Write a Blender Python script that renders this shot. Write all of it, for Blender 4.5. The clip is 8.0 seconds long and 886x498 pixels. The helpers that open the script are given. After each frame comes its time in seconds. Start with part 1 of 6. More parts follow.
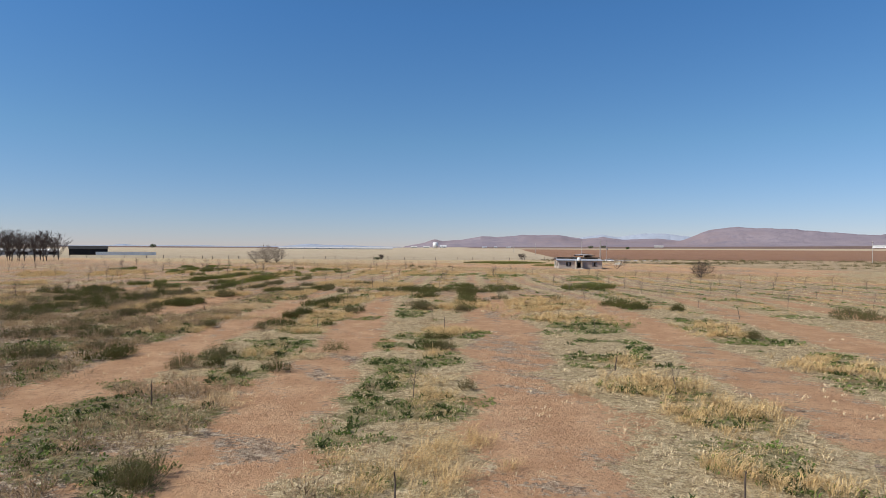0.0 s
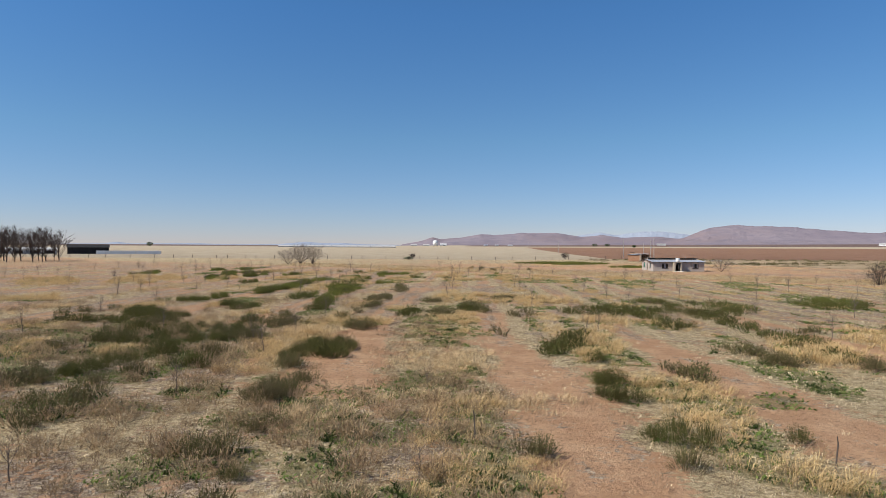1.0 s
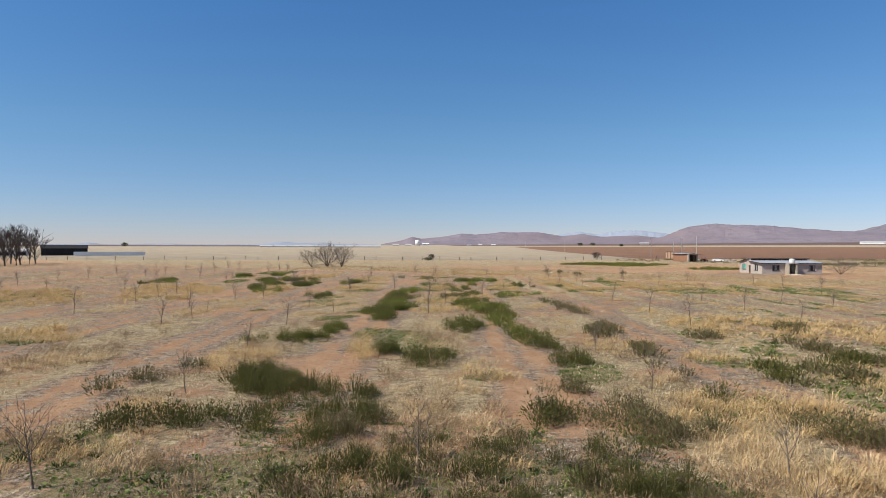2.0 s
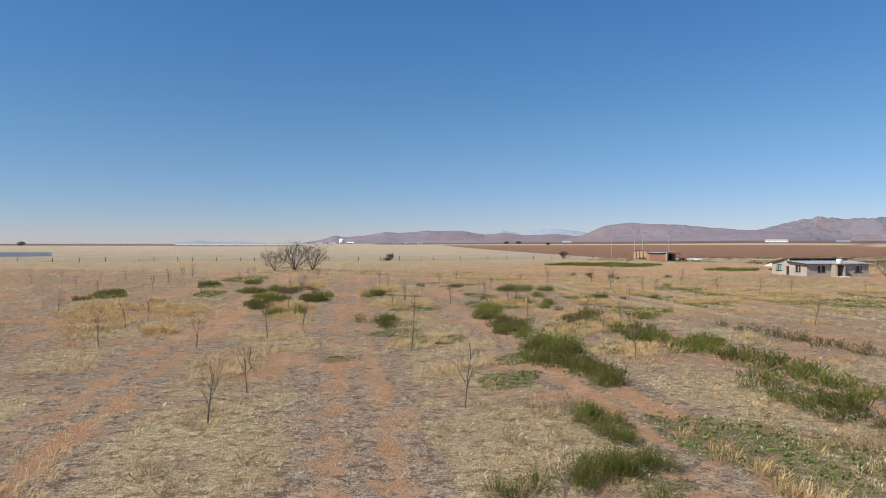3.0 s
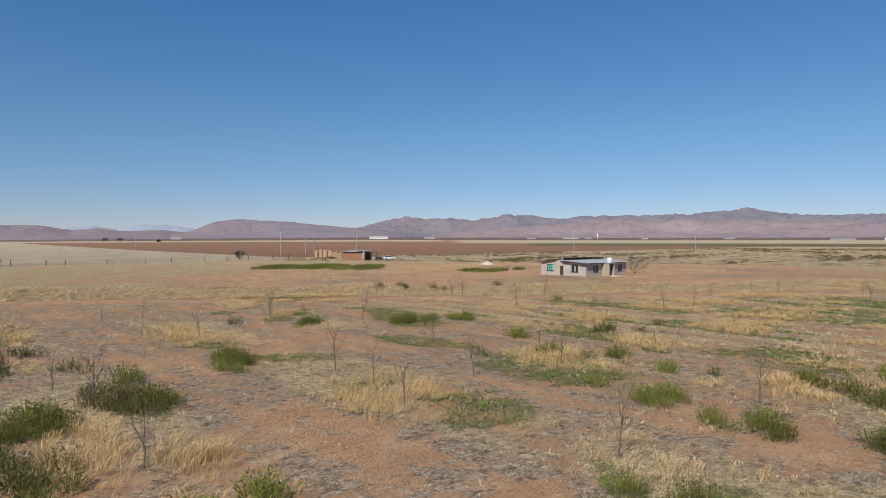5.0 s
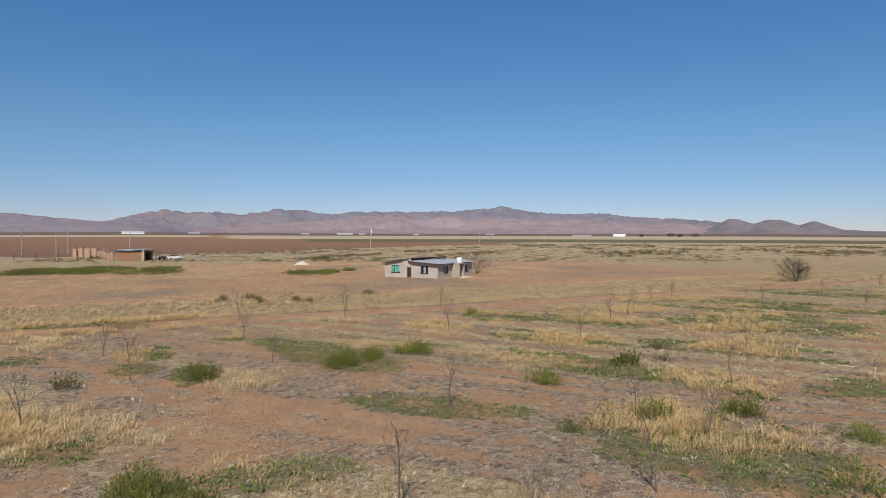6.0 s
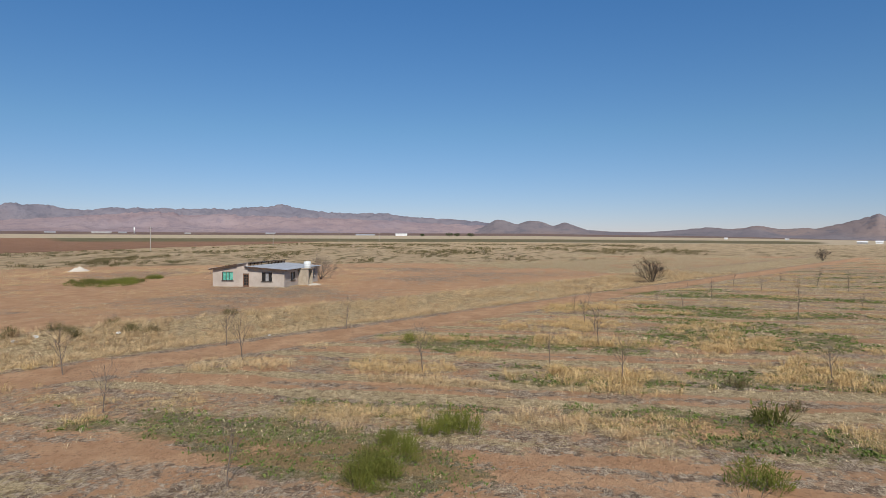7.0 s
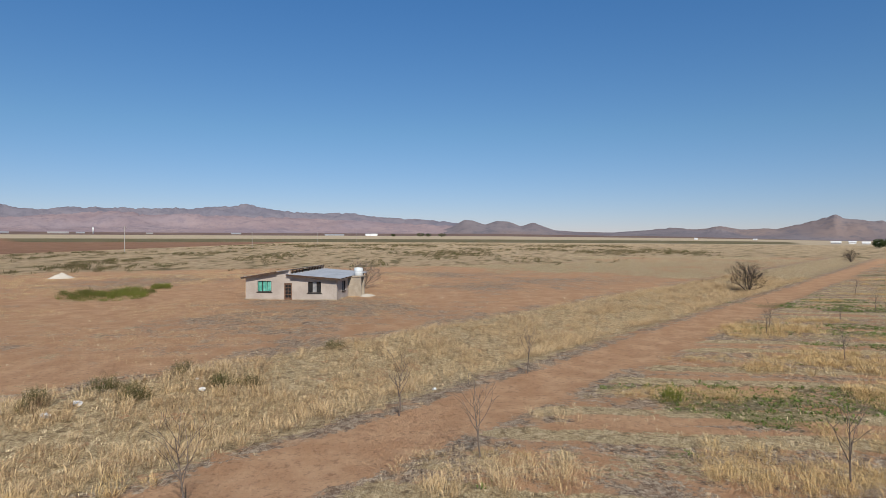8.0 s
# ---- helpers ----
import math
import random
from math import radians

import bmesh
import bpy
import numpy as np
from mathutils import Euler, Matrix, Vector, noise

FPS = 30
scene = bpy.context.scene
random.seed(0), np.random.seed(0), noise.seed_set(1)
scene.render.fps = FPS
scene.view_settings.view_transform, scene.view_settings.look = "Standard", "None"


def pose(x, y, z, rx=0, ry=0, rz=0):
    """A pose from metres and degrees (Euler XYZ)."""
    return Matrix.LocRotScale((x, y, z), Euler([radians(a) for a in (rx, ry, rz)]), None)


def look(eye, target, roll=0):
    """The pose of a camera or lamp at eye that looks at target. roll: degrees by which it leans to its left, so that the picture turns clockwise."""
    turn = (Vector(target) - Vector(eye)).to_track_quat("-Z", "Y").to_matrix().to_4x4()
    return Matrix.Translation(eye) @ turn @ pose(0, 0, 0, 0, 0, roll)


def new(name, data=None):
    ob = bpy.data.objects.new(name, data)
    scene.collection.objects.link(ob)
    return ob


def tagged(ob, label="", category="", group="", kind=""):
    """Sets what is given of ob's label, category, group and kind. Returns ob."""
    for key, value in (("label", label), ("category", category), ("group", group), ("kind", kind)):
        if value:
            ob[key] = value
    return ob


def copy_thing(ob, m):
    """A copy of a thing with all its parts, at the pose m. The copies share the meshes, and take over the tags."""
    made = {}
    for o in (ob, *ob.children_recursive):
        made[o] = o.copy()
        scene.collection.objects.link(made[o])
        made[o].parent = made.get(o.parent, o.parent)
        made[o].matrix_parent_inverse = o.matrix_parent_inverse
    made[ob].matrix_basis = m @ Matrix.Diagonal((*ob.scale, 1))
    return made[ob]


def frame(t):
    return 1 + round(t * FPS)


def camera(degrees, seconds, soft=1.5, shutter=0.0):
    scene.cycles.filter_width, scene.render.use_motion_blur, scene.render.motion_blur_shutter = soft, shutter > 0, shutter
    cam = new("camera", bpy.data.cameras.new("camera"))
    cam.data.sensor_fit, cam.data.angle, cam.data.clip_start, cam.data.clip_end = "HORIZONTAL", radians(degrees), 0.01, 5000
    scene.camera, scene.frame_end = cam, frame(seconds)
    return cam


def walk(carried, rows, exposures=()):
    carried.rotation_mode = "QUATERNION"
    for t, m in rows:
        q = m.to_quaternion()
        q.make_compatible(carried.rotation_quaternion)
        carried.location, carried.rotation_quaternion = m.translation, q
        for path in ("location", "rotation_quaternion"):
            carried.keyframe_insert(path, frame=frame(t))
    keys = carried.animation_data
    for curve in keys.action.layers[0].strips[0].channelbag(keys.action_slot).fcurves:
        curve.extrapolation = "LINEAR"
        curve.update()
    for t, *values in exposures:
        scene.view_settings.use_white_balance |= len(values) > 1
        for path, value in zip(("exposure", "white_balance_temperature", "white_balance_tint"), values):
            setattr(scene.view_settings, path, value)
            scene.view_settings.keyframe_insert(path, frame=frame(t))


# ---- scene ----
cam = camera(69.3, 8.0, soft=0.8)
PATH = [
    (0, (-2.1, 4.75, 6.761), (-2.031, 6.749, 6.756), 0.4),
    (0.5, (-12.8, 21.05, 6.87), (-12.731, 23.049, 6.861), 0.4),
    (1, (-23.45, 37.55, 6.87), (-23.364, 39.549, 6.859), 0.4),
    (1.5, (-33.7, 53.4, 6.69), (-33.592, 55.397, 6.68), 0.3),
    (2, (-43.88, 69.979, 6.673), (-43.722, 71.972, 6.661), 0.2),
    (3.3, (-62.064, 106.231, 6.765), (-61.558, 108.166, 6.746), 0.1),
    (3.5, (-64.069, 111.215, 6.828), (-63.485, 113.127, 6.806), 0.1),
    (4, (-67.79, 122.856, 7.011), (-66.937, 124.665, 6.988), 0.1),
    (4.5, (-69.561, 134.65, 7.045), (-68.401, 136.279, 7.021), 0.1),
    (5.8, (-65.438, 162.8, 7.701), (-63.672, 163.738, 7.666), 0.0),
    (6, (-63.868, 166.708, 7.79), (-62.04, 167.519, 7.751), 0.1),
    (6.5, (-58.441, 175.887, 7.908), (-56.5, 176.367, 7.869), 0.1),
    (7, (-51.564, 184.016, 7.897), (-49.571, 184.168, 7.857), 0.2),
    (7.5, (-43.939, 191.973, 7.973), (-41.94, 192.024, 7.932), 0.2),
    (8, (-35.129, 200.537, 7.931), (-33.13, 200.582, 7.892), 0.2),
]
walk(cam, [(t, look(eye, target, roll)) for t, eye, target, roll in PATH],
     exposures=((0.0, 0.02), (1.5, 0.09), (2.0, 0.10), (3.5, -0.03), (6.0, -0.19), (8.0, -0.20)))

# ---- world and sun ----
SUN_ELEVATION, SUN_AZIMUTH = radians(45), radians(254)      # azimuth clockwise from +y
world = bpy.data.worlds.new("clear_sky")
scene.world = world
world.use_nodes = True
wn = world.node_tree
sky = wn.nodes.new("ShaderNodeTexSky")
sky.sky_type, sky.sun_disc = "NISHITA", False
sky.sun_elevation, sky.sun_rotation = SUN_ELEVATION, SUN_AZIMUTH
sky.altitude, sky.air_density, sky.dust_density, sky.ozone_density = 1800, 1.0, 0.1, 1.4
rich = wn.nodes.new("ShaderNodeMix")
rich.data_type, rich.blend_type = "RGBA", "MULTIPLY"
rich.inputs[0].default_value = 1.0
height, tint = wn.nodes.new("ShaderNodeSeparateXYZ"), wn.nodes.new("ShaderNodeValToRGB")
wn.links.new(wn.nodes.new("ShaderNodeTexCoord").outputs["Generated"], height.inputs[0])
wn.links.new(height.outputs["Z"], tint.inputs[0])
tint.color_ramp.elements[0].color = (0.74, 0.735, 0.99, 1.0)      # dusty air low over the plain
tint.color_ramp.elements[1].position, tint.color_ramp.elements[1].color = 0.55, (0.57, 1.03, 1.38, 1.0)
middle_air = tint.color_ramp.elements.new(0.16)
middle_air.color = (0.69, 0.965, 1.14, 1.0)
upper_air = tint.color_ramp.elements.new(0.34)
upper_air.color = (0.585, 1.06, 1.42, 1.0)
wn.links.new(tint.outputs[0], rich.inputs[7])
wn.links.new(sky.outputs[0], rich.inputs[6])
wn.links.new(rich.outputs[2], wn.nodes["Background"].inputs[0])
wn.nodes["Background"].inputs[1].default_value = 0.087
sun = new("sun", bpy.data.lights.new("sun", "SUN"))
sun.data.energy, sun.data.angle, sun.data.color = 5.6, radians(0.53), (1.0, 0.945, 0.835)
sun_way = Vector((math.sin(SUN_AZIMUTH) * math.cos(SUN_ELEVATION), math.cos(SUN_AZIMUTH) * math.cos(SUN_ELEVATION), math.sin(SUN_ELEVATION)))
sun.matrix_world = look(sun_way * 100, (0, 0, 0))


# ---- materials ----
def material(name, build, rough=0.9, metal=0.0, spec=0.2):
    """A material whose colour socket (and height socket for bump, or None) come from build(nodes helper)."""
    m = bpy.data.materials.new(name)
    m.use_nodes = True
    nt = m.node_tree
    b = nt.nodes["Principled BSDF"]
    b.inputs["Roughness"].default_value, b.inputs["Metallic"].default_value = rough, metal
    b.inputs["Specular IOR Level"].default_value = spec
    got = build(Nodes(nt))
    got = got if isinstance(got, tuple) else (got,)
    colour, height, strength, size = (*got, *(None, 0.3, 0.05)[len(got) - 1:])
    nt.links.new(colour, b.inputs["Base Color"])
    if height is not None:
        bump = nt.nodes.new("ShaderNodeBump")
        bump.inputs["Strength"].default_value, bump.inputs["Distance"].default_value = strength, size
        nt.links.new(height, bump.inputs["Height"])
        nt.links.new(bump.outputs[0], b.inputs["Normal"])
    return m


class Nodes:
    def __init__(self, nt):
        self.nt = nt

    def put(self, socket, value):
        if isinstance(value, bpy.types.NodeSocket):
            self.nt.links.new(value, socket)
        else:
            socket.default_value = value

    def place(self):
        return self.nt.nodes.new("ShaderNodeNewGeometry").outputs["Position"]

    def northing(self):
        n = self.nt.nodes.new("ShaderNodeSeparateXYZ")
        self.put(n.inputs[0], self.place())
        return n.outputs["Y"]

    def local(self):
        return self.nt.nodes.new("ShaderNodeTexCoord").outputs["Object"]

    def stretch(self, vector, scale, turn=0.0):
        n = self.nt.nodes.new("ShaderNodeMapping")
        self.put(n.inputs["Vector"], vector)
        n.inputs["Scale"].default_value, n.inputs["Rotation"].default_value = scale, (0, 0, turn)
        return n.outputs[0]

    def noise(self, vector, scale, detail=4.0, rough=0.55, warp=0.0):
        n = self.nt.nodes.new("ShaderNodeTexNoise")
        self.put(n.inputs["Vector"], vector)
        n.inputs["Scale"].default_value, n.inputs["Detail"].default_value = scale, detail
        n.inputs["Roughness"].default_value, n.inputs["Distortion"].default_value = rough, warp
        return n.outputs["Fac"]

    def cells(self, vector, scale, feature="F1", out="Distance"):
        n = self.nt.nodes.new("ShaderNodeTexVoronoi")
        n.feature = feature
        self.put(n.inputs["Vector"], vector)
        n.inputs["Scale"].default_value = scale
        return n.outputs[out]

    def ramp(self, fac, low, high, a=0.0, b=1.0):
        n = self.nt.nodes.new("ShaderNodeMapRange")
        n.interpolation_type = "SMOOTHSTEP"
        self.put(n.inputs["Value"], fac)
        for k, v in (("From Min", low), ("From Max", high), ("To Min", a), ("To Max", b)):
            n.inputs[k].default_value = v
        return n.outputs[0]

    def mix(self, fac, a, b):
        n = self.nt.nodes.new("ShaderNodeMix")
        n.data_type = "RGBA"
        self.put(n.inputs[0], fac)
        for i, v in ((6, a), (7, b)):
            self.put(n.inputs[i], (*v, 1.0) if isinstance(v, tuple) else v)
        return n.outputs[2]

    def sums(self, op, a, b):
        n = self.nt.nodes.new("ShaderNodeMath")
        n.operation = op
        self.put(n.inputs[0], a)
        self.put(n.inputs[1], b)
        return n.outputs[0]

    def mask(self, name):
        n = self.nt.nodes.new("ShaderNodeAttribute")
        n.attribute_name = name
        return n.outputs["Fac"]

    def island(self):
        return self.nt.nodes.new("ShaderNodeNewGeometry").outputs["Random Per Island"]

    def chance(self):
        return self.nt.nodes.new("ShaderNodeObjectInfo").outputs["Random"]


def plain(name, a, b, scale=3.0, rough=0.85, metal=0.0, bump=0.2, size=0.01, spec=0.25, by_object=False):
    """Two-tone mottled paint, plaster, wood or metal."""
    def build(n):
        p = n.local()
        f = n.sums("ADD", n.sums("MULTIPLY", n.noise(p, scale, 5), 0.65), n.sums("MULTIPLY", n.noise(p, scale * 9, 3), 0.35))
        c = n.mix(n.ramp(f, 0.32, 0.68), a, b)
        if by_object:
            c = n.mix(n.sums("MULTIPLY", n.chance(), 0.45), c, tuple(v * 0.6 for v in a))
        return c, n.noise(p, scale * 14, 3), bump, size
    return material(name, build, rough, metal, spec)


def blades(name, tones, rough=0.75, fresh=None):
    """Dry or green blades, each one with a tone of its own."""
    def build(n):
        clump = n.ramp(n.noise(n.place(), 2.6, 3, 0.6), 0.36, 0.64)
        r = n.sums("ADD", n.sums("MULTIPLY", n.island(), 0.45), n.sums("MULTIPLY", clump, 0.55))
        big = n.noise(n.place(), 0.45, 3)
        c = n.mix(n.ramp(r, 0.0, 0.5), tones[0], tones[1])
        c = n.mix(n.ramp(r, 0.5, 1.0), c, tones[2])
        c = n.mix(n.ramp(big, 0.35, 0.7, 0.0, 0.5), c, tones[3])
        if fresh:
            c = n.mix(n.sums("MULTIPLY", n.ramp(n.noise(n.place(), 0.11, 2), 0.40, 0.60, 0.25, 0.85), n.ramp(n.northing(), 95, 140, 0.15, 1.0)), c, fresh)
        return c, None
    m = material(name, build, rough, 0.0, 0.15)
    nt = m.node_tree
    b, out = nt.nodes["Principled BSDF"], nt.nodes["Material Output"]
    thin, both = nt.nodes.new("ShaderNodeBsdfTranslucent"), nt.nodes.new("ShaderNodeMixShader")
    nt.links.new(b.inputs["Base Color"].links[0].from_socket, thin.inputs["Color"])
    both.inputs[0].default_value = 0.25
    nt.links.new(b.outputs[0], both.inputs[1])
    nt.links.new(thin.outputs[0], both.inputs[2])
    nt.links.new(both.outputs[0], out.inputs["Surface"])
    return m


def ground_colours(n):
    p = n.place()
    big, mid = n.noise(p, 0.06, 4), n.noise(p, 0.5, 5, 0.6)
    fine, grit = n.noise(p, 4.0, 5, 0.65), n.noise(p, 22.0, 4, 0.7)
    # red-brown earth with pebbles and clods
    earth = n.mix(n.ramp(mid, 0.35, 0.7), (0.510, 0.290, 0.160), (0.650, 0.405, 0.240))
    earth = n.mix(n.ramp(grit, 0.52, 0.66, 0.0, 0.6), earth, (0.58, 0.40, 0.25))
    earth = n.mix(n.ramp(n.noise(p, 3.2, 5, 0.75), 0.53, 0.63, 0.0, 0.55), earth, (0.255, 0.140, 0.080))
    clods = n.cells(p, 9.0)
    earth = n.mix(n.ramp(clods, 0.10, 0.24, 0.55, 0.0), earth, n.mix(n.ramp(fine, 0.45, 0.55), (0.17, 0.092, 0.055), (0.66, 0.50, 0.36)))
    # grey litter of straw stalks, in three lying directions
    s1 = n.noise(n.stretch(p, (4.0, 34.0, 1.0), 0.5), 1.0, 3, 0.55, 0.8)
    s2 = n.noise(n.stretch(p, (30.0, 4.5, 1.0), 0.2), 1.0, 3, 0.55, 0.8)
    s3 = n.noise(n.stretch(p, (5.0, 40.0, 1.0), -0.7), 1.0, 3, 0.55, 0.8)
    stalks = n.sums("MAXIMUM", n.ramp(s1, 0.54, 0.62), n.sums("MAXIMUM", n.ramp(s2, 0.55, 0.63), n.ramp(s3, 0.56, 0.63)))
    # the darkest litter tone paints the shade between stalks
    litter = n.mix(n.ramp(grit, 0.42, 0.62), (0.090, 0.062, 0.045), (0.44, 0.320, 0.220))
    litter = n.mix(n.sums("MULTIPLY", stalks, 0.85), litter, (0.76, 0.630, 0.470))
    litter = n.mix(n.ramp(mid, 0.48, 0.72, 0.0, 0.4), litter, (0.48, 0.300, 0.180))
    straw = n.mix(n.ramp(grit, 0.40, 0.60), (0.20, 0.140, 0.072), (0.60, 0.460, 0.260))
    straw = n.mix(n.sums("MULTIPLY", stalks, 0.85), straw, (0.80, 0.665, 0.42))
    straw = n.mix(n.ramp(fine, 0.48, 0.68, 0.0, 0.5), straw, (0.34, 0.235, 0.130))
    herb = n.mix(n.ramp(grit, 0.4, 0.62), (0.055, 0.070, 0.020), (0.170, 0.178, 0.058))
    # matted clumps, bare earth and painted dark shade gaps, a hand to an arm wide
    gaps, mats = n.noise(p, 1.7, 5, 0.72), n.noise(n.stretch(p, (1.0, 1.0, 1.0), 0.6), 2.6, 5, 0.72)
    # dark mix over the gaps stands for shade between litter clumps
    litter = n.mix(n.ramp(gaps, 0.51, 0.58, 0.0, 0.70), litter, (0.135, 0.088, 0.062))
    litter = n.mix(n.ramp(mats, 0.54, 0.60, 0.0, 0.70), litter, (0.70, 0.575, 0.425))
    litter = n.mix(n.ramp(n.noise(p, 0.9, 4, 0.6), 0.52, 0.60, 0.0, 0.75), litter, earth)
    # same painted shade between the straw tussocks
    straw = n.mix(n.ramp(gaps, 0.52, 0.59, 0.0, 0.62), straw, (0.150, 0.102, 0.056))
    straw = n.mix(n.ramp(mats, 0.54, 0.60, 0.0, 0.70), straw, (0.78, 0.64, 0.41))
    rough_edge = n.sums("ADD", n.sums("MULTIPLY", n.sums("SUBTRACT", fine, 0.5), 1.1), n.sums("MULTIPLY", n.sums("SUBTRACT", mid, 0.5), 1.3))

    def cover(name, low=0.40, high=0.60):
        return n.ramp(n.sums("ADD", n.mask(name), rough_edge), low, high)
    c = n.mix(cover("litter", 0.44, 0.60), earth, litter)
    c = n.mix(cover("straw", 0.44, 0.62), c, straw)
    c = n.mix(n.sums("MULTIPLY", cover("herb", 0.46, 0.64), 0.54), c, herb)
    # the fields further off
    furrow = n.noise(n.stretch(p, (0.035, 0.30, 1.0), 0.08), 1.0, 4)
    brown = n.mix(n.ramp(furrow, 0.3, 0.7), (0.190, 0.100, 0.060), (0.285, 0.162, 0.105))
    pale = n.mix(n.ramp(n.noise(p, 0.05, 5), 0.3, 0.7), (0.37, 0.30, 0.205), (0.46, 0.38, 0.27))
    green = n.mix(n.ramp(n.noise(p, 0.02, 4), 0.35, 0.65), (0.095, 0.090, 0.045), (0.150, 0.130, 0.072))
    dark = n.mix(n.ramp(n.noise(p, 0.012, 5), 0.35, 0.65), (0.105, 0.070, 0.062), (0.17, 0.118, 0.098))
    scrub = n.mix(n.ramp(n.noise(n.stretch(p, (0.05, 0.18, 1.0), -0.1), 1.0, 6, 0.65), 0.38, 0.50), (0.155, 0.128, 0.060), n.mix(n.ramp(n.noise(p, 0.35, 5, 0.7), 0.4, 0.6), (0.36, 0.255, 0.150), (0.55, 0.425, 0.270)))
    for name, tone in (("field_scrub", scrub), ("field_pale", pale), ("field_brown", brown), ("field_green", green), ("field_dark", dark)):
        c = n.mix(n.ramp(n.sums("ADD", n.mask(name), n.sums("MULTIPLY", n.sums("SUBTRACT", mid, 0.5), 0.25)), 0.35, 0.65), c, tone)
    h = n.sums("ADD", n.sums("MULTIPLY", stalks, 0.5), n.sums("ADD", n.sums("MULTIPLY", grit, 0.5), n.sums("ADD", fine, n.sums("MULTIPLY", mats, 1.5))))
    return n.mix(n.ramp(big, 0.3, 0.7, 0.0, 0.12), c, (0.46, 0.28, 0.17)), h, 0.9, 0.13


GROUND = material("red_earth_with_dry_litter", ground_colours, 0.95, 0.0, 0.1)
STRAW = blades("bleached_straw", ((0.58, 0.44, 0.25), (0.90, 0.75, 0.50), (0.36, 0.26, 0.14), (0.58, 0.42, 0.235)))
GOLD = blades("golden_grass", ((0.50, 0.340, 0.155), (0.76, 0.550, 0.280), (0.21, 0.132, 0.060), (0.45, 0.295, 0.130)))
HERB = blades("low_green_herbs", ((0.082, 0.138, 0.028), (0.145, 0.205, 0.046), (0.30, 0.29, 0.11), (0.14, 0.172, 0.050)))
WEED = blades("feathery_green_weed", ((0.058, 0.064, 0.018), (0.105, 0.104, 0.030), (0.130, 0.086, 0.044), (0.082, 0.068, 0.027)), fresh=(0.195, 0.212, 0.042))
WEED_BROWN = blades("drying_brown_weed", ((0.175, 0.120, 0.062), (0.120, 0.120, 0.040), (0.235, 0.165, 0.095), (0.165, 0.120, 0.068)))
STALK = blades("grey_stalks", ((0.46, 0.355, 0.235), (0.84, 0.70, 0.50), (0.15, 0.105, 0.075), (0.42, 0.305, 0.205)))
DEAD = blades("dead_brown_weed", ((0.21, 0.140, 0.085), (0.33, 0.235, 0.145), (0.10, 0.068, 0.042), (0.20, 0.135, 0.082)))
MOUND = blades("brown_tumbleweed", ((0.31, 0.212, 0.118), (0.49, 0.352, 0.205), (0.12, 0.080, 0.045), (0.26, 0.166, 0.096)))
BROADLEAF = blades("dark_green_leaves", ((0.036, 0.056, 0.017), (0.068, 0.096, 0.026), (0.135, 0.145, 0.052), (0.052, 0.070, 0.022)))
DITCH = blades("weathered_ditch_grass", ((0.53, 0.372, 0.200), (0.77, 0.580, 0.340), (0.22, 0.146, 0.080), (0.43, 0.282, 0.155)))
BARK = plain("grey_brown_bark", (0.105, 0.078, 0.062), (0.205, 0.160, 0.130), 8.0, 0.9, bump=0.4)
BARK_DARK = plain("dark_twigs", (0.036, 0.026, 0.022), (0.080, 0.058, 0.048), 5.0, 0.9, bump=0.3)
POST = plain("weathered_post", (0.070, 0.052, 0.042), (0.155, 0.118, 0.095), 6.0, 0.9, bump=0.4)
WIRE = plain("rusty_wire", (0.16, 0.12, 0.10), (0.26, 0.21, 0.18), 20.0, 0.6, 0.6)
PLASTER = plain("grey_render", (0.36, 0.305, 0.265), (0.47, 0.405, 0.355), 0.7, 0.92, bump=0.25, size=0.02)
BLOCK = plain("raw_concrete", (0.30, 0.25, 0.195), (0.43, 0.37, 0.295), 1.1, 0.95, bump=0.4, size=0.02)
DOORWOOD = plain("brown_door_frame", (0.115, 0.060, 0.038), (0.20, 0.115, 0.075), 5.0, 0.8)
TIMBER = plain("dark_rafter", (0.050, 0.030, 0.022), (0.115, 0.072, 0.050), 4.0, 0.85, bump=0.3)
TIN = plain("galvanised_sheet", (0.36, 0.375, 0.40), (0.50, 0.515, 0.54), 0.9, 0.45, 0.35, bump=0.1)
IRON = plain("window_iron", (0.030, 0.028, 0.028), (0.060, 0.052, 0.048), 6.0, 0.6, 0.4)
# wide tone range paints lit and shaded folds into the turquoise
TARP = plain("turquoise_sheet", (0.03, 0.24, 0.19), (0.20, 0.52, 0.42), 2.8, 0.55, bump=0.2)
CURTAIN = plain("grey_curtain", (0.20, 0.20, 0.21), (0.34, 0.33, 0.33), 3.0, 0.9)
TANK = plain("white_polyethylene", (0.60, 0.63, 0.64), (0.68, 0.70, 0.70), 1.0, 0.45, bump=0.05)
WHITE = plain("white_painted_sheet", (0.66, 0.66, 0.65), (0.80, 0.80, 0.79), 0.15, 0.6, bump=0.05)
GREYWALL = plain("grey_shed_wall", (0.26, 0.25, 0.25), (0.40, 0.385, 0.37), 0.2, 0.8)
FARWALL = plain("far_pale_wall", (0.36, 0.345, 0.33), (0.46, 0.445, 0.43), 0.15, 0.8)
# black shed walls, and painted dark for shaded openings
BLACK = plain("black_wall_and_shade", (0.014, 0.013, 0.014), (0.030, 0.028, 0.028), 0.4, 0.9)
ADOBE = plain("adobe_plaster", (0.33, 0.205, 0.135), (0.46, 0.305, 0.210), 0.8, 0.95, bump=0.4, size=0.03)
BRICKRED = plain("fired_brick", (0.29, 0.150, 0.088), (0.37, 0.205, 0.128), 3.0, 0.92, bump=0.3, by_object=True)
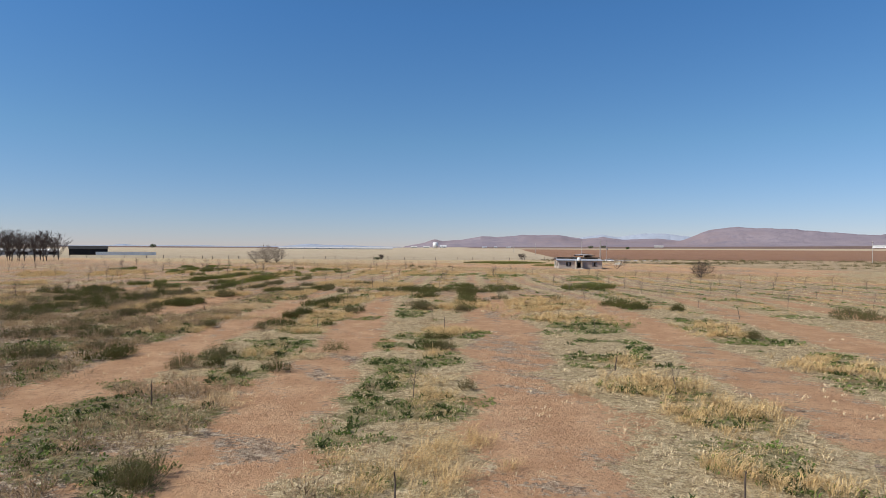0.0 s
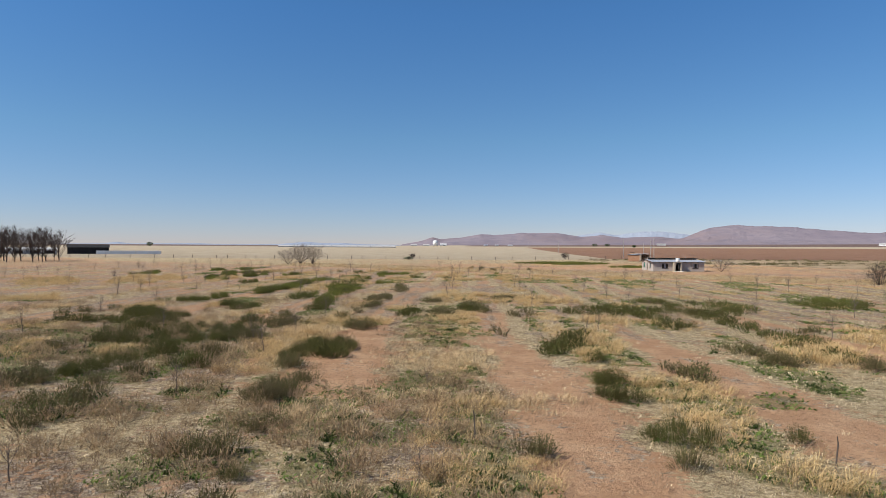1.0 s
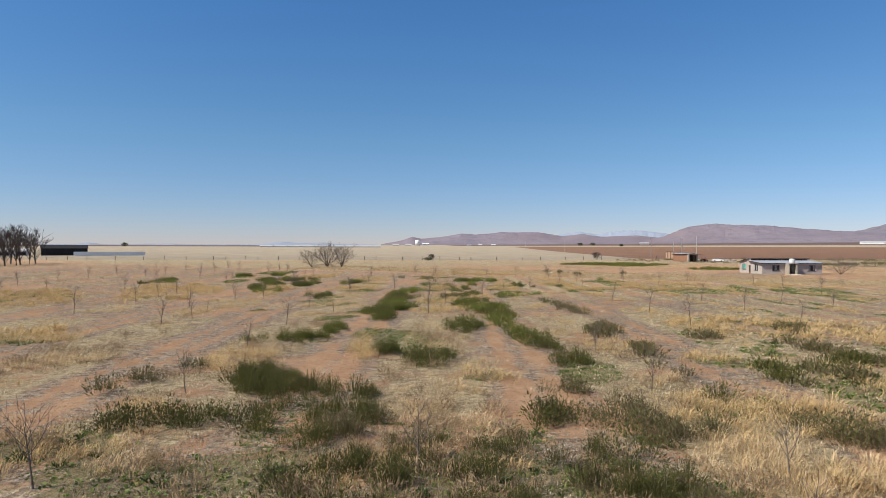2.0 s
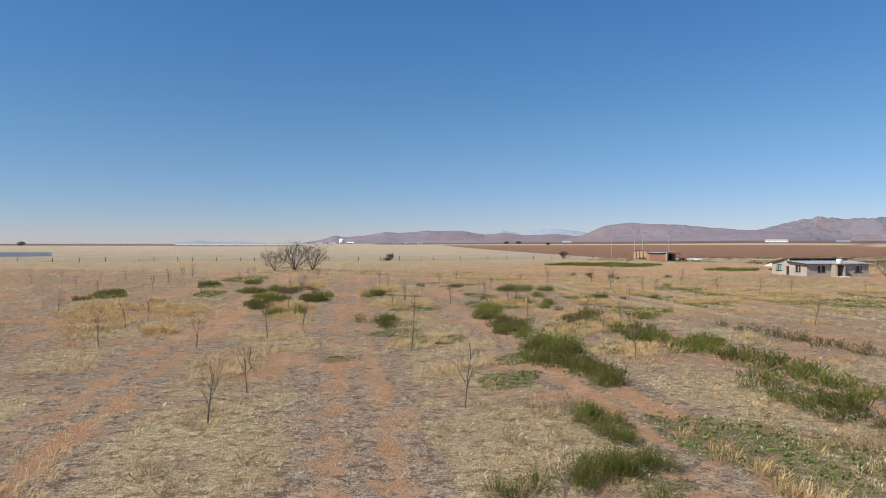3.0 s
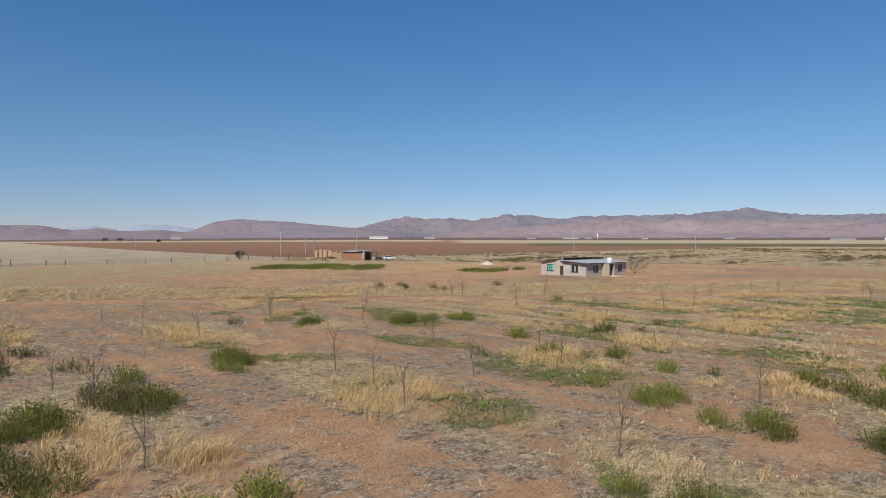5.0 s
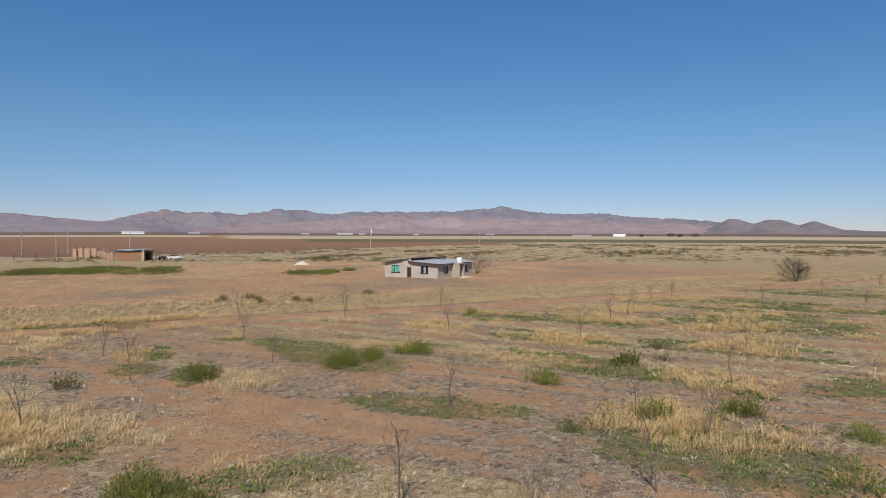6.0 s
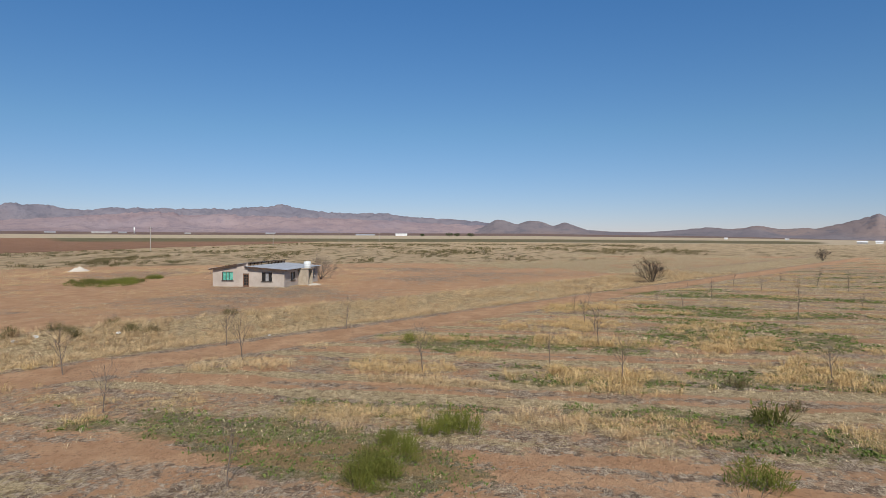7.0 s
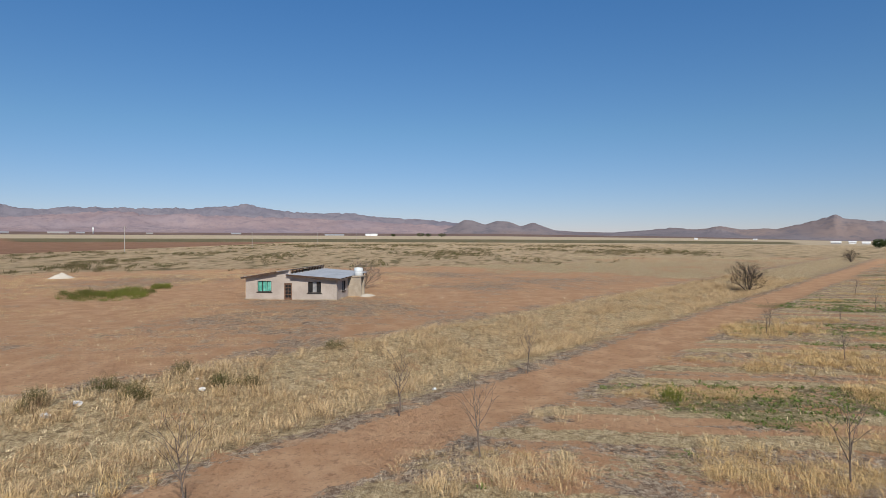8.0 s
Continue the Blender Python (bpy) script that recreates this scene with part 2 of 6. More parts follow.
SANDPILE = plain("white_lime_sand", (0.50, 0.44, 0.36), (0.60, 0.54, 0.46), 2.0, 0.95, bump=0.4, size=0.03)
CARPAINT = plain("white_car_paint", (0.72, 0.73, 0.74), (0.78, 0.78, 0.79), 1.0, 0.25, bump=0.0, spec=0.5)
GLASSDARK = plain("tinted_glass", (0.012, 0.014, 0.017), (0.022, 0.025, 0.028), 1.0, 0.08, bump=0.0, spec=0.6)
RUBBER = plain("black_rubber", (0.018, 0.018, 0.018), (0.035, 0.033, 0.032), 8.0, 0.85)
REDPAINT = plain("faded_red_paint", (0.45, 0.085, 0.048), (0.58, 0.150, 0.090), 3.0, 0.5)
ROCK = plain("grey_rubble", (0.27, 0.235, 0.21), (0.44, 0.40, 0.365), 2.0, 0.95, bump=0.4, by_object=True)
CONCRETE_POLE = plain("pale_concrete_pole", (0.32, 0.295, 0.27), (0.42, 0.39, 0.36), 0.8, 0.9)
LEAF_DRY = blades("olive_dry_leaves", ((0.090, 0.078, 0.030), (0.135, 0.110, 0.050), (0.060, 0.055, 0.020), (0.10, 0.08, 0.035)))
TREE_GREEN = blades("dark_tree_leaves", ((0.035, 0.060, 0.018), (0.060, 0.085, 0.028), (0.075, 0.090, 0.035), (0.05, 0.065, 0.025)))
BAG = plain("pale_plastic_bag", (0.60, 0.60, 0.60), (0.74, 0.73, 0.72), 6.0, 0.5, bump=0.4)


# rock tones with the aerial haze painted in, mottled darker by noise
def hazed_rock_colours(a, b, c, dark_mottle):
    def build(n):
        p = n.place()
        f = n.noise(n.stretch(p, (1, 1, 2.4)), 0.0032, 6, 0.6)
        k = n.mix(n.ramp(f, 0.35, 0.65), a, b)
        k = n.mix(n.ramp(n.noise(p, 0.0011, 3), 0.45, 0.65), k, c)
        return n.mix(n.ramp(n.noise(p, 0.016, 6, 0.72), 0.48, 0.64, 0.0, 0.75), k, dark_mottle), n.noise(p, 0.012, 7, 0.68), 0.9, 22.0
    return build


# the mauve and blue of distant air are part of these base colours
HAZED_RED = material("hazed_red_mountain", hazed_rock_colours((0.275, 0.209, 0.220), (0.321, 0.246, 0.246), (0.262, 0.222, 0.249), (0.216, 0.178, 0.203)), 1.0, 0, 0.0)
HAZED_MAUVE = material("hazed_mauve_mountain", hazed_rock_colours((0.225, 0.191, 0.220), (0.262, 0.222, 0.246), (0.239, 0.189, 0.200), (0.197, 0.174, 0.209)), 1.0, 0, 0.0)
HAZED_BUTTE = material("hazed_dark_butte", hazed_rock_colours((0.170, 0.151, 0.168), (0.207, 0.183, 0.195), (0.234, 0.180, 0.168), (0.142, 0.134, 0.153)), 1.0, 0, 0.0)
HAZED_BLUE = material("hazed_far_mountain", hazed_rock_colours((0.30, 0.335, 0.405), (0.315, 0.35, 0.42), (0.30, 0.33, 0.40), (0.285, 0.32, 0.39)), 1.0, 0, 0.0)
HAZED_GREY = material("hazed_grey_range", hazed_rock_colours((0.175, 0.166, 0.200), (0.212, 0.192, 0.216), (0.230, 0.187, 0.197), (0.140, 0.138, 0.170)), 1.0, 0, 0.0)


# ---- small tools ----
def part(name, bm, mat, parent=None, label="", smooth=False):
    """Links a bmesh as one mesh object, under a thing or a part."""
    me = bpy.data.meshes.new(name)
    bmesh.ops.recalc_face_normals(bm, faces=bm.faces)
    bm.to_mesh(me)
    bm.free()
    return linked(name, me, mat, parent, label, smooth)


def linked(name, me, mat, parent=None, label="", smooth=False):
    if not me.materials:
        me.materials.append(mat)
    if smooth:
        me.polygons.foreach_set("use_smooth", [True] * len(me.polygons))
    ob = new(name, me)
    ob.parent = parent
    return tagged(ob, label)


def thing(name, m, label, category, group="", kind=""):
    ob = new(name)
    ob.matrix_basis = m
    return tagged(ob, label, category, group, kind)


def soup(name, verts, size=3):
    """A mesh from loose triangles (or quads): an array of corners."""
    verts = np.asarray(verts, dtype=np.float32).reshape(-1, 3)
    n = len(verts) // size
    me = bpy.data.meshes.new(name)
    me.vertices.add(len(verts))
    me.vertices.foreach_set("co", verts.ravel())
    me.loops.add(n * size)
    me.loops.foreach_set("vertex_index", np.arange(n * size, dtype=np.int32))
    me.polygons.add(n)
    me.polygons.foreach_set("loop_start", np.arange(0, n * size, size, dtype=np.int32))
    me.update(calc_edges=True)
    return me


def box(bm, x0, y0, z0, x1, y1, z1, m=None, bevel=0.0):
    vs = [bm.verts.new((x, y, z)) for x in (x0, x1) for y in (y0, y1) for z in (z0, z1)]
    fs = [bm.faces.new([vs[i] for i in q]) for q in ((0, 1, 3, 2), (4, 6, 7, 5), (0, 4, 5, 1), (2, 3, 7, 6), (0, 2, 6, 4), (1, 5, 7, 3))]
    if bevel:
        got = bmesh.ops.bevel(bm, geom=list({e for f in fs for e in f.edges}), offset=bevel, segments=1, affect="EDGES")
        vs = list({v for f in got["faces"] for v in f.verts} | {v for v in vs if v.is_valid})
    if m is not None:
        bmesh.ops.transform(bm, matrix=m, verts=[v for v in vs if v.is_valid])


def prism(bm, outline, depth, m=None):
    """An outline in the x-z plane, pushed along +y by depth."""
    a = [bm.verts.new((x, 0, z)) for x, z in outline]
    b = [bm.verts.new((x, depth, z)) for x, z in outline]
    bm.faces.new(a)
    bm.faces.new(b[::-1])
    for i in range(len(a)):
        j = (i + 1) % len(a)
        bm.faces.new((a[j], a[i], b[i], b[j]))
    if m is not None:
        bmesh.ops.transform(bm, matrix=m, verts=a + b)


def tube(bm, points, radii, sides=6):
    """A tapered tube through points."""
    rings = []
    for i, p in enumerate(points):
        a = Vector(points[min(i + 1, len(points) - 1)]) - Vector(points[max(i - 1, 0)])
        q = a.to_track_quat("Z", "Y")
        rings.append([bm.verts.new(Vector(p) + q @ Vector((radii[i] * math.cos(k * 2 * math.pi / sides), radii[i] * math.sin(k * 2 * math.pi / sides), 0))) for k in range(sides)])
    for r0, r1 in zip(rings, rings[1:]):
        for k in range(sides):
            bm.faces.new((r0[k], r0[(k + 1) % sides], r1[(k + 1) % sides], r1[k]))
    bm.faces.new(rings[0][::-1])
    bm.faces.new(rings[-1])


def lathe(bm, profile, sides=24, m=None):
    rings = [[bm.verts.new((r * math.cos(k * 2 * math.pi / sides), r * math.sin(k * 2 * math.pi / sides), z)) for k in range(sides)] for r, z in profile]
    for r0, r1 in zip(rings, rings[1:]):
        for k in range(sides):
            bm.faces.new((r0[k], r0[(k + 1) % sides], r1[(k + 1) % sides], r1[k]))
    bm.faces.new(rings[0][::-1])
    bm.faces.new(rings[-1])
    if m is not None:
        bmesh.ops.transform(bm, matrix=m, verts=[v for r in rings for v in r])


def smooth(v, a, b):
    t = np.clip((v - a) / (b - a), 0, 1)
    return t * t * (3 - 2 * t)


def lattice(x, y, seed):
    """Repeatable random values on whole-number places."""
    n = (x.astype(np.int64) * 374761393 + y.astype(np.int64) * 668265263 + seed * 974711) & 0xFFFFFFFF
    n = ((n ^ (n >> 13)) * 1274126177) & 0xFFFFFFFF
    return ((n ^ (n >> 16)) & 0xFFFF) / 65535.0


def field(x, y, size, seed, octaves=3):
    """Smooth value noise between 0 and 1, with features about size metres wide."""
    total, weight, out = 0.0, 1.0, 0.0
    for o in range(octaves):
        u, v = x / size, y / size
        i, j = np.floor(u), np.floor(v)
        f, g = u - i, v - j
        f, g = f * f * (3 - 2 * f), g * g * (3 - 2 * g)
        a = lattice(i, j, seed + o) * (1 - f) + lattice(i + 1, j, seed + o) * f
        b = lattice(i, j + 1, seed + o) * (1 - f) + lattice(i + 1, j + 1, seed + o) * f
        out, total, weight, size = out + weight * (a * (1 - g) + b * g), total + weight, weight * 0.5, size * 0.5
    return out / total


# ---- plan of the land ----
CENTRE = (-30.0, 150.0)
SLOPES = ((-180, -0.05), (-5, -0.05), (12, 0.10), (38, 0.34), (62, 0.28), (92, 0.28), (109, 0.08), (120, -0.20), (140, -0.20), (180, -0.05))


def polar(x, y):
    return np.hypot(x - CENTRE[0], y - CENTRE[1]), np.degrees(np.arctan2(x - CENTRE[0], y - CENTRE[1]))


def ground_z(x, y):
    """Height of the land: level round the orchard, a little lower to the north, rising far off towards the mountains."""
    x, y = np.asarray(x, dtype=float), np.asarray(y, dtype=float)
    r, az = polar(x, y)
    slope = np.interp(az, [a for a, _ in SLOPES], [s for _, s in SLOPES])
    far = smooth(r, 300, 3200) * (np.tan(np.radians(slope)) * r + 6.0)
    dip = -0.6 * smooth(y, 235, 350) * (1 - smooth(x, 20, 90))
    near = 1 - smooth(r, 200, 500)
    s = along(x, y)
    shape = -0.55 * np.exp(-((s - 8.0) / 2.6) ** 2) + 0.35 * np.exp(-((s - 15.5) / 2.2) ** 2) - 0.10 * np.exp(-((s - 0.7) / 1.6) ** 2)
    return far + dip + near * (shape + 0.10 * (field(x, y, 9.0, 5) - 0.5) + 0.07 * (field(x, y, 1.6, 9) - 0.5))


def along(x, y):
    """Distance across the dirt road: 0 near its middle, more towards the house."""
    return (x + 14.4) * 0.597 + (y - 205.5) * 0.801


def row_slope(x):
    """The rows fan out a little northwards, the eastern ones most."""
    return np.interp(x, (-75, -62, -50, -36, -14, 40), (0.022, 0.040, 0.060, 0.085, 0.088, 0.088))


def lane(x, y):
    """Place across the rows: the same number all along one row."""
    return x - 0.025 * np.minimum(y, 88) - row_slope(x) * np.maximum(y - 88, 0)


def on_row(u, y):
    """x on the row whose place across is u."""
    x = u + 2.2
    for _ in range(6):
        x = u + 0.025 * min(y, 88) + float(row_slope(x)) * max(y - 88, 0)
    return x


def row_offset(x, y):
    """Metres from the middle of the nearest planted strip; the tracks lie between the strips."""
    u = lane(x, y) + 3.6
    east = np.clip(u / 9.0, 0, 1) * (1 - smooth(y, 85, 135))          # the eastern strips lie farther apart
    u = u - east * (0.16 * u + 0.045 * (np.minimum(y, 90) - 40)) + 0.6 * (field(x, y, 22.0, 31, 2) - 0.5)
    return (u / 10.4 - np.round(u / 10.4)) * 10.4


PATCHES = {}


def patch(kind, x, y, across, deep, turn):
    """A patch of growth: its middle, its half-lengths and its turn in degrees."""
    PATCHES.setdefault(kind, []).append((x, y, across, deep, radians(turn)))


patch("green", 48.9, 250.5, 2.7, 4.3, -59)
patch("green", 51.3, 245.4, 3.6, 5.7, -63)
patch("green", 60.0, 244.9, 1.6, 2.6, -65)
patch("green", 32.7, 310.2, 7.2, 11.2, -30)
patch("green", 43.2, 301.9, 6.4, 9.9, -34)
patch("green", 48.5, 290.5, 4.9, 7.7, -37)
patch("green", 24.0, 301.3, 5.9, 9.1, -33)
patch("green", 30.7, 292.9, 6.1, 9.4, -37)
patch("green", 37.4, 281.2, 7.9, 12.2, -41)
patch("green", 44.7, 245.1, 5.2, 6.0, -54)
patch("green", 41.5, 306.3, 4.6, 7.3, -37)
patch("brown", -4.9, 217.4, 0.7, 0.5, 0)
patch("brown", -5.1, 215.9, 0.7, 0.7, 0)
patch("brown", 0.0, 215.7, 0.7, 0.6, 0)
patch("brown", -2.2, 213.0, 0.7, 0.6, 0)
patch("brown", -2.2, 211.6, 0.7, 0.7, 0)
patch("brown", 7.3, 209.0, 0.7, 0.7, 0)
patch("brown", -7.6, 219.1, 0.7, 0.5, 0)
patch("brown", -10.1, 23.2, 0.7, 1.2, 23)
patch("brown", -0.1, 35.0, 0.5, 0.4, -4)
patch("brown", -15.2, 40.7, 0.7, 0.7, 20)
patch("brown", -14.4, 43.7, 0.8, 1.3, 4)
patch("brown", -25.5, 43.8, 1.7, 1.4, 31)
patch("brown", -0.6, 47.2, 0.8, 0.7, -25)
patch("brown", -22.8, 47.4, 0.8, 0.7, 21)
patch("brown", 22.6, 52.4, 0.8, 0.7, -27)
patch("brown", -26.0, 52.6, 1.6, 1.2, 23)
patch("brown", -30.4, 52.8, 2.7, 1.2, 29)
patch("brown", -28.6, 56.5, 0.4, 0.4, 15)
patch("brown", -14.8, 56.9, 0.3, 0.3, -24)
patch("brown", -19.6, 58.1, 0.8, 0.7, -11)
patch("brown", -30.0, 59.0, 1.0, 0.9, 17)
patch("brown", -28.9, 61.6, 0.9, 0.8, 13)
patch("brown", -38.6, 65.6, 1.2, 5.2, 6)
patch("brown", 41.7, 67.4, 2.9, 5.4, -35)
patch("brown", -29.6, 67.4, 1.1, 3.3, -16)
patch("brown", -42.8, 69.9, 1.4, 2.4, 5)
patch("brown", -9.5, 70.4, 1.7, 2.1, -23)
patch("brown", -37.9, 71.2, 0.8, 0.7, 13)
patch("brown", 2.2, 72.2, 0.6, 0.8, -37)
patch("brown", -30.5, 73.5, 0.7, 1.2, -9)
patch("brown", -1.9, 74.3, 1.6, 1.2, -30)
patch("brown", -35.9, 78.2, 0.9, 0.8, 5)
patch("brown", -2.5, 78.3, 1.7, 1.6, -27)
patch("brown", -46.2, 80.2, 1.0, 0.9, 25)
patch("brown", -44.2, 83.0, 0.8, 0.9, 20)
patch("brown", -35.6, 84.4, 1.4, 1.2, 4)
patch("brown", -17.0, 85.8, 0.4, 0.3, -27)
patch("brown", 8.2, 87.4, 1.1, 1.0, -18)
patch("brown", -38.8, 87.4, 0.6, 0.5, -16)
patch("brown", -46.9, 87.7, 0.7, 0.6, 10)
patch("brown", 15.7, 88.0, 0.9, 0.9, -12)
patch("brown", -16.9, 88.3, 0.4, 0.4, -26)
patch("brown", -28.2, 91.3, 1.2, 2.4, 7)
patch("brown", -33.1, 91.5, 1.2, 1.0, -27)
patch("brown", -45.7, 92.4, 0.8, 1.1, 5)
patch("brown", -35.0, 92.9, 1.7, 3.0, -21)
patch("brown", -44.5, 94.3, 0.6, 0.5, 1)
patch("brown", -29.9, 96.1, 0.8, 0.7, -28)
patch("brown", -36.1, 98.6, 1.0, 0.9, -15)
patch("brown", -56.6, 99.5, 0.5, 0.5, 23)
patch("brown", -12.7, 100.7, 1.2, 2.4, -24)
patch("brown", -20.9, 101.3, 1.3, 2.6, -2)
patch("brown", -56.0, 101.9, 0.8, 0.7, 21)
patch("brown", -28.6, 106.4, 0.9, 5.8, -7)
patch("brown", -16.9, 106.9, 1.0, 6.2, 5)
patch("brown", -21.3, 114.8, 1.2, 1.7, -11)
patch("brown", -27.6, 118.0, 1.4, 4.0, -19)
patch("brown", -12.4, 118.1, 1.3, 2.7, -18)
patch("brown", -25.8, 137.1, 1.2, 8.7, 1)
patch("brown", -43.4, 147.6, 0.7, 2.0, -64)
patch("brown", -36.3, 150.4, 0.8, 2.2, -65)
patch("brown", -34.9, 159.3, 0.4, 1.1, -55)
patch("brown", -17.0, 170.6, 0.8, 0.7, -111)
patch("brown", -21.7, 170.7, 0.7, 0.6, -85)
patch("brown", -58.7, 176.8, 1.5, 2.6, -14)
patch("brown", -57.9, 185.2, 0.8, 0.7, -9)
patch("brown", -61.6, 188.9, 1.4, 3.8, -8)
patch("brown", -58.7, 192.3, 1.0, 0.9, -4)
patch("brown", -41.7, 197.3, 0.7, 0.6, -36)
patch("gold", 8.9, 22.5, 2.2, 0.8, -32)
patch("gold", -4.3, 23.6, 1.8, 1.6, 7)
patch("gold", 0.4, 23.8, 0.3, 1.0, -7)
patch("gold", 7.2, 24.5, 0.5, 0.9, -25)
patch("gold", -1.8, 24.5, 0.7, 2.5, -1)
patch("gold", 9.1, 26.2, 0.6, 1.2, -28)
patch("gold", -0.5, 27.0, 0.8, 1.4, -4)
patch("gold", 9.9, 30.1, 2.3, 2.6, -25)
patch("gold", -1.5, 33.7, 0.9, 2.7, -1)
patch("gold", 9.0, 35.7, 2.4, 1.9, -20)
patch("gold", 21.6, 40.4, 2.9, 2.8, -34)
patch("gold", 10.3, 41.9, 0.9, 1.3, -18)
patch("gold", -1.5, 44.9, 0.7, 0.9, -25)
patch("gold", -11.9, 45.4, 1.1, 2.6, -2)
patch("gold", -23.1, 45.8, 1.5, 1.9, 23)
patch("gold", -0.3, 55.6, 1.9, 4.2, -20)
patch("gold", -11.5, 55.9, 2.0, 1.5, -33)
patch("gold", -20.0, 56.3, 1.0, 1.4, -10)
patch("gold", -22.5, 57.8, 2.0, 2.8, -3)
patch("gold", 22.0, 57.8, 2.3, 5.3, -24)
patch("gold", -21.3, 63.4, 1.7, 2.0, -5)
patch("gold", -11.5, 63.4, 1.5, 3.2, -25)
patch("gold", 11.8, 65.9, 5.2, 3.3, -29)
patch("gold", -11.1, 67.4, 2.1, 2.2, -2)
patch("gold", -32.7, 72.6, 1.4, 1.0, -3)
patch("gold", 2.5, 78.4, 2.6, 5.7, -32)
patch("gold", -42.1, 79.1, 1.3, 2.4, 18)
patch("gold", 11.8, 79.6, 4.5, 9.0, -23)
patch("gold", -48.2, 79.6, 1.5, 4.2, 29)
patch("gold", -32.2, 81.3, 2.3, 7.2, -3)
patch("gold", -10.5, 82.9, 1.8, 7.8, -16)
patch("gold", -20.4, 88.7, 1.4, 2.4, -21)
patch("gold", -43.4, 88.8, 3.0, 1.9, -1)
patch("gold", -54.8, 91.5, 2.4, 2.6, 29)
patch("gold", -29.4, 94.0, 3.3, 3.5, -31)
patch("gold", -19.5, 94.3, 1.9, 1.3, -19)
patch("gold", -6.2, 94.6, 4.4, 2.2, -34)
patch("gold", -53.6, 96.7, 1.5, 1.0, 20)
patch("gold", -19.4, 97.9, 2.1, 4.9, -4)
patch("gold", -39.5, 101.4, 1.4, 3.2, -8)
patch("gold", -24.7, 105.7, 2.0, 2.0, -28)
patch("gold", -52.6, 107.7, 1.8, 3.8, 13)
patch("gold", -29.8, 110.9, 1.3, 2.5, -19)
patch("gold", -45.8, 111.5, 0.7, 4.6, 3)
patch("gold", -70.0, 118.1, 3.5, 4.3, 29)
patch("gold", -12.0, 119.7, 8.3, 6.7, -33)
patch("gold", -39.1, 135.9, 2.3, 2.7, -45)
patch("gold", -38.6, 145.6, 3.1, 3.0, -52)
patch("gold", -34.4, 148.3, 2.1, 4.9, -39)
patch("gold", -70.1, 151.5, 1.4, 4.3, 5)
patch("gold", -88.5, 154.5, 4.4, 12.8, 28)
patch("gold", -35.8, 155.1, 1.3, 3.6, -59)
patch("gold", -60.2, 155.9, 1.0, 1.5, -24)
patch("gold", -61.4, 158.3, 1.1, 2.4, -19)
patch("gold", -77.9, 162.5, 2.7, 14.7, 15)
patch("gold", 6.6, 163.5, 2.7, 1.2, -119)
patch("gold", -13.7, 164.8, 3.2, 4.0, -117)
patch("gold", -3.9, 164.9, 2.5, 1.6, -112)
patch("gold", -0.6, 166.0, 3.1, 2.8, -91)
patch("gold", -72.4, 166.2, 3.9, 5.9, 9)
patch("gold", -59.5, 166.9, 1.0, 1.9, -17)
patch("gold", -27.2, 167.3, 3.1, 1.9, -105)
patch("gold", -36.1, 167.5, 3.6, 3.0, -88)
patch("gold", -6.4, 168.4, 1.1, 2.7, -122)
patch("gold", -49.2, 168.8, 3.2, 4.2, -31)
patch("gold", -61.9, 169.6, 1.2, 2.9, -12)
patch("gold", -25.2, 169.9, 1.4, 1.3, -118)
patch("gold", -75.2, 173.2, 1.1, 8.2, 8)
patch("gold", 20.3, 174.6, 4.6, 3.9, -85)
patch("gold", 6.3, 176.1, 3.1, 3.9, -121)
patch("gold", -3.0, 177.1, 4.2, 2.5, -110)
patch("gold", -16.3, 178.1, 4.5, 2.7, -117)
patch("gold", 3.2, 181.4, 2.4, 1.4, -117)
patch("gold", -10.3, 185.3, 1.3, 1.0, -122)
patch("gold", -13.8, 189.7, 3.5, 2.0, -117)
patch("gold", -23.6, 192.7, 0.9, 0.5, -88)
patch("gold", -48.7, 193.6, 2.2, 5.4, -20)
patch("gold", -25.8, 200.8, 1.1, 0.7, -57)
patch("gold", -34.8, 201.2, 1.2, 2.1, -43)
patch("gold", -59.2, 203.0, 2.8, 7.7, -9)
patch("gold", -24.9, 215.2, 9.7, 4.5, -39)
patch("green", -11.7, 39.0, 0.5, 0.5, -3)
patch("green", -9.5, 39.5, 0.4, 0.4, -10)
patch("green", -13.6, 40.7, 0.7, 0.7, 18)
patch("green", -20.8, 43.3, 0.9, 3.1, -14)
patch("green", -7.7, 46.1, 0.6, 0.5, -11)
patch("green", -1.7, 46.9, 0.6, 0.6, -23)
patch("green", -0.9, 52.2, 0.9, 0.8, -21)
patch("green", -9.9, 59.6, 0.3, 0.3, -32)
patch("green", -14.0, 59.8, 1.1, 1.4, -23)
patch("green", -14.1, 65.9, 0.9, 1.4, 24)
patch("green", -13.4, 69.4, 0.8, 1.5, -17)
patch("green", -41.0, 72.6, 1.0, 1.8, -17)
patch("green", 26.0, 73.9, 0.7, 1.3, -36)
patch("green", -35.9, 74.0, 1.2, 1.1, 6)
patch("green", -40.2, 74.9, 0.9, 0.8, 17)
patch("green", -12.7, 75.0, 0.8, 0.7, -0)
patch("green", 21.9, 75.7, 1.7, 2.7, -32)
patch("green", -39.5, 78.8, 1.3, 2.6, 13)
patch("green", -28.4, 79.1, 1.0, 3.2, 1)
patch("green", -30.0, 79.3, 1.1, 4.7, -16)
patch("green", 21.9, 80.7, 2.3, 4.4, -30)
patch("green", -12.7, 81.7, 1.2, 5.3, -29)
patch("green", 4.6, 82.5, 2.0, 1.2, -32)
patch("green", -41.9, 85.8, 5.2, 6.2, 24)
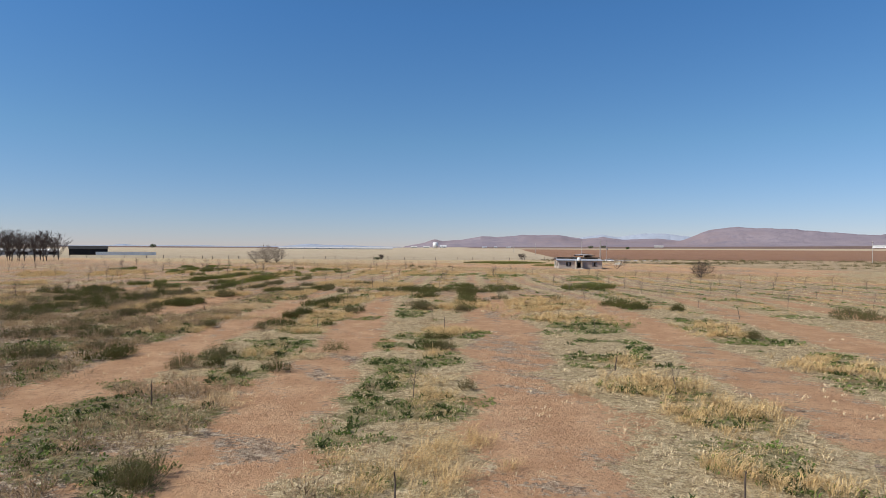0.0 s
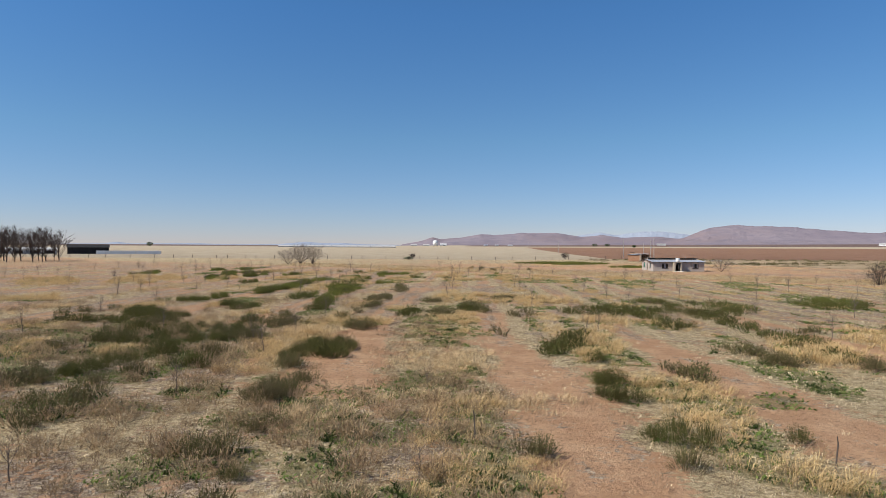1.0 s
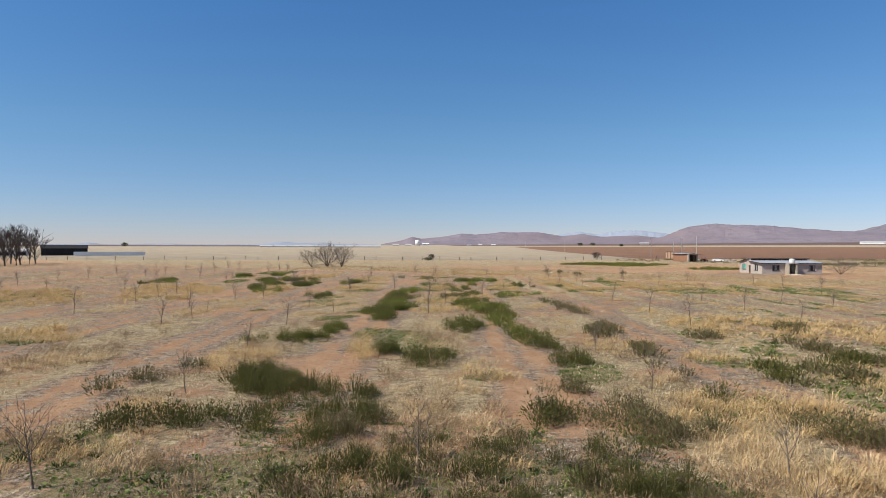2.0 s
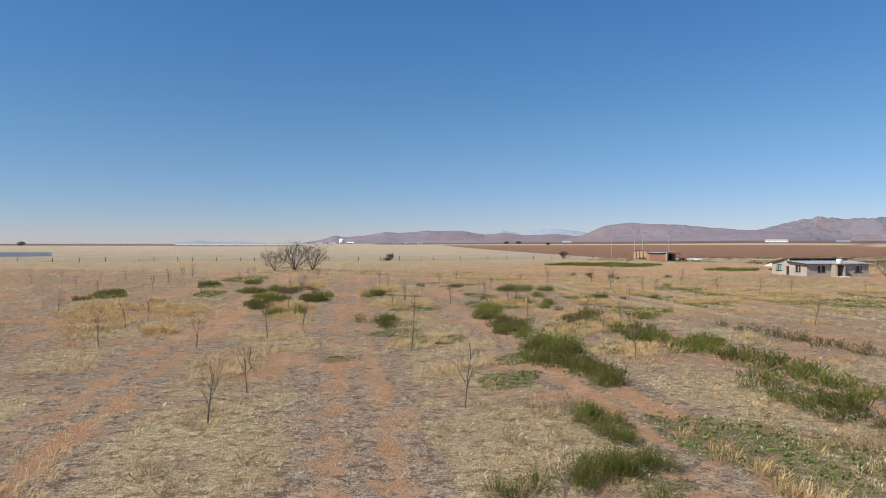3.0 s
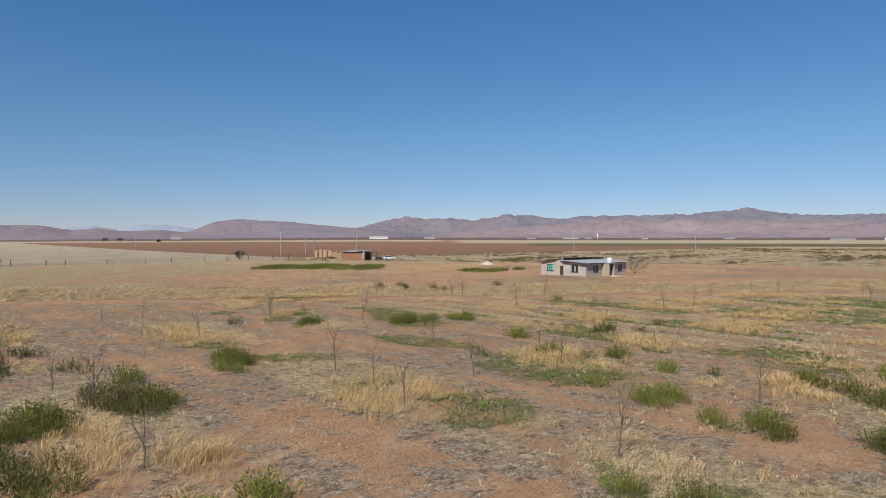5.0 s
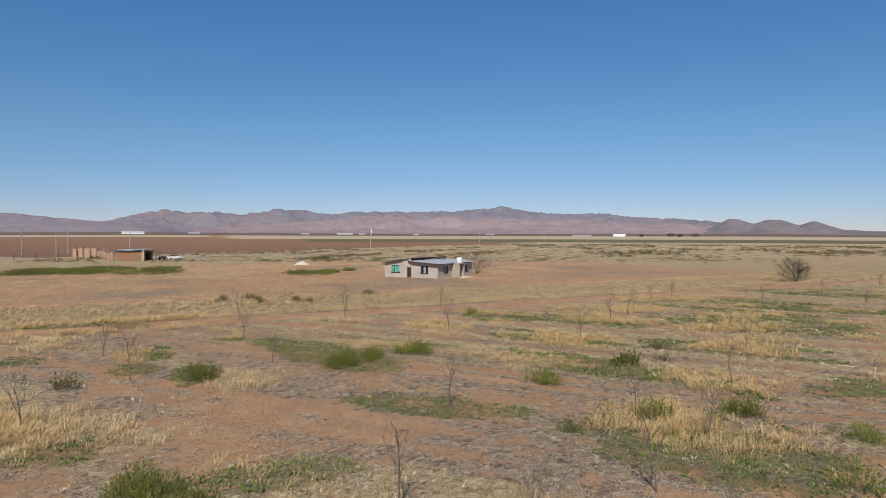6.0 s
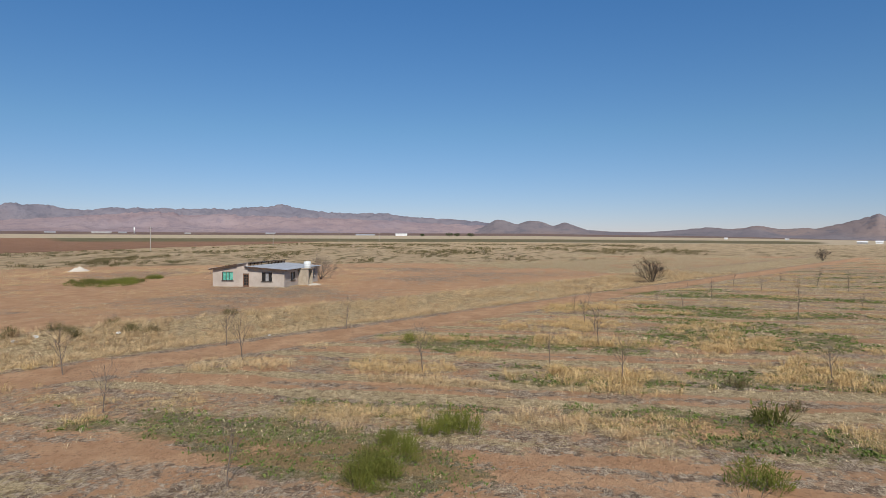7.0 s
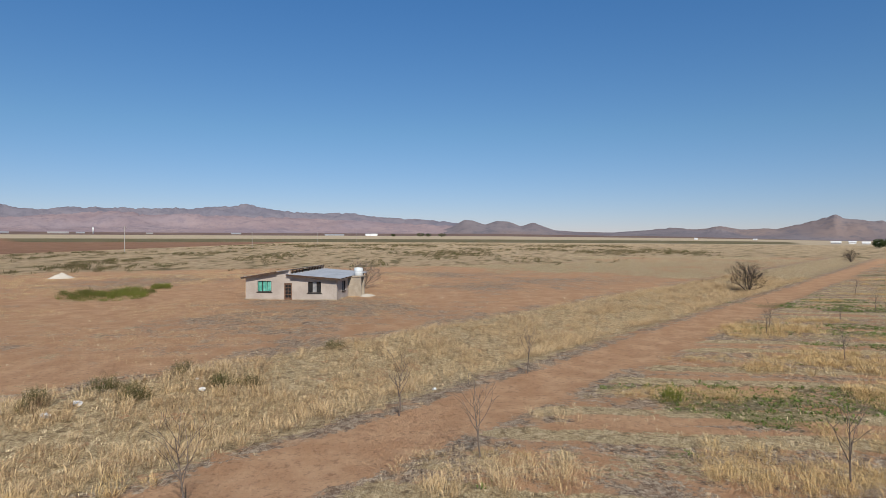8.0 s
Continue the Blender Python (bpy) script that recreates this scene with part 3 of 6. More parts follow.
patch("green", -36.7, 88.1, 1.3, 2.4, 1)
patch("green", -1.7, 90.8, 1.2, 2.4, -9)
patch("green", -46.8, 91.4, 0.7, 0.7, 8)
patch("green", -38.0, 94.0, 1.6, 1.4, -14)
patch("green", -52.7, 94.2, 1.0, 2.9, -79)
patch("green", -47.2, 95.0, 2.7, 3.4, 22)
patch("green", 4.4, 95.7, 1.3, 25.6, -4)
patch("green", -1.0, 96.7, 1.3, 7.0, 9)
patch("green", -45.3, 98.2, 0.9, 0.8, 3)
patch("green", -47.3, 99.6, 1.1, 1.1, 7)
patch("green", -49.9, 101.4, 1.7, 3.9, 11)
patch("green", -23.8, 101.9, 0.9, 3.6, -12)
patch("green", -3.3, 103.4, 5.1, 5.9, -31)
patch("green", -18.3, 104.2, 2.3, 1.2, -37)
patch("green", 3.9, 104.3, 1.9, 3.8, -36)
patch("green", -54.4, 105.1, 0.6, 0.5, 17)
patch("green", -33.9, 105.2, 1.0, 2.7, -16)
patch("green", 8.9, 106.8, 4.9, 8.4, -25)
patch("green", -41.8, 107.0, 1.5, 2.4, -3)
patch("green", -44.2, 109.4, 0.9, 1.1, 0)
patch("green", 26.3, 111.7, 4.1, 8.1, -34)
patch("green", -34.1, 113.8, 1.4, 4.6, 11)
patch("green", 5.0, 113.9, 2.7, 1.2, -33)
patch("green", -50.1, 114.9, 2.1, 2.0, 8)
patch("green", -53.3, 114.9, 0.7, 0.6, 12)
patch("green", -48.4, 120.3, 0.8, 2.1, 5)
patch("green", -37.8, 122.7, 1.8, 5.1, -7)
patch("green", -44.7, 127.1, 0.6, 1.4, -51)
patch("green", -34.1, 129.8, 1.8, 12.8, -2)
patch("green", -44.9, 130.4, 1.2, 2.8, 11)
patch("green", -44.7, 134.6, 1.4, 4.1, -40)
patch("green", -34.2, 136.1, 1.3, 3.7, -50)
patch("green", -43.2, 138.3, 1.3, 2.9, -58)
patch("green", -35.8, 139.9, 1.6, 3.3, 11)
patch("green", -42.7, 140.8, 0.8, 1.1, -54)
patch("green", -43.8, 142.1, 0.6, 0.9, -51)
patch("green", -34.6, 144.0, 2.1, 1.9, -58)
patch("green", -43.8, 145.0, 1.2, 1.7, -68)
patch("green", -52.9, 149.3, 0.5, 0.6, -49)
patch("green", -42.8, 149.6, 1.0, 2.6, -61)
patch("green", -29.1, 151.9, 0.8, 2.1, -67)
patch("green", -34.4, 152.6, 0.9, 2.6, -63)
patch("green", -52.6, 152.7, 0.8, 1.1, -43)
patch("green", -54.7, 154.2, 0.4, 0.4, -37)
patch("green", -43.1, 154.3, 0.8, 1.8, -53)
patch("green", -52.5, 154.7, 0.4, 0.4, -26)
patch("green", -33.4, 154.9, 0.7, 2.0, -61)
patch("green", -43.3, 155.9, 0.4, 1.2, -51)
patch("green", -41.8, 159.1, 1.3, 1.2, -49)
patch("green", -61.9, 161.1, 1.1, 1.5, -16)
patch("green", -60.2, 161.6, 0.7, 1.3, -19)
patch("green", -34.9, 161.9, 0.5, 1.3, -52)
patch("green", -40.8, 162.8, 0.6, 0.5, -100)
patch("green", -33.0, 166.2, 0.9, 0.8, -91)
patch("green", -34.6, 167.1, 0.4, 0.3, -110)
patch("green", -63.9, 167.8, 0.9, 2.6, -10)
patch("green", -35.1, 169.2, 0.7, 1.0, -106)
patch("green", -65.1, 170.8, 0.8, 2.4, -7)
patch("green", -23.7, 172.1, 1.0, 0.9, -113)
patch("green", -38.8, 172.4, 0.4, 0.3, -77)
patch("green", -62.6, 174.3, 1.5, 2.8, -10)
patch("green", -58.0, 174.4, 1.3, 2.2, -16)
patch("green", -30.5, 175.6, 0.9, 0.8, -112)
patch("green", -64.2, 180.0, 1.6, 2.5, -7)
patch("green", -56.8, 180.6, 0.8, 1.3, -11)
patch("green", -85.4, 180.9, 1.1, 0.9, 17)
patch("green", -50.9, 180.9, 1.1, 3.0, -22)
patch("green", -49.7, 183.4, 0.5, 0.5, -40)
patch("green", -26.1, 185.6, 1.3, 1.2, -86)
patch("green", -84.1, 187.4, 2.5, 5.8, 15)
patch("green", -29.7, 187.5, 1.0, 2.9, -96)
patch("green", -66.7, 189.8, 2.0, 3.0, -3)
patch("green", -3.9, 190.5, 0.7, 0.6, -108)
patch("green", -63.8, 192.9, 1.7, 4.7, -6)
patch("green", -37.3, 193.1, 1.0, 1.5, -51)
patch("green", -74.9, 207.3, 1.8, 2.2, 5)
patch("green", -68.2, 210.2, 1.4, 3.8, 2)
patch("herb", 8.7, 25.3, 1.8, 2.4, -28)
patch("herb", -14.4, 26.9, 1.8, 5.5, 29)
patch("herb", -16.9, 30.1, 0.6, 1.0, 30)
patch("herb", -14.4, 32.8, 1.5, 2.9, 24)
patch("herb", 0.2, 32.8, 0.9, 1.1, -5)
patch("herb", -4.4, 33.3, 0.7, 1.5, 5)
patch("herb", -17.0, 36.5, 0.8, 1.4, 25)
patch("herb", -10.7, 39.8, 0.4, 0.5, -6)
patch("herb", -13.2, 40.0, 0.5, 1.1, 1)
patch("herb", -23.4, 41.0, 1.2, 2.1, 28)
patch("herb", -3.1, 42.0, 3.0, 1.4, -25)
patch("herb", 7.4, 42.3, 0.6, 1.4, -14)
patch("herb", -0.9, 43.8, 1.2, 1.6, -28)
patch("herb", -11.5, 47.2, 2.3, 4.2, -3)
patch("herb", -1.4, 51.6, 1.0, 4.7, -1)
patch("herb", -21.4, 53.9, 1.3, 2.3, 15)
patch("herb", 1.9, 54.0, 1.0, 2.9, -24)
patch("herb", -3.4, 54.5, 0.8, 1.7, -16)
patch("herb", -22.0, 57.1, 0.5, 1.0, -4)
patch("herb", -26.5, 57.6, 1.4, 1.7, 9)
patch("herb", -12.1, 58.3, 1.1, 3.0, -29)
patch("herb", 13.1, 59.8, 3.0, 6.3, -34)
patch("herb", -24.5, 60.7, 0.9, 1.4, 3)
patch("herb", -21.6, 61.7, 0.7, 1.1, -4)
patch("herb", -23.8, 62.3, 0.6, 1.7, 1)
patch("herb", -30.6, 62.9, 1.3, 1.6, 16)
patch("herb", -9.8, 64.5, 0.9, 2.3, -27)
patch("herb", -7.2, 65.4, 1.1, 1.8, -30)
patch("herb", -31.4, 70.8, 0.3, 0.5, -7)
patch("herb", -36.6, 71.4, 0.3, 0.5, 9)
patch("herb", -30.2, 71.8, 0.4, 0.5, -11)
patch("herb", -48.5, 80.1, 1.6, 2.4, 29)
patch("herb", -21.3, 82.7, 2.1, 1.7, -23)
patch("herb", -11.5, 83.0, 1.2, 7.9, -15)
patch("herb", -23.4, 86.4, 1.0, 1.7, -17)
patch("herb", -20.4, 88.2, 4.0, 4.2, -3)
patch("herb", -40.4, 89.7, 1.5, 3.0, -10)
patch("herb", -53.4, 89.9, 1.2, 2.7, 25)
patch("herb", -21.2, 95.2, 2.1, 2.2, -17)
patch("herb", -27.9, 96.0, 0.5, 1.5, -32)
patch("herb", -33.3, 103.8, 1.8, 3.8, -17)
patch("herb", -43.5, 114.9, 2.7, 8.0, 9)
patch("herb", 27.5, 117.3, 5.1, 14.8, -23)
patch("herb", -49.1, 128.9, 1.3, 2.7, -40)
patch("herb", -46.5, 134.6, 1.3, 3.2, -37)
patch("herb", -57.2, 136.1, 1.2, 1.5, -15)
patch("herb", -50.4, 143.1, 2.8, 2.5, -23)
patch("herb", -51.9, 146.7, 1.8, 2.8, -56)
patch("herb", -37.7, 148.0, 2.2, 2.4, -67)
patch("herb", 35.6, 150.3, 18.5, 4.8, -111)
patch("herb", -51.5, 151.8, 1.0, 2.5, -47)
patch("herb", -51.5, 155.8, 0.5, 1.5, -40)
patch("herb", 18.2, 156.4, 14.1, 3.9, -112)
patch("herb", -25.8, 158.3, 3.9, 4.6, -62)
patch("herb", -26.5, 161.3, 2.1, 1.5, -98)
patch("herb", 15.8, 162.2, 9.7, 2.9, -116)
patch("herb", -0.2, 163.8, 11.0, 5.9, -93)
patch("herb", -48.2, 164.5, 2.7, 3.2, -36)
patch("herb", 9.9, 165.5, 9.6, 2.5, -107)
patch("herb", -39.1, 166.7, 5.6, 3.6, -90)
patch("herb", -28.5, 166.9, 2.9, 0.8, -107)
patch("herb", -14.5, 170.3, 3.2, 1.8, -110)
patch("herb", -36.0, 170.9, 1.1, 1.0, -102)
patch("herb", -26.7, 174.0, 1.3, 0.8, -112)
patch("herb", -24.6, 174.4, 6.6, 3.0, -110)
patch("herb", -37.2, 179.1, 4.6, 2.1, -81)
patch("herb", -47.5, 180.6, 3.4, 1.3, -50)
patch("herb", -3.7, 180.8, 10.3, 3.5, -105)
patch("herb", -16.5, 181.2, 1.9, 1.2, -111)
patch("herb", -31.9, 184.7, 0.5, 0.5, -88)
patch("herb", -5.1, 186.9, 4.6, 3.3, -114)
patch("herb", -48.7, 188.5, 2.0, 1.8, -35)
patch("herb", -71.9, 188.7, 2.0, 6.8, 4)
patch("herb", -23.5, 189.6, 2.5, 1.0, -97)
patch("herb", -29.8, 190.1, 0.8, 1.2, -74)
patch("herb", -27.8, 191.8, 3.0, 9.0, -24)
patch("herb", -36.8, 194.1, 1.3, 3.7, -45)
patch("herb", -37.1, 198.3, 1.5, 2.1, -44)
patch("herb", -14.6, 199.7, 0.5, 0.8, -92)
patch("herb", -26.1, 200.7, 1.5, 1.2, -57)
patch("herb", -32.8, 201.6, 1.1, 3.2, -42)
patch("herb", -38.2, 206.4, 1.6, 2.4, -33)
patch("herb", -74.7, 207.1, 2.0, 7.2, 6)
patch("herb", -71.0, 224.8, 4.3, 11.0, 2)
patch("straw", -0.6, 23.6, 0.4, 0.7, -5)
patch("straw", -11.1, 32.4, 1.7, 1.6, 18)
patch("straw", 5.5, 35.2, 1.0, 1.2, -14)
patch("straw", -9.2, 44.5, 1.7, 2.1, -9)
patch("straw", -27.3, 63.1, 1.8, 2.3, 9)
patch("straw", -21.9, 65.0, 4.5, 2.0, -3)
patch("straw", -21.3, 75.6, 3.0, 3.5, -29)
patch("straw", -32.0, 88.0, 2.7, 2.2, -33)
patch("straw", -52.2, 89.7, 1.1, 1.1, 23)
patch("straw", -41.6, 95.4, 2.3, 4.9, -5)
patch("straw", -30.9, 100.7, 1.8, 1.0, -23)
patch("straw", -62.7, 108.0, 2.7, 2.0, 26)
patch("straw", -64.6, 129.6, 1.5, 0.5, 2)
patch("straw", -52.4, 130.8, 1.0, 1.4, -31)
patch("straw", -50.0, 133.8, 1.0, 2.5, -32)
patch("straw", -63.4, 135.1, 1.8, 4.0, -1)
patch("straw", -71.3, 136.5, 1.0, 1.6, 16)
patch("straw", -54.7, 138.0, 0.6, 1.0, -41)
patch("straw", -56.4, 139.7, 1.4, 1.3, -34)
patch("straw", -48.6, 139.9, 1.4, 2.5, -48)
patch("straw", -60.8, 140.1, 2.6, 1.1, -22)
patch("straw", -51.8, 140.8, 1.6, 2.9, -42)
patch("straw", -58.9, 142.0, 0.7, 0.9, -25)
patch("straw", -49.6, 145.1, 1.1, 2.3, -63)
patch("straw", -62.0, 146.1, 3.3, 2.3, -14)
patch("straw", -60.2, 153.3, 0.9, 0.9, -27)
patch("straw", -49.8, 156.5, 1.9, 2.0, -42)
patch("straw", -22.1, 157.6, 1.9, 2.6, -64)
patch("straw", -68.4, 158.6, 1.1, 3.3, -3)
patch("straw", -25.9, 178.2, 1.7, 2.2, -103)
patch("straw", -24.5, 181.6, 2.1, 1.5, -95)
patch("straw", -17.8, 186.9, 4.6, 0.8, -101)
patch("straw", -45.9, 187.5, 1.1, 1.4, -41)
patch("straw", -23.7, 188.5, 1.0, 0.8, -100)
patch("straw", -24.3, 190.2, 1.9, 2.0, -77)
patch("straw", -36.3, 190.3, 2.2, 2.6, -57)
patch("straw", -46.8, 190.9, 2.5, 3.2, -35)
patch("straw", -7.1, 195.9, 1.2, 1.0, -99)
patch("straw", -14.0, 198.1, 2.1, 1.7, -97)
patch("straw", -13.8, 201.3, 1.3, 2.0, -88)
patch("straw", -33.7, 212.7, 2.3, 3.7, -33)



def patches(kind, x, y, soft=0.45):
    """How much of that growth covers each place, 0 to 1."""
    out = np.zeros(np.shape(x))
    wob = 0.5 * (field(x, y, 2.2, 77, 2) - 0.5)
    for px, py, a, b, turn in PATCHES.get(kind, ()):
        dx, dy = x - px, y - py
        near = (np.abs(dx) < a + b + 2) & (np.abs(dy) < a + b + 2)
        if not near.any():
            continue
        dx, dy = dx[near], dy[near]
        u, v = dx * math.cos(turn) + dy * math.sin(turn), -dx * math.sin(turn) + dy * math.cos(turn)
        q = np.sqrt((u / a) ** 2 + (v / b) ** 2) + wob[near]
        out[near] = np.maximum(out[near], 1 - smooth(q, 1.0 - soft, 1.0 + soft))
    return out


def wilderness(x, y):
    """The overgrown south-western strips, where the track has vanished."""
    u = lane(x, y)
    old = (1 - smooth(u, -22.5, -20.8)) * (1 - smooth(y - 26 * smooth(u, -33, -38), 62, 74))
    return np.maximum(old, smooth(u, -18.2, -16.6) * (1 - smooth(u - 0.14 * (30 - y), -11.6, -10.2)) * (1 - smooth(y, 33, 39)))


def masks(x, y):
    """What covers the land: litter, straw, herbs, and the fields further off."""
    r, az = polar(x, y)
    s = along(x, y)
    orchard = (1 - smooth(s, -2.4, -1.3)) * smooth(x, -150, -125)
    d = np.abs(row_offset(x, y))
    strip = 1 - smooth(d, 2.3, 3.9)
    n1, n2, n3 = field(x, y, 6.0, 11), field(x, y, 17.0, 12), field(x, y, 2.5, 14)
    late = smooth(y, 78, 108)
    # tracks: two bare wheel lines, litter between them
    wheel = np.maximum(1 - smooth(np.abs(d - 4.3), 0.2, 0.8), 0)
    litter_o = np.clip(0.50 + 0.9 * (n1 - 0.5) + 0.7 * (n3 - 0.5) - (0.42 - 0.02 * late) * wheel + 0.32 * late, 0, 1)
    straw_o = np.clip(strip * (0.80 - 0.14 * late) + 0.05 + 0.9 * (n1 - 0.5) + 0.5 * (n2 - 0.5) + 0.5 * (n3 - 0.5), 0, 1)
    ditch = smooth(s, 3.0, 5.0) * (1 - smooth(s, 16.5, 19.5)) * smooth(x, -170, -120)
    yard = smooth(s, 17.5, 20.5) * (1 - smooth(np.hypot(x - 45, y - 225), 55, 95))
    north = smooth(s, 17.5, 22) * (1 - yard)
    road = (1 - smooth(np.abs(s - 0.7 + 0.8 * (n3 - 0.5)), 1.5, 2.5))
    litter = orchard * litter_o + yard * (0.36 + 1.0 * (n2 - 0.5) + 0.6 * (n3 - 0.5)) + north * 0.45 + ditch * 0.7 + 0.5 * np.exp(-((s - 18.5) / 2.2) ** 2) + (1 - orchard) * (s < 4) * 0.5 * smooth(np.abs(s - 0.7), 1.6, 2.4)
    straw = orchard * straw_o + ditch * 0.75 + yard * (0.12 + 0.7 * (n1 - 0.5)) + north * (0.72 + 0.9 * (n1 - 0.5) + 0.6 * (n2 - 0.5))
    straw = straw + (1 - smooth(x, -150, -125)) * 0.5
    gold = patches("gold", x, y)
    straw = np.maximum(straw - 0.25 * late * smooth(y, 120, 150) * orchard, np.maximum(0.75 * patches("straw", x, y), 0.55 * gold))
    straw, litter = straw * (1 - 0.95 * road), litter * (1 - 0.9 * road)
    litter = litter + 0.5 * np.exp(-((np.abs(s - 0.7) - 3.3) / 1.1) ** 2) * smooth(n1, 0.3, 0.5)
    herb = np.maximum(patches("herb", x, y) * (0.6 + 0.4 * smooth(n3, 0.30, 0.55)), np.maximum(0.5 * patches("green", x, y), 0.8 * patches("gold", x, y, 0.7) * smooth(n1, 0.42, 0.58)))
    # the weedy old strips in the south-west, and herbs in the strips
    u = lane(x, y)
    wild = wilderness(x, y)
    litter = np.maximum(litter, 0.75 * wild)
    straw = np.maximum(straw * (1 - 0.5 * wild), wild * (0.54 + 1.0 * (n1 - 0.5) + 0.6 * (n3 - 0.5)))
    low = field(x, y, 3.4, 15)
    herb = np.maximum(herb, np.maximum(wild * smooth(low, 0.42, 0.54), orchard * (1 - smooth(d, 2.0, 3.6)) * smooth(low, 0.53, 0.63) * (1 - smooth(y, 112, 135)) * smooth(u, -40, -24)))
    # beside the road bend: golden rows, green bands along them, bleached straw, a bare lane
    east = orchard * np.maximum(smooth(x - 0.25 * (y - 150), -14, 4) * smooth(y, 60, 100), 0.9 * smooth(y, 135, 155) * smooth(x, -34, -20))
    e = np.abs(row_offset(x, y) + 0.8 * (n3 - 0.5))
    straw_e = 0.15 + 0.40 * (1 - smooth(e, 1.0, 1.6)) + 0.85 * smooth(e, 2.3, 2.7) * (1 - smooth(e, 3.9, 4.4)) + 0.5 * (n1 - 0.5)
    herb_e = smooth(e, 0.7, 1.1) * (1 - smooth(e, 2.2, 2.7)) * smooth(n2, 0.36, 0.48) * smooth(n1, 0.36, 0.56) * 1.2 + 0.3 * (n1 - 0.5)
    straw, herb = straw * (1 - east) + east * straw_e * (1 - 0.95 * road), np.maximum(herb * (1 - 0.25 * east), east * herb_e * 0.56)
    litter = litter - 0.10 * orchard * smooth(y, 135, 160)
    brown_edge = 85 + (y - 400) * 0.137
    beyond = smooth(y, 374, 379)
    pale = beyond * (1 - smooth(x, brown_edge - 6, brown_edge + 6))
    brown = smooth(y, 384, 392) * smooth(x, brown_edge - 6, brown_edge + 6)
    scrub = smooth(x + 0.5 * (y - 220), 115, 150) * (1 - smooth(y, 380, 388)) * smooth(y, 120, 190) * (1 - smooth(az, 93, 97))
    east_pale = smooth(az, 84, 92) * smooth(r, 240, 300) * (1 - smooth(y, 376, 384))
    green = smooth(az, 48, 56) * (1 - smooth(az, 112, 118)) * smooth(r, 780, 800) * (1 - smooth(r, 1180, 1200))
    pale2 = smooth(r, 1180, 1210) * (1 - smooth(r, 2150, 2350)) * smooth(az, 40, 52)
    pale3 = smooth(r, 1500, 1560) * (1 - smooth(r, 2300, 2500)) * smooth(az, 3, 6) * (1 - smooth(az, 40, 50))
    dark = smooth(r, 1850, 2000) * smooth(az, 2, 8) + smooth(r, 1600, 1700) * (1 - smooth(az, -4, 0)) * smooth(az, -45, -40) + smooth(r, 3400, 3700)
    return {"litter": litter, "straw": straw, "herb": herb, "field_scrub": np.maximum(scrub, east_pale * (1 - smooth(r, 700, 780))), "field_pale": np.maximum.reduce([pale, pale2, pale3, east_pale * (1 - scrub) * smooth(r, 700, 780)]),
            "field_brown": brown * (1 - np.maximum(pale2, pale3)), "field_green": green, "field_dark": np.clip(dark, 0, 1)}


def build_ground():
    rings = [0.0]
    step = 0.95
    while rings[-1] < 4950:
        rings.append(rings[-1] + step)
        if rings[-1] > 135:
            step *= 1.045
    rings, spokes = np.array(rings[1:]), 540
    a = np.arange(spokes) * 2 * math.pi / spokes
    x = np.concatenate(([CENTRE[0]], (CENTRE[0] + rings[:, None] * np.sin(a)).ravel()))
    y = np.concatenate(([CENTRE[1]], (CENTRE[1] + rings[:, None] * np.cos(a)).ravel()))
    co = np.stack((x, y, ground_z(x, y)), 1)
    k = np.arange(len(rings) - 1)[:, None] * spokes + 1
    i = np.arange(spokes)[None, :]
    j = (i + 1) % spokes
    quads = np.stack((k + i, k + spokes + i, k + spokes + j, k + j), -1).reshape(-1, 4)
    fan = np.stack((np.zeros(spokes, dtype=int), 1 + i[0], 1 + j[0]), -1)
    me = bpy.data.meshes.new("ground")
    me.vertices.add(len(co))
    me.vertices.foreach_set("co", co.astype(np.float32).ravel())
    me.loops.add(quads.size + fan.size)
    me.loops.foreach_set("vertex_index", np.concatenate((quads[:, ::-1].ravel(), fan[:, ::-1].ravel())).astype(np.int32))
    me.polygons.add(len(quads) + len(fan))
    me.polygons.foreach_set("loop_start", np.concatenate((np.arange(len(quads)) * 4, quads.size + np.arange(len(fan)) * 3)).astype(np.int32))
    me.update(calc_edges=True)
    me.polygons.foreach_set("use_smooth", np.ones(len(me.polygons), dtype=bool))
    for name, values in masks(x, y).items():
        at = me.attributes.new(name, "FLOAT", "POINT")
        at.data.foreach_set("value", np.clip(values, 0, 1).astype(np.float32))
    ob = linked("ground", me, GROUND)
    return tagged(ob, "dry red earth with grey straw litter and dirt tracks", "ground", kind="structure")


ground = build_ground()
if ground.data.polygons[0].normal.z < 0:
    ground.data.flip_normals()


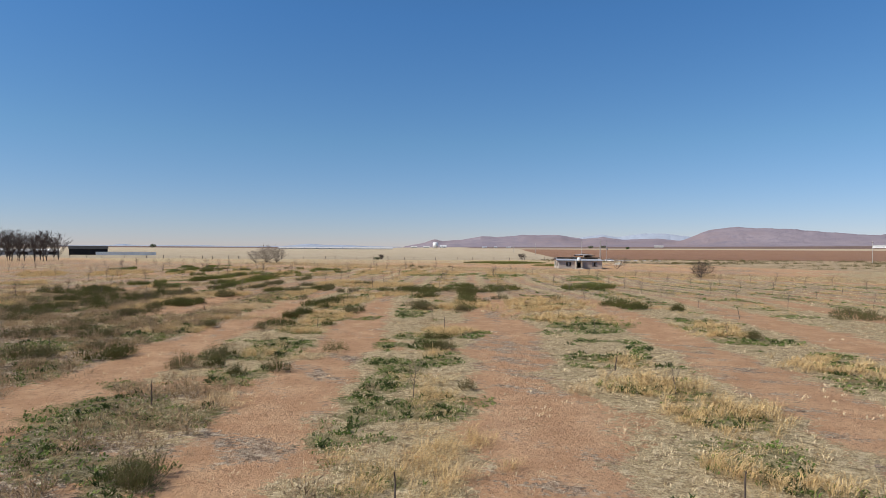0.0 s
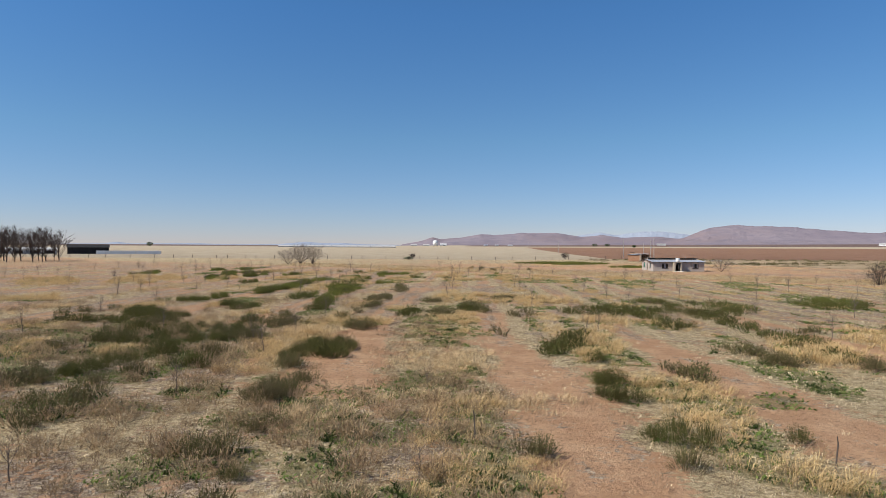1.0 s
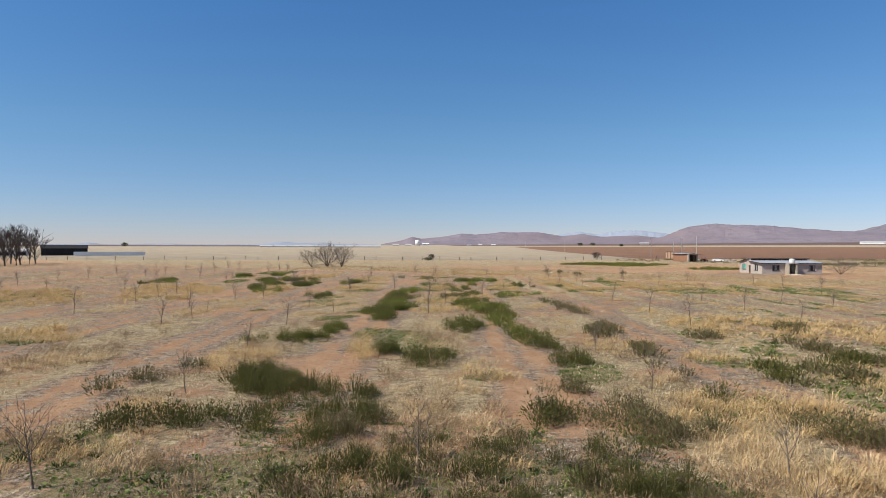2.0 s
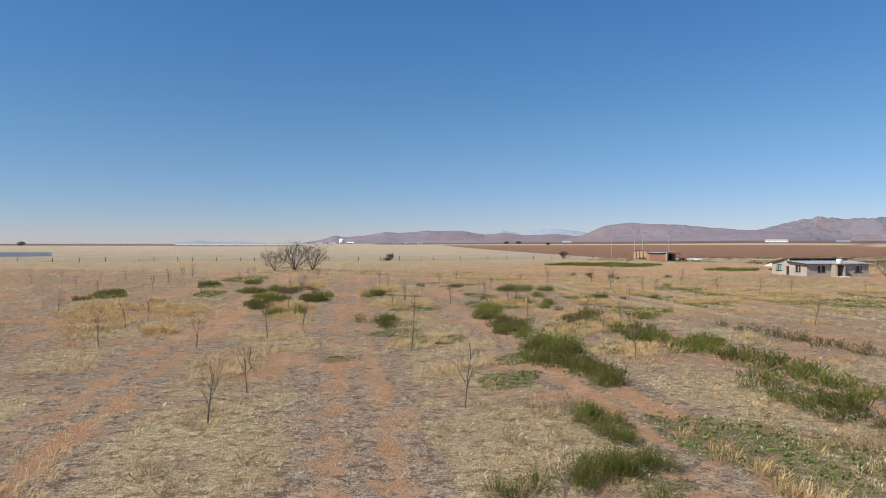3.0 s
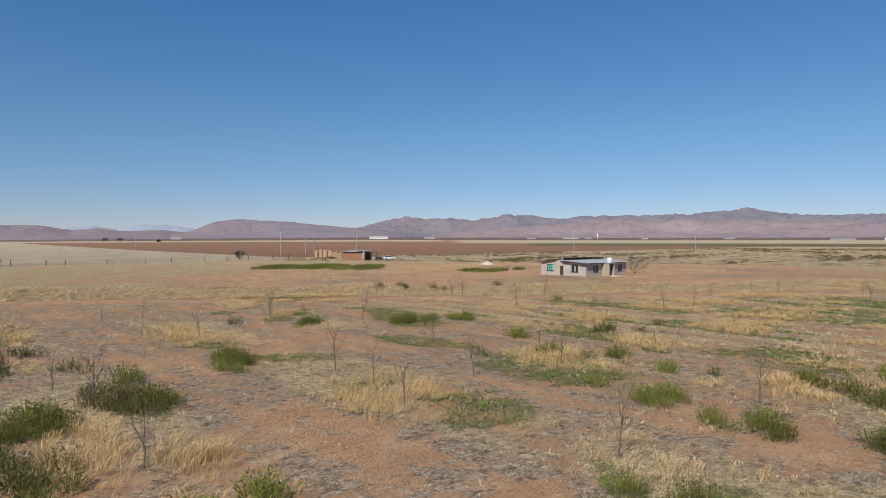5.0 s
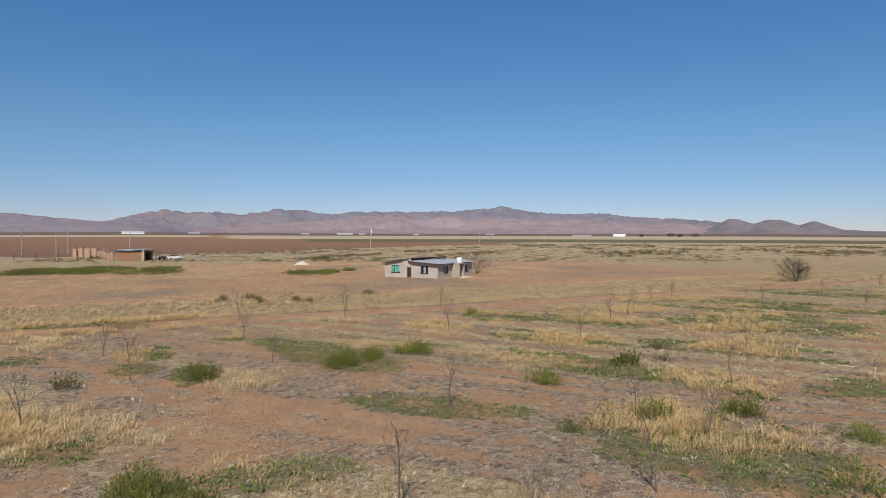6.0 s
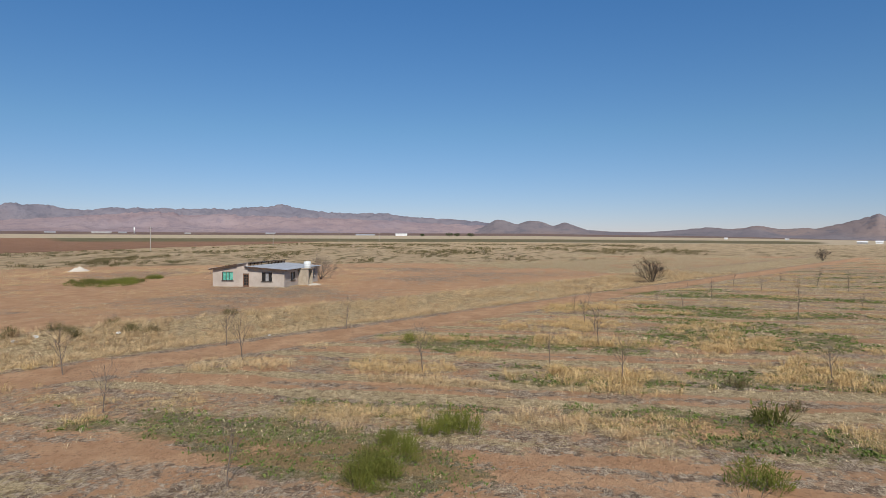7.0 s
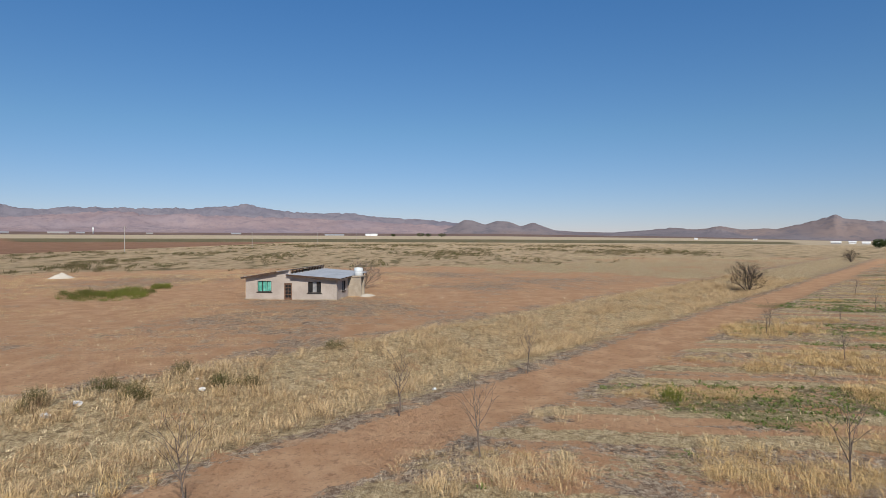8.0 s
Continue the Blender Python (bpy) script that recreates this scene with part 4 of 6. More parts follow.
# ---- mountains ----
def mountain(name, label, mat, distance, depth, crest, rough, seed):
    """A range seen over the plain. crest: bearings and angular heights along its skyline."""
    az0, az1 = crest[0][0], crest[-1][0]
    az = np.arange(az0, az1 + 0.05, 0.09)
    line = np.interp(az, [c[0] for c in crest], [c[1] for c in crest])
    line = np.convolve(np.pad(line, 2, mode="edge"), np.ones(5) / 5, mode="valid")
    zero = np.zeros_like(az)
    crag = rough * (0.18 * (field(az * 10, zero, 7.0, seed + 60, 4) - 0.5) + 0.07 * (field(az * 10, zero, 1.7, seed + 70, 2) - 0.5))
    rows = np.linspace(-1, 0.6, 33)
    A, V = np.meshgrid(az, rows, indexing="ij")
    R = distance + depth * V
    x, y = CENTRE[0] + R * np.sin(np.radians(A)), CENTRE[1] + R * np.cos(np.radians(A))
    top = (np.tan(np.radians(line)) * distance * 0.88 + 5)[:, None]
    ridges = 1 - np.abs(2 * field(x, y, 330.0, seed, 5) - 1)
    lumps = field(x, y, 190.0, seed + 40, 4) - 0.5
    shape = np.where(V < 0, smooth(V, -1.0, 0.15) ** 1.1 / smooth(0.0, -1.0, 0.15) ** 1.1, 1 - smooth(V, 0.0, 0.6))
    flank = 1 - np.clip(shape, 0, 1) ** 3
    top = top * (1 + crag[:, None] * np.clip(shape, 0, 1) ** 5)
    h = top * shape * (1 + rough * (0.12 * lumps + flank * (1.15 * (ridges - 0.72) + 0.6 * lumps)))
    h = np.maximum(h, 0) * smooth(A, az0, az0 + 0.6) * (1 - smooth(A, az1 - 0.6, az1))
    z = ground_z(x, y) - 4 + h
    na, nv = A.shape
    i, j = np.arange(na - 1)[:, None] * nv, np.arange(nv - 1)[None, :]
    quads = np.stack((i + nv + j, i + nv + j + 1, i + j + 1, i + j), -1).reshape(-1, 4)
    me = bpy.data.meshes.new(name)
    me.from_pydata(np.stack((x, y, z), -1).reshape(-1, 3).tolist(), [], quads.tolist())
    me.update()
    ob = linked(name, me, mat, smooth=True)
    return tagged(ob, label, "mountain", kind="structure")


mountain("mountain_north", "long low mountain ridge across the plain, hazed mauve", HAZED_MAUVE, 4150, 620,
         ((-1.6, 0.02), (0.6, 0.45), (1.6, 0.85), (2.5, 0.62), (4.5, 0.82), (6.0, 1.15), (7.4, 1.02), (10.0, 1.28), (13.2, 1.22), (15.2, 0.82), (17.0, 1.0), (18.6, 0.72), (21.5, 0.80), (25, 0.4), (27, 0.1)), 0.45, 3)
mountain("mountain_north_east", "broad rounded hill on the plain, hazed mauve", HAZED_MAUVE, 4000, 700,
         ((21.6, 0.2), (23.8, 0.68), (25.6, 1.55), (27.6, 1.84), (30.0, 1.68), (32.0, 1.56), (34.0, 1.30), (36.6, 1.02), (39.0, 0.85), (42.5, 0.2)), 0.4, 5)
mountain("mountain_far_north", "hazy blue mountains far behind the plain", HAZED_BLUE, 4750, 150,
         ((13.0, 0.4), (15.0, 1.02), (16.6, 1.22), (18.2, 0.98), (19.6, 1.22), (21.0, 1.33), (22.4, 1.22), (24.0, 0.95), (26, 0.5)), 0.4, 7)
mountain("mountain_north_west", "faint hills on the far horizon, hazed blue", HAZED_BLUE, 4750, 150,
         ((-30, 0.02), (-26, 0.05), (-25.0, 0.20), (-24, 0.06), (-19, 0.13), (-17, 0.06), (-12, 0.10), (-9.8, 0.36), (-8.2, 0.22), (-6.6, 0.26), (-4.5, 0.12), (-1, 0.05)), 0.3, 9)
mountain("mountain_east", "long mountain range with eroded slopes, hazed grey-mauve", HAZED_GREY, 4600, 420,
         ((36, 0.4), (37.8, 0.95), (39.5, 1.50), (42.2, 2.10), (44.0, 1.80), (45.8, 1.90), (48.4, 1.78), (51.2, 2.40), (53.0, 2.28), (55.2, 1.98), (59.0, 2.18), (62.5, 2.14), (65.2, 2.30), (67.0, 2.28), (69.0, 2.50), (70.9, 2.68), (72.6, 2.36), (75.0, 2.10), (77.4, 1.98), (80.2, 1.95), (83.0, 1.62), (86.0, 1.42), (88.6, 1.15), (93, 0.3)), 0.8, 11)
mountain("mountain_east_front", "red eroded foothills before the range", HAZED_RED, 4000, 760,
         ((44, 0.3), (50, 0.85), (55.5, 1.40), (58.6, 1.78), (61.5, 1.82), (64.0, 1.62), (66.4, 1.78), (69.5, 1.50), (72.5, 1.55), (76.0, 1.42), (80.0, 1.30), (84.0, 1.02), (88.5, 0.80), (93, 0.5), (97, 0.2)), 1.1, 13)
mountain("mountain_butte", "three dark flat-topped buttes on the plain", HAZED_BUTTE, 3750, 420,
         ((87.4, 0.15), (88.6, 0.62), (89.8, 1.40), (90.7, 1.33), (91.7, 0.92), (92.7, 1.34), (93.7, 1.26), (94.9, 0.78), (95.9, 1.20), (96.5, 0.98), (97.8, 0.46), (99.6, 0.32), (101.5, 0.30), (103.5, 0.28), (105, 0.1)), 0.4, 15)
mountain("mountain_south_east", "dark volcanic hills with a pointed cone", HAZED_BUTTE, 3900, 620,
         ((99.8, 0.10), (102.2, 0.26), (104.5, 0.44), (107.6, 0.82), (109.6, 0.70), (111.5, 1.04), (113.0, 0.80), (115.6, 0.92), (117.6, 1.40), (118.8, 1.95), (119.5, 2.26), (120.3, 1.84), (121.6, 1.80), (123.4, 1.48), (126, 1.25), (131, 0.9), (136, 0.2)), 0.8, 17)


# ---- the grey house ----
def wall_pieces(bm, length, height, thick, holes, m):
    """A wall in one piece along x from 0 to length, with rectangular openings (x0, x1, z0, z1)."""
    xs = sorted({0.0, length, *(h[0] for h in holes), *(h[1] for h in holes)})
    zs = sorted({0.0, height, *(h[2] for h in holes), *(h[3] for h in holes)})
    corner = {}

    def v(i, k, y):
        if (i, k, y) not in corner:
            corner[i, k, y] = bm.verts.new(m @ Vector((xs[i], y, zs[k])))
        return corner[i, k, y]

    def solid(i, k):
        if not (0 <= i < len(xs) - 1 and 0 <= k < len(zs) - 1):
            return False
        x, z = (xs[i] + xs[i + 1]) / 2, (zs[k] + zs[k + 1]) / 2
        return not any(h[0] < x < h[1] and h[2] < z < h[3] for h in holes)
    for i in range(len(xs) - 1):
        for k in range(len(zs) - 1):
            if not solid(i, k):
                continue
            for y in (0, thick):
                bm.faces.new((v(i, k, y), v(i + 1, k, y), v(i + 1, k + 1, y), v(i, k + 1, y)))
            for di, dk, a, b in ((-1, 0, (i, k), (i, k + 1)), (1, 0, (i + 1, k), (i + 1, k + 1)), (0, -1, (i, k), (i + 1, k)), (0, 1, (i, k + 1), (i + 1, k + 1))):
                if not solid(i + di, k + dk):
                    bm.faces.new((v(*a, 0), v(*b, 0), v(*b, thick), v(*a, thick)))


def window(parent, m, width, height, fill, mullions=2):
    """A framed window in an opening that runs along x from 0, with a dark sill."""
    bm = bmesh.new()
    f = 0.06
    box(bm, 0, 0.05, 0, f, 0.13, height)
    box(bm, width - f, 0.05, 0, width, 0.13, height)
    box(bm, f, 0.05, 0, width - f, 0.13, f)
    box(bm, f, 0.05, height - f, width - f, 0.13, height)
    w = part("window", bm, IRON, parent, "dark metal framed window")
    w.matrix_basis = m
    bm = bmesh.new()
    box(bm, -0.12, -0.10, -0.12, width + 0.12, 0.10, -0.004, bevel=0.015)
    part("sill", bm, IRON, w, "dark stained sill")
    for i in range(mullions):
        bm = bmesh.new()
        x = width * (i + 1) / (mullions + 1)
        box(bm, x - 0.03, 0.06, f, x + 0.03, 0.12, height - f)
        part("mullion", bm, IRON, w)
    for i in range(mullions + 1):
        bm = bmesh.new()
        x0, x1 = width * i / (mullions + 1) + 0.032, width * (i + 1) / (mullions + 1) - 0.032
        mat = fill[i % len(fill)]
        if mat is TARP:
            n = 6
            top = [(x0 + (x1 - x0) * k / n, 0.115 + 0.025 * math.sin(k * 2.1 + i), height - f) for k in range(n + 1)]
            low = [(x0 + (x1 - x0) * k / n, 0.125 + 0.045 * math.sin(k * 1.6 + 2 * i), f + 0.12 * (i == 2) * k / n) for k in range(n + 1)]
            tv, lv = [bm.verts.new(p) for p in top], [bm.verts.new(p) for p in low]
            for k in range(n):
                bm.faces.new((lv[k], lv[k + 1], tv[k + 1], tv[k]))
        else:
            box(bm, x0, 0.085, f + 0.002, x1, 0.095, height - f - 0.002)
        part("pane", bm, mat, w, {"turquoise_sheet": "crumpled turquoise plastic sheet", "grey_curtain": "grey curtain behind the glass"}.get(mat.name, ""))
    return w


def sheet(bm, length, y0, z0, y1, z1, x0, wave=0.035, pitch=0.30, thick=0.02):
    """A corrugated roof sheet along x, from its eave (y0, z0) to its top (y1, z1)."""
    n = int(length / pitch * 4)
    rows = []
    for k in range(n + 1):
        x = x0 + length * k / n
        w = wave * 0.5 * math.sin(k * math.pi / 2)
        rows.append([bm.verts.new((x, y0, z0 + w)), bm.verts.new((x, y1, z1 + w)), bm.verts.new((x, y1, z1 + w - thick)), bm.verts.new((x, y0, z0 + w - thick))])
    for a, b in zip(rows, rows[1:]):
        for k in range(4):
            bm.faces.new((a[k], a[(k + 1) % 4], b[(k + 1) % 4], b[k]))
    bm.faces.new(rows[0])
    bm.faces.new(rows[-1][::-1])


def build_house():
    base = float(ground_z(46, 220)) - 0.05
    house = thing("house", pose(43.5, 215.4, base, 0, 0, -5), "abandoned grey rendered house with tin roof", "house")
    L, W, H, T = 14.2, 11.7, 2.60, 0.18
    west = pose(0, W, 0, 0, 0, -90)             # along x runs south along the west wall, from the north corner
    bm = bmesh.new()
    wholes = [(1.55, 3.35, 1.00, 2.35), (5.00, 5.98, 0.0, 2.12), (8.05, 9.70, 0.95, 2.32)]
    wall_pieces(bm, W, H, T, wholes, west)
    part("wall", bm, PLASTER, house, "grey cement render, weathered")
    bm = bmesh.new()
    prism(bm, [(0, H), (W, H), (W, H + 0.05), (5.85, 3.02), (5.75, 3.72), (4.15, 3.62), (4.05, 3.42), (0, H + 0.08)], T, west)
    part("gable", bm, PLASTER, house)
    bm = bmesh.new()
    sholes = [(2.45, 4.15, 1.0, 2.25), (10.95, 12.6, 0.95, 2.25), (6.1, 7.0, 0.0, 2.05)]
    wall_pieces(bm, L - T, H + 0.03, T, [(a - T, b - T, c, d) for a, b, c, d in sholes], pose(T, 0, 0))
    part("wall", bm, PLASTER, house)
    bm = bmesh.new()
    wall_pieces(bm, W - 2 * T, H, T, [], pose(L, T, 0, 0, 0, 90))
    part("wall", bm, PLASTER, house)
    bm = bmesh.new()
    prism(bm, [(0, H), (W - 2 * T, H), (7.2, 3.45), (5.8, 3.6), (5.4, 3.05)], T, pose(L, T, 0, 0, 0, 90))
    part("gable", bm, PLASTER, house)
    bm = bmesh.new()
    wall_pieces(bm, L - T, H + 0.03, T, [(3, 4.6, 1, 2.2), (9, 10.6, 1, 2.2)], pose(T, W - T, 0))
    part("wall", bm, PLASTER, house)
    bm = bmesh.new()                             # inner wall under the ridge, which also shuts the rooms off
    box(bm, T + 0.01, 5.75, 0.02, L - T - 0.01, 5.9, 2.95)
    part("inner_wall", bm, BLOCK, house)
    bm = bmesh.new()
    box(bm, T, T, -0.05, L - T, W - T, 0.02)
    part("floor_slab", bm, BLOCK, house)
    bm = bmesh.new()                             # stained plinth
    box(bm, -0.05, -0.05, -0.2, L + 0.05, -0.002, 0.16)
    box(bm, -0.05, -0.002, -0.2, -0.002, 5.7, 0.18)
    box(bm, -0.05, 6.72, -0.2, -0.002, W + 0.05, 0.16)
    part("plinth", bm, BLOCK, house, "mud stained base course")
    # roofs
    bm = bmesh.new()
    sheet(bm, L + 1.0, -0.55, 2.78, 6.3, 3.26, -0.5)
    part("roof", bm, TIN, house, "galvanised corrugated roof sheets")
    bm = bmesh.new()
    sheet(bm, L + 0.9, W + 0.5, 2.80, 6.05, 3.78, -0.4)
    part("roof", bm, TIN, house, "raised tin roof half")
    for k in range(11):                          # clerestory stubs and the long beams
        if k == 4:
            continue
        bm = bmesh.new()
        x = 0.9 + k * 1.3
        box(bm, -0.05, -0.05, 0, 0.05, 0.05, 0.52, pose(x, 6.0, 3.2, 14, 0, 0))
        part("post", bm, TIMBER, house)
    for x0, x1 in ((0.2, 5.4), (6.6, L + 0.4)):
        bm = bmesh.new()
        box(bm, x0, 5.92, 3.66, x1, 6.04, 3.78, bevel=0.01)
        part("beam", bm, TIMBER, house, "dark ridge beam")
    for i in range(9):                           # rafters on the south slope, ends past the west wall and eave
        bm = bmesh.new()
        x = -0.1 + i * 1.78
        box(bm, 0, 0, -0.14, 0.09, 6.9, 0, pose(x, -0.42, 2.745, math.degrees(math.atan2(0.48, 6.85)), 0, 0))
        part("rafter", bm, TIMBER, house)
    for a, z in ((-0.2, 2.64), (1.6, 2.77), (3.4, 2.90), (5.2, 3.03)):
        bm = bmesh.new()
        box(bm, -0.48, a, z, -0.002, a + 0.10, z + 0.12)
        part("rafter_end", bm, TIMBER, house)
    bm = bmesh.new()
    box(bm, 0, 0, 0, 0.05, 6.3, 0.20, pose(-0.556, -0.56, 2.57, math.degrees(math.atan2(0.44, 6.3)), 0, 0))
    part("fascia", bm, TIMBER, house, "dark fascia board")
    bm = bmesh.new()
    box(bm, 0, 0, 0, 0.05, 4.7, 0.20, pose(-0.41, W + 0.45, 2.58, math.degrees(math.atan2(0.80, 4.6)), 0, 180))
    part("fascia", bm, TIMBER, house, "dark fascia board")
    for a, z in ((11.4, 2.74), (9.6, 3.05), (7.9, 3.33)):
        bm = bmesh.new()
        box(bm, -0.40, a, z, -0.002, a + 0.10, z + 0.12)
        part("rafter_end", bm, TIMBER, house)
    # windows and door of the west wall
    window(house, west @ pose(1.55, 0.02, 1.00), 1.80, 1.35, [TARP], 2)
    window(house, west @ pose(8.05, 0.02, 0.95), 1.65, 1.37, [GLASSDARK, CURTAIN, GLASSDARK], 2)
    bm = bmesh.new()
    box(bm, 5.00, 0.02, 0, 5.08, 0.14, 2.12, west)
    box(bm, 5.90, 0.02, 0, 5.98, 0.14, 2.12, west)
    box(bm, 5.08, 0.02, 2.04, 5.90, 0.14, 2.12, west)
    door = part("door", bm, DOORWOOD, house, "old dark iron door with glass panes")
    bm = bmesh.new()
    box(bm, 5.085, 0.06, 0.02, 5.895, 0.10, 2.035, west)
    part("leaf", bm, DOORWOOD, door)
    for r in range(4):
        for c in range(2):
            bm = bmesh.new()
            box(bm, 5.14 + c * 0.38, 0.045, 0.30 + r * 0.42, 5.46 + c * 0.38, 0.058, 0.66 + r * 0.42, west)
            part("pane", bm, GLASSDARK, door)
    window(house, pose(2.45, 0.02, 1.0), 1.70, 1.25, [GLASSDARK, CURTAIN, GLASSDARK], 2)
    window(house, pose(10.95, 0.02, 0.95), 1.65, 1.30, [CURTAIN, GLASSDARK, CURTAIN], 2)
    bm = bmesh.new()
    box(bm, 10.6, -0.06, 0.85, 10.95, -0.002, 2.35)
    part("shutter", bm, PLASTER, house)
    bm = bmesh.new()
    box(bm, 12.6, -0.06, 0.85, 12.95, -0.002, 2.35)
    part("shutter", bm, PLASTER, house)
    # open water tower on the south side
    for x in (5.35, 7.15):
        bm = bmesh.new()
        box(bm, x, -1.75, -0.15, x + 0.35, -0.055, 2.62, bevel=0.015)
        part("tower_wall", bm, BLOCK, house, "raw concrete side wall")
    bm = bmesh.new()
    box(bm, 5.25, -1.85, 2.62, 7.6, -0.56, 2.76, bevel=0.015)
    part("slab", bm, BLOCK, house, "concrete slab under the water tank")
    tank = thing("water_tank", house.matrix_basis @ pose(6.45, -1.16, 2.76), "white plastic water tank on a concrete slab", "water tank")
    bm = bmesh.new()
    lathe(bm, [(0.56, 0), (0.58, 0.04), (0.58, 0.28), (0.60, 0.31), (0.58, 0.34), (0.58, 0.62), (0.60, 0.65), (0.58, 0.68), (0.58, 0.96), (0.55, 1.01), (0.27, 1.03)])
    part("body", bm, TANK, tank, smooth=True)
    bm = bmesh.new()
    lathe(bm, [(0.27, 1.032), (0.28, 1.055), (0.22, 1.07), (0.05, 1.075)])
    part("lid", bm, TANK, tank, smooth=True)
    bm = bmesh.new()
    tube(bm, [(0.62, 0, 0.1), (0.66, 0, 0.05), (0.66, 0, -2.6)], [0.025] * 3, 6)
    part("pipe", bm, IRON, tank, "thin down pipe")
    return house


build_house()


def heap(name, x, y, rx, ry, h, mat, label, category, seed=1):
    """A loose heap with a ragged foot."""
    bm = bmesh.new()
    n, m = 36, 9
    rows = []
    for j in range(m + 1):
        f = j / m
        row = []
        for k in range(n):
            a = k * 2 * math.pi / n
            w = 1 + 0.22 * (noise.noise((math.cos(a) * 1.3 + seed, math.sin(a) * 1.3, seed)) )
            px, py = x + rx * (1 - f) * w * math.cos(a), y + ry * (1 - f) * w * math.sin(a)
            pz = float(ground_z(px, py)) - 0.06 + h * (f ** 1.1) * (1 + 0.25 * noise.noise((px * 1.7, py * 1.7, seed)))
            row.append(bm.verts.new((px, py, pz)))
        rows.append(row)
    for a, b in zip(rows, rows[1:]):
        for k in range(n):
            bm.faces.new((a[k], a[(k + 1) % n], b[(k + 1) % n], b[k]))
    return tagged(part(name, bm, mat, smooth=True), label, category)


heap("sand_pile", 81.7, 273.8, 2.6, 2.2, 1.05, SANDPILE, "pale heap of lime sand on bare earth", "sand pile", 3)
heap("debris_heap", 50.0, 212.6, 2.9, 1.3, 0.30, SANDPILE, "low spill of pale rubble beside the tower", "rubble", 5)


# ---- the brick shed and the ruin ----
def build_shed():
    base = float(ground_z(83, 338)) - 0.05
    shed = thing("shed", pose(79.6, 344.0, base, 0, 0, -74), "old brick and adobe shed with sagging tin roof", "shed")
    L, D, H = 9.7, 4.8, 3.0                      # the long brick wall runs south along x, the open end stands at x = L
    for x0, y0, x1, y1 in ((0, 0.06, L - 0.5, 0.34), (0, 0.34, 0.3, D - 0.3), (0, D - 0.3, L - 0.5, D)):
        bm = bmesh.new()
        box(bm, x0, y0, 0, x1, y1, H, bevel=0.02)
        part("wall", bm, ADOBE, shed)
    for y0, y1 in ((-0.05, 0.75), (D - 0.75, D + 0.05)):
        bm = bmesh.new()
        box(bm, L - 0.5, y0, 0, L + 0.15, y1, H + 0.45, bevel=0.03)
        part("pier", bm, BLOCK, shed, "grey block pier")
    bm = bmesh.new()
    box(bm, L - 0.6, 0.75, 2.75, L + 0.1, D - 0.75, 3.0)
    part("lintel", bm, TIMBER, shed)
    for y0, turn in ((0.78, 28), (2.9, -8)):
        bm = bmesh.new()
        for k in range(6):
            box(bm, 0, k * 0.19, 0.08, 0.05, k * 0.19 + 0.175, 2.55 + 0.12 * (k % 2))
        leaf = part("door_leaf", bm, TIMBER, shed, "dark plank door leaf, ajar")
        leaf.matrix_basis = pose(L - 0.1, y0, 0, 0, 0, turn)
    # added black backing that paints the dark inside the open end
    bm = bmesh.new()
    box(bm, L - 4.2, 0.36, 0, L - 4.1, D - 0.32, H - 0.05)
    part("inner_wall", bm, BLACK, shed)
    for k in range(13):                          # rafters on the long wall, with gaps between them under the sheets
        bm = bmesh.new()
        box(bm, 0.1 + k * 0.72, -0.45, H + 0.06, 0.24 + k * 0.72, D + 0.2, H + 0.24, pose(0, 0, 0, 3.5, 0, 0))
        part("rafter", bm, TIMBER, shed)
    for x0, n, z, tilt in ((-0.3, 3.4, 0.0, 0.0), (3.0, 3.2, 0.05, 1.2), (6.1, 3.3, 0.02, -0.8)):
        bm = bmesh.new()
        sheet(bm, n, -0.6, H + 0.30, D + 0.3, H + 0.66, x0, 0.05, 0.4)
        bmesh.ops.transform(bm, matrix=pose(0, 0, z, 0, tilt, 0), verts=bm.verts)
        part("roof", bm, TIN, shed, "patched tin roof sheets")
    bm = bmesh.new()
    box(bm, L - 0.2, 0.4, H + 0.46, L + 2.6, D + 0.3, H + 0.58, pose(0, 0, 0, 0, 2, 0))
    part("porch_roof", bm, TIMBER, shed)
    for y in (D - 0.1, 0.9):
        bm = bmesh.new()
        tube(bm, [(L + 2.4, y, 0), (L + 2.4, y, H + 0.3)], [0.08, 0.07], 6)
        part("porch_post", bm, TIMBER, shed)
    me = None                                    # courses of brick along the long wall
    for c in range(11):
        for k in range(20):
            x = 0.02 + k * 0.46 + (0.23 if c % 2 else 0.0)
            if x + 0.43 > L - 0.52:
                continue
            if me is None:
                bm = bmesh.new()
                box(bm, 0, 0, 0, 0.43, 0.058, 0.235, bevel=0.012)
                b = part("brick", bm, BRICKRED, shed)
                me = b.data
            else:
                b = linked("brick", me, BRICKRED, shed)
            b.location = (x, 0.0, 0.05 + c * 0.262)
    ruin = thing("ruined_wall", pose(93.5, 383.0, float(ground_z(93, 376)) - 0.05, 0, 0, -92) @ Matrix.Diagonal((1.3, 1, 1.15, 1)), "roofless adobe ruin with broken wall tops", "ruin")
    for x0, x1, h in ((0, 1.6, 2.6), (2.5, 4.2, 3.1), (5.3, 7.2, 3.0), (8.0, 10.0, 2.9)):
        bm = bmesh.new()
        n = 8
        prism(bm, [(x0, 0), (x1, 0)] + [(x1 + (x0 - x1) * k / n, h + 0.35 * noise.noise((x0 + k * 0.7, h, 2))) for k in range(n + 1)], 0.4)
        part("wall", bm, ADOBE, ruin)
    bm = bmesh.new()
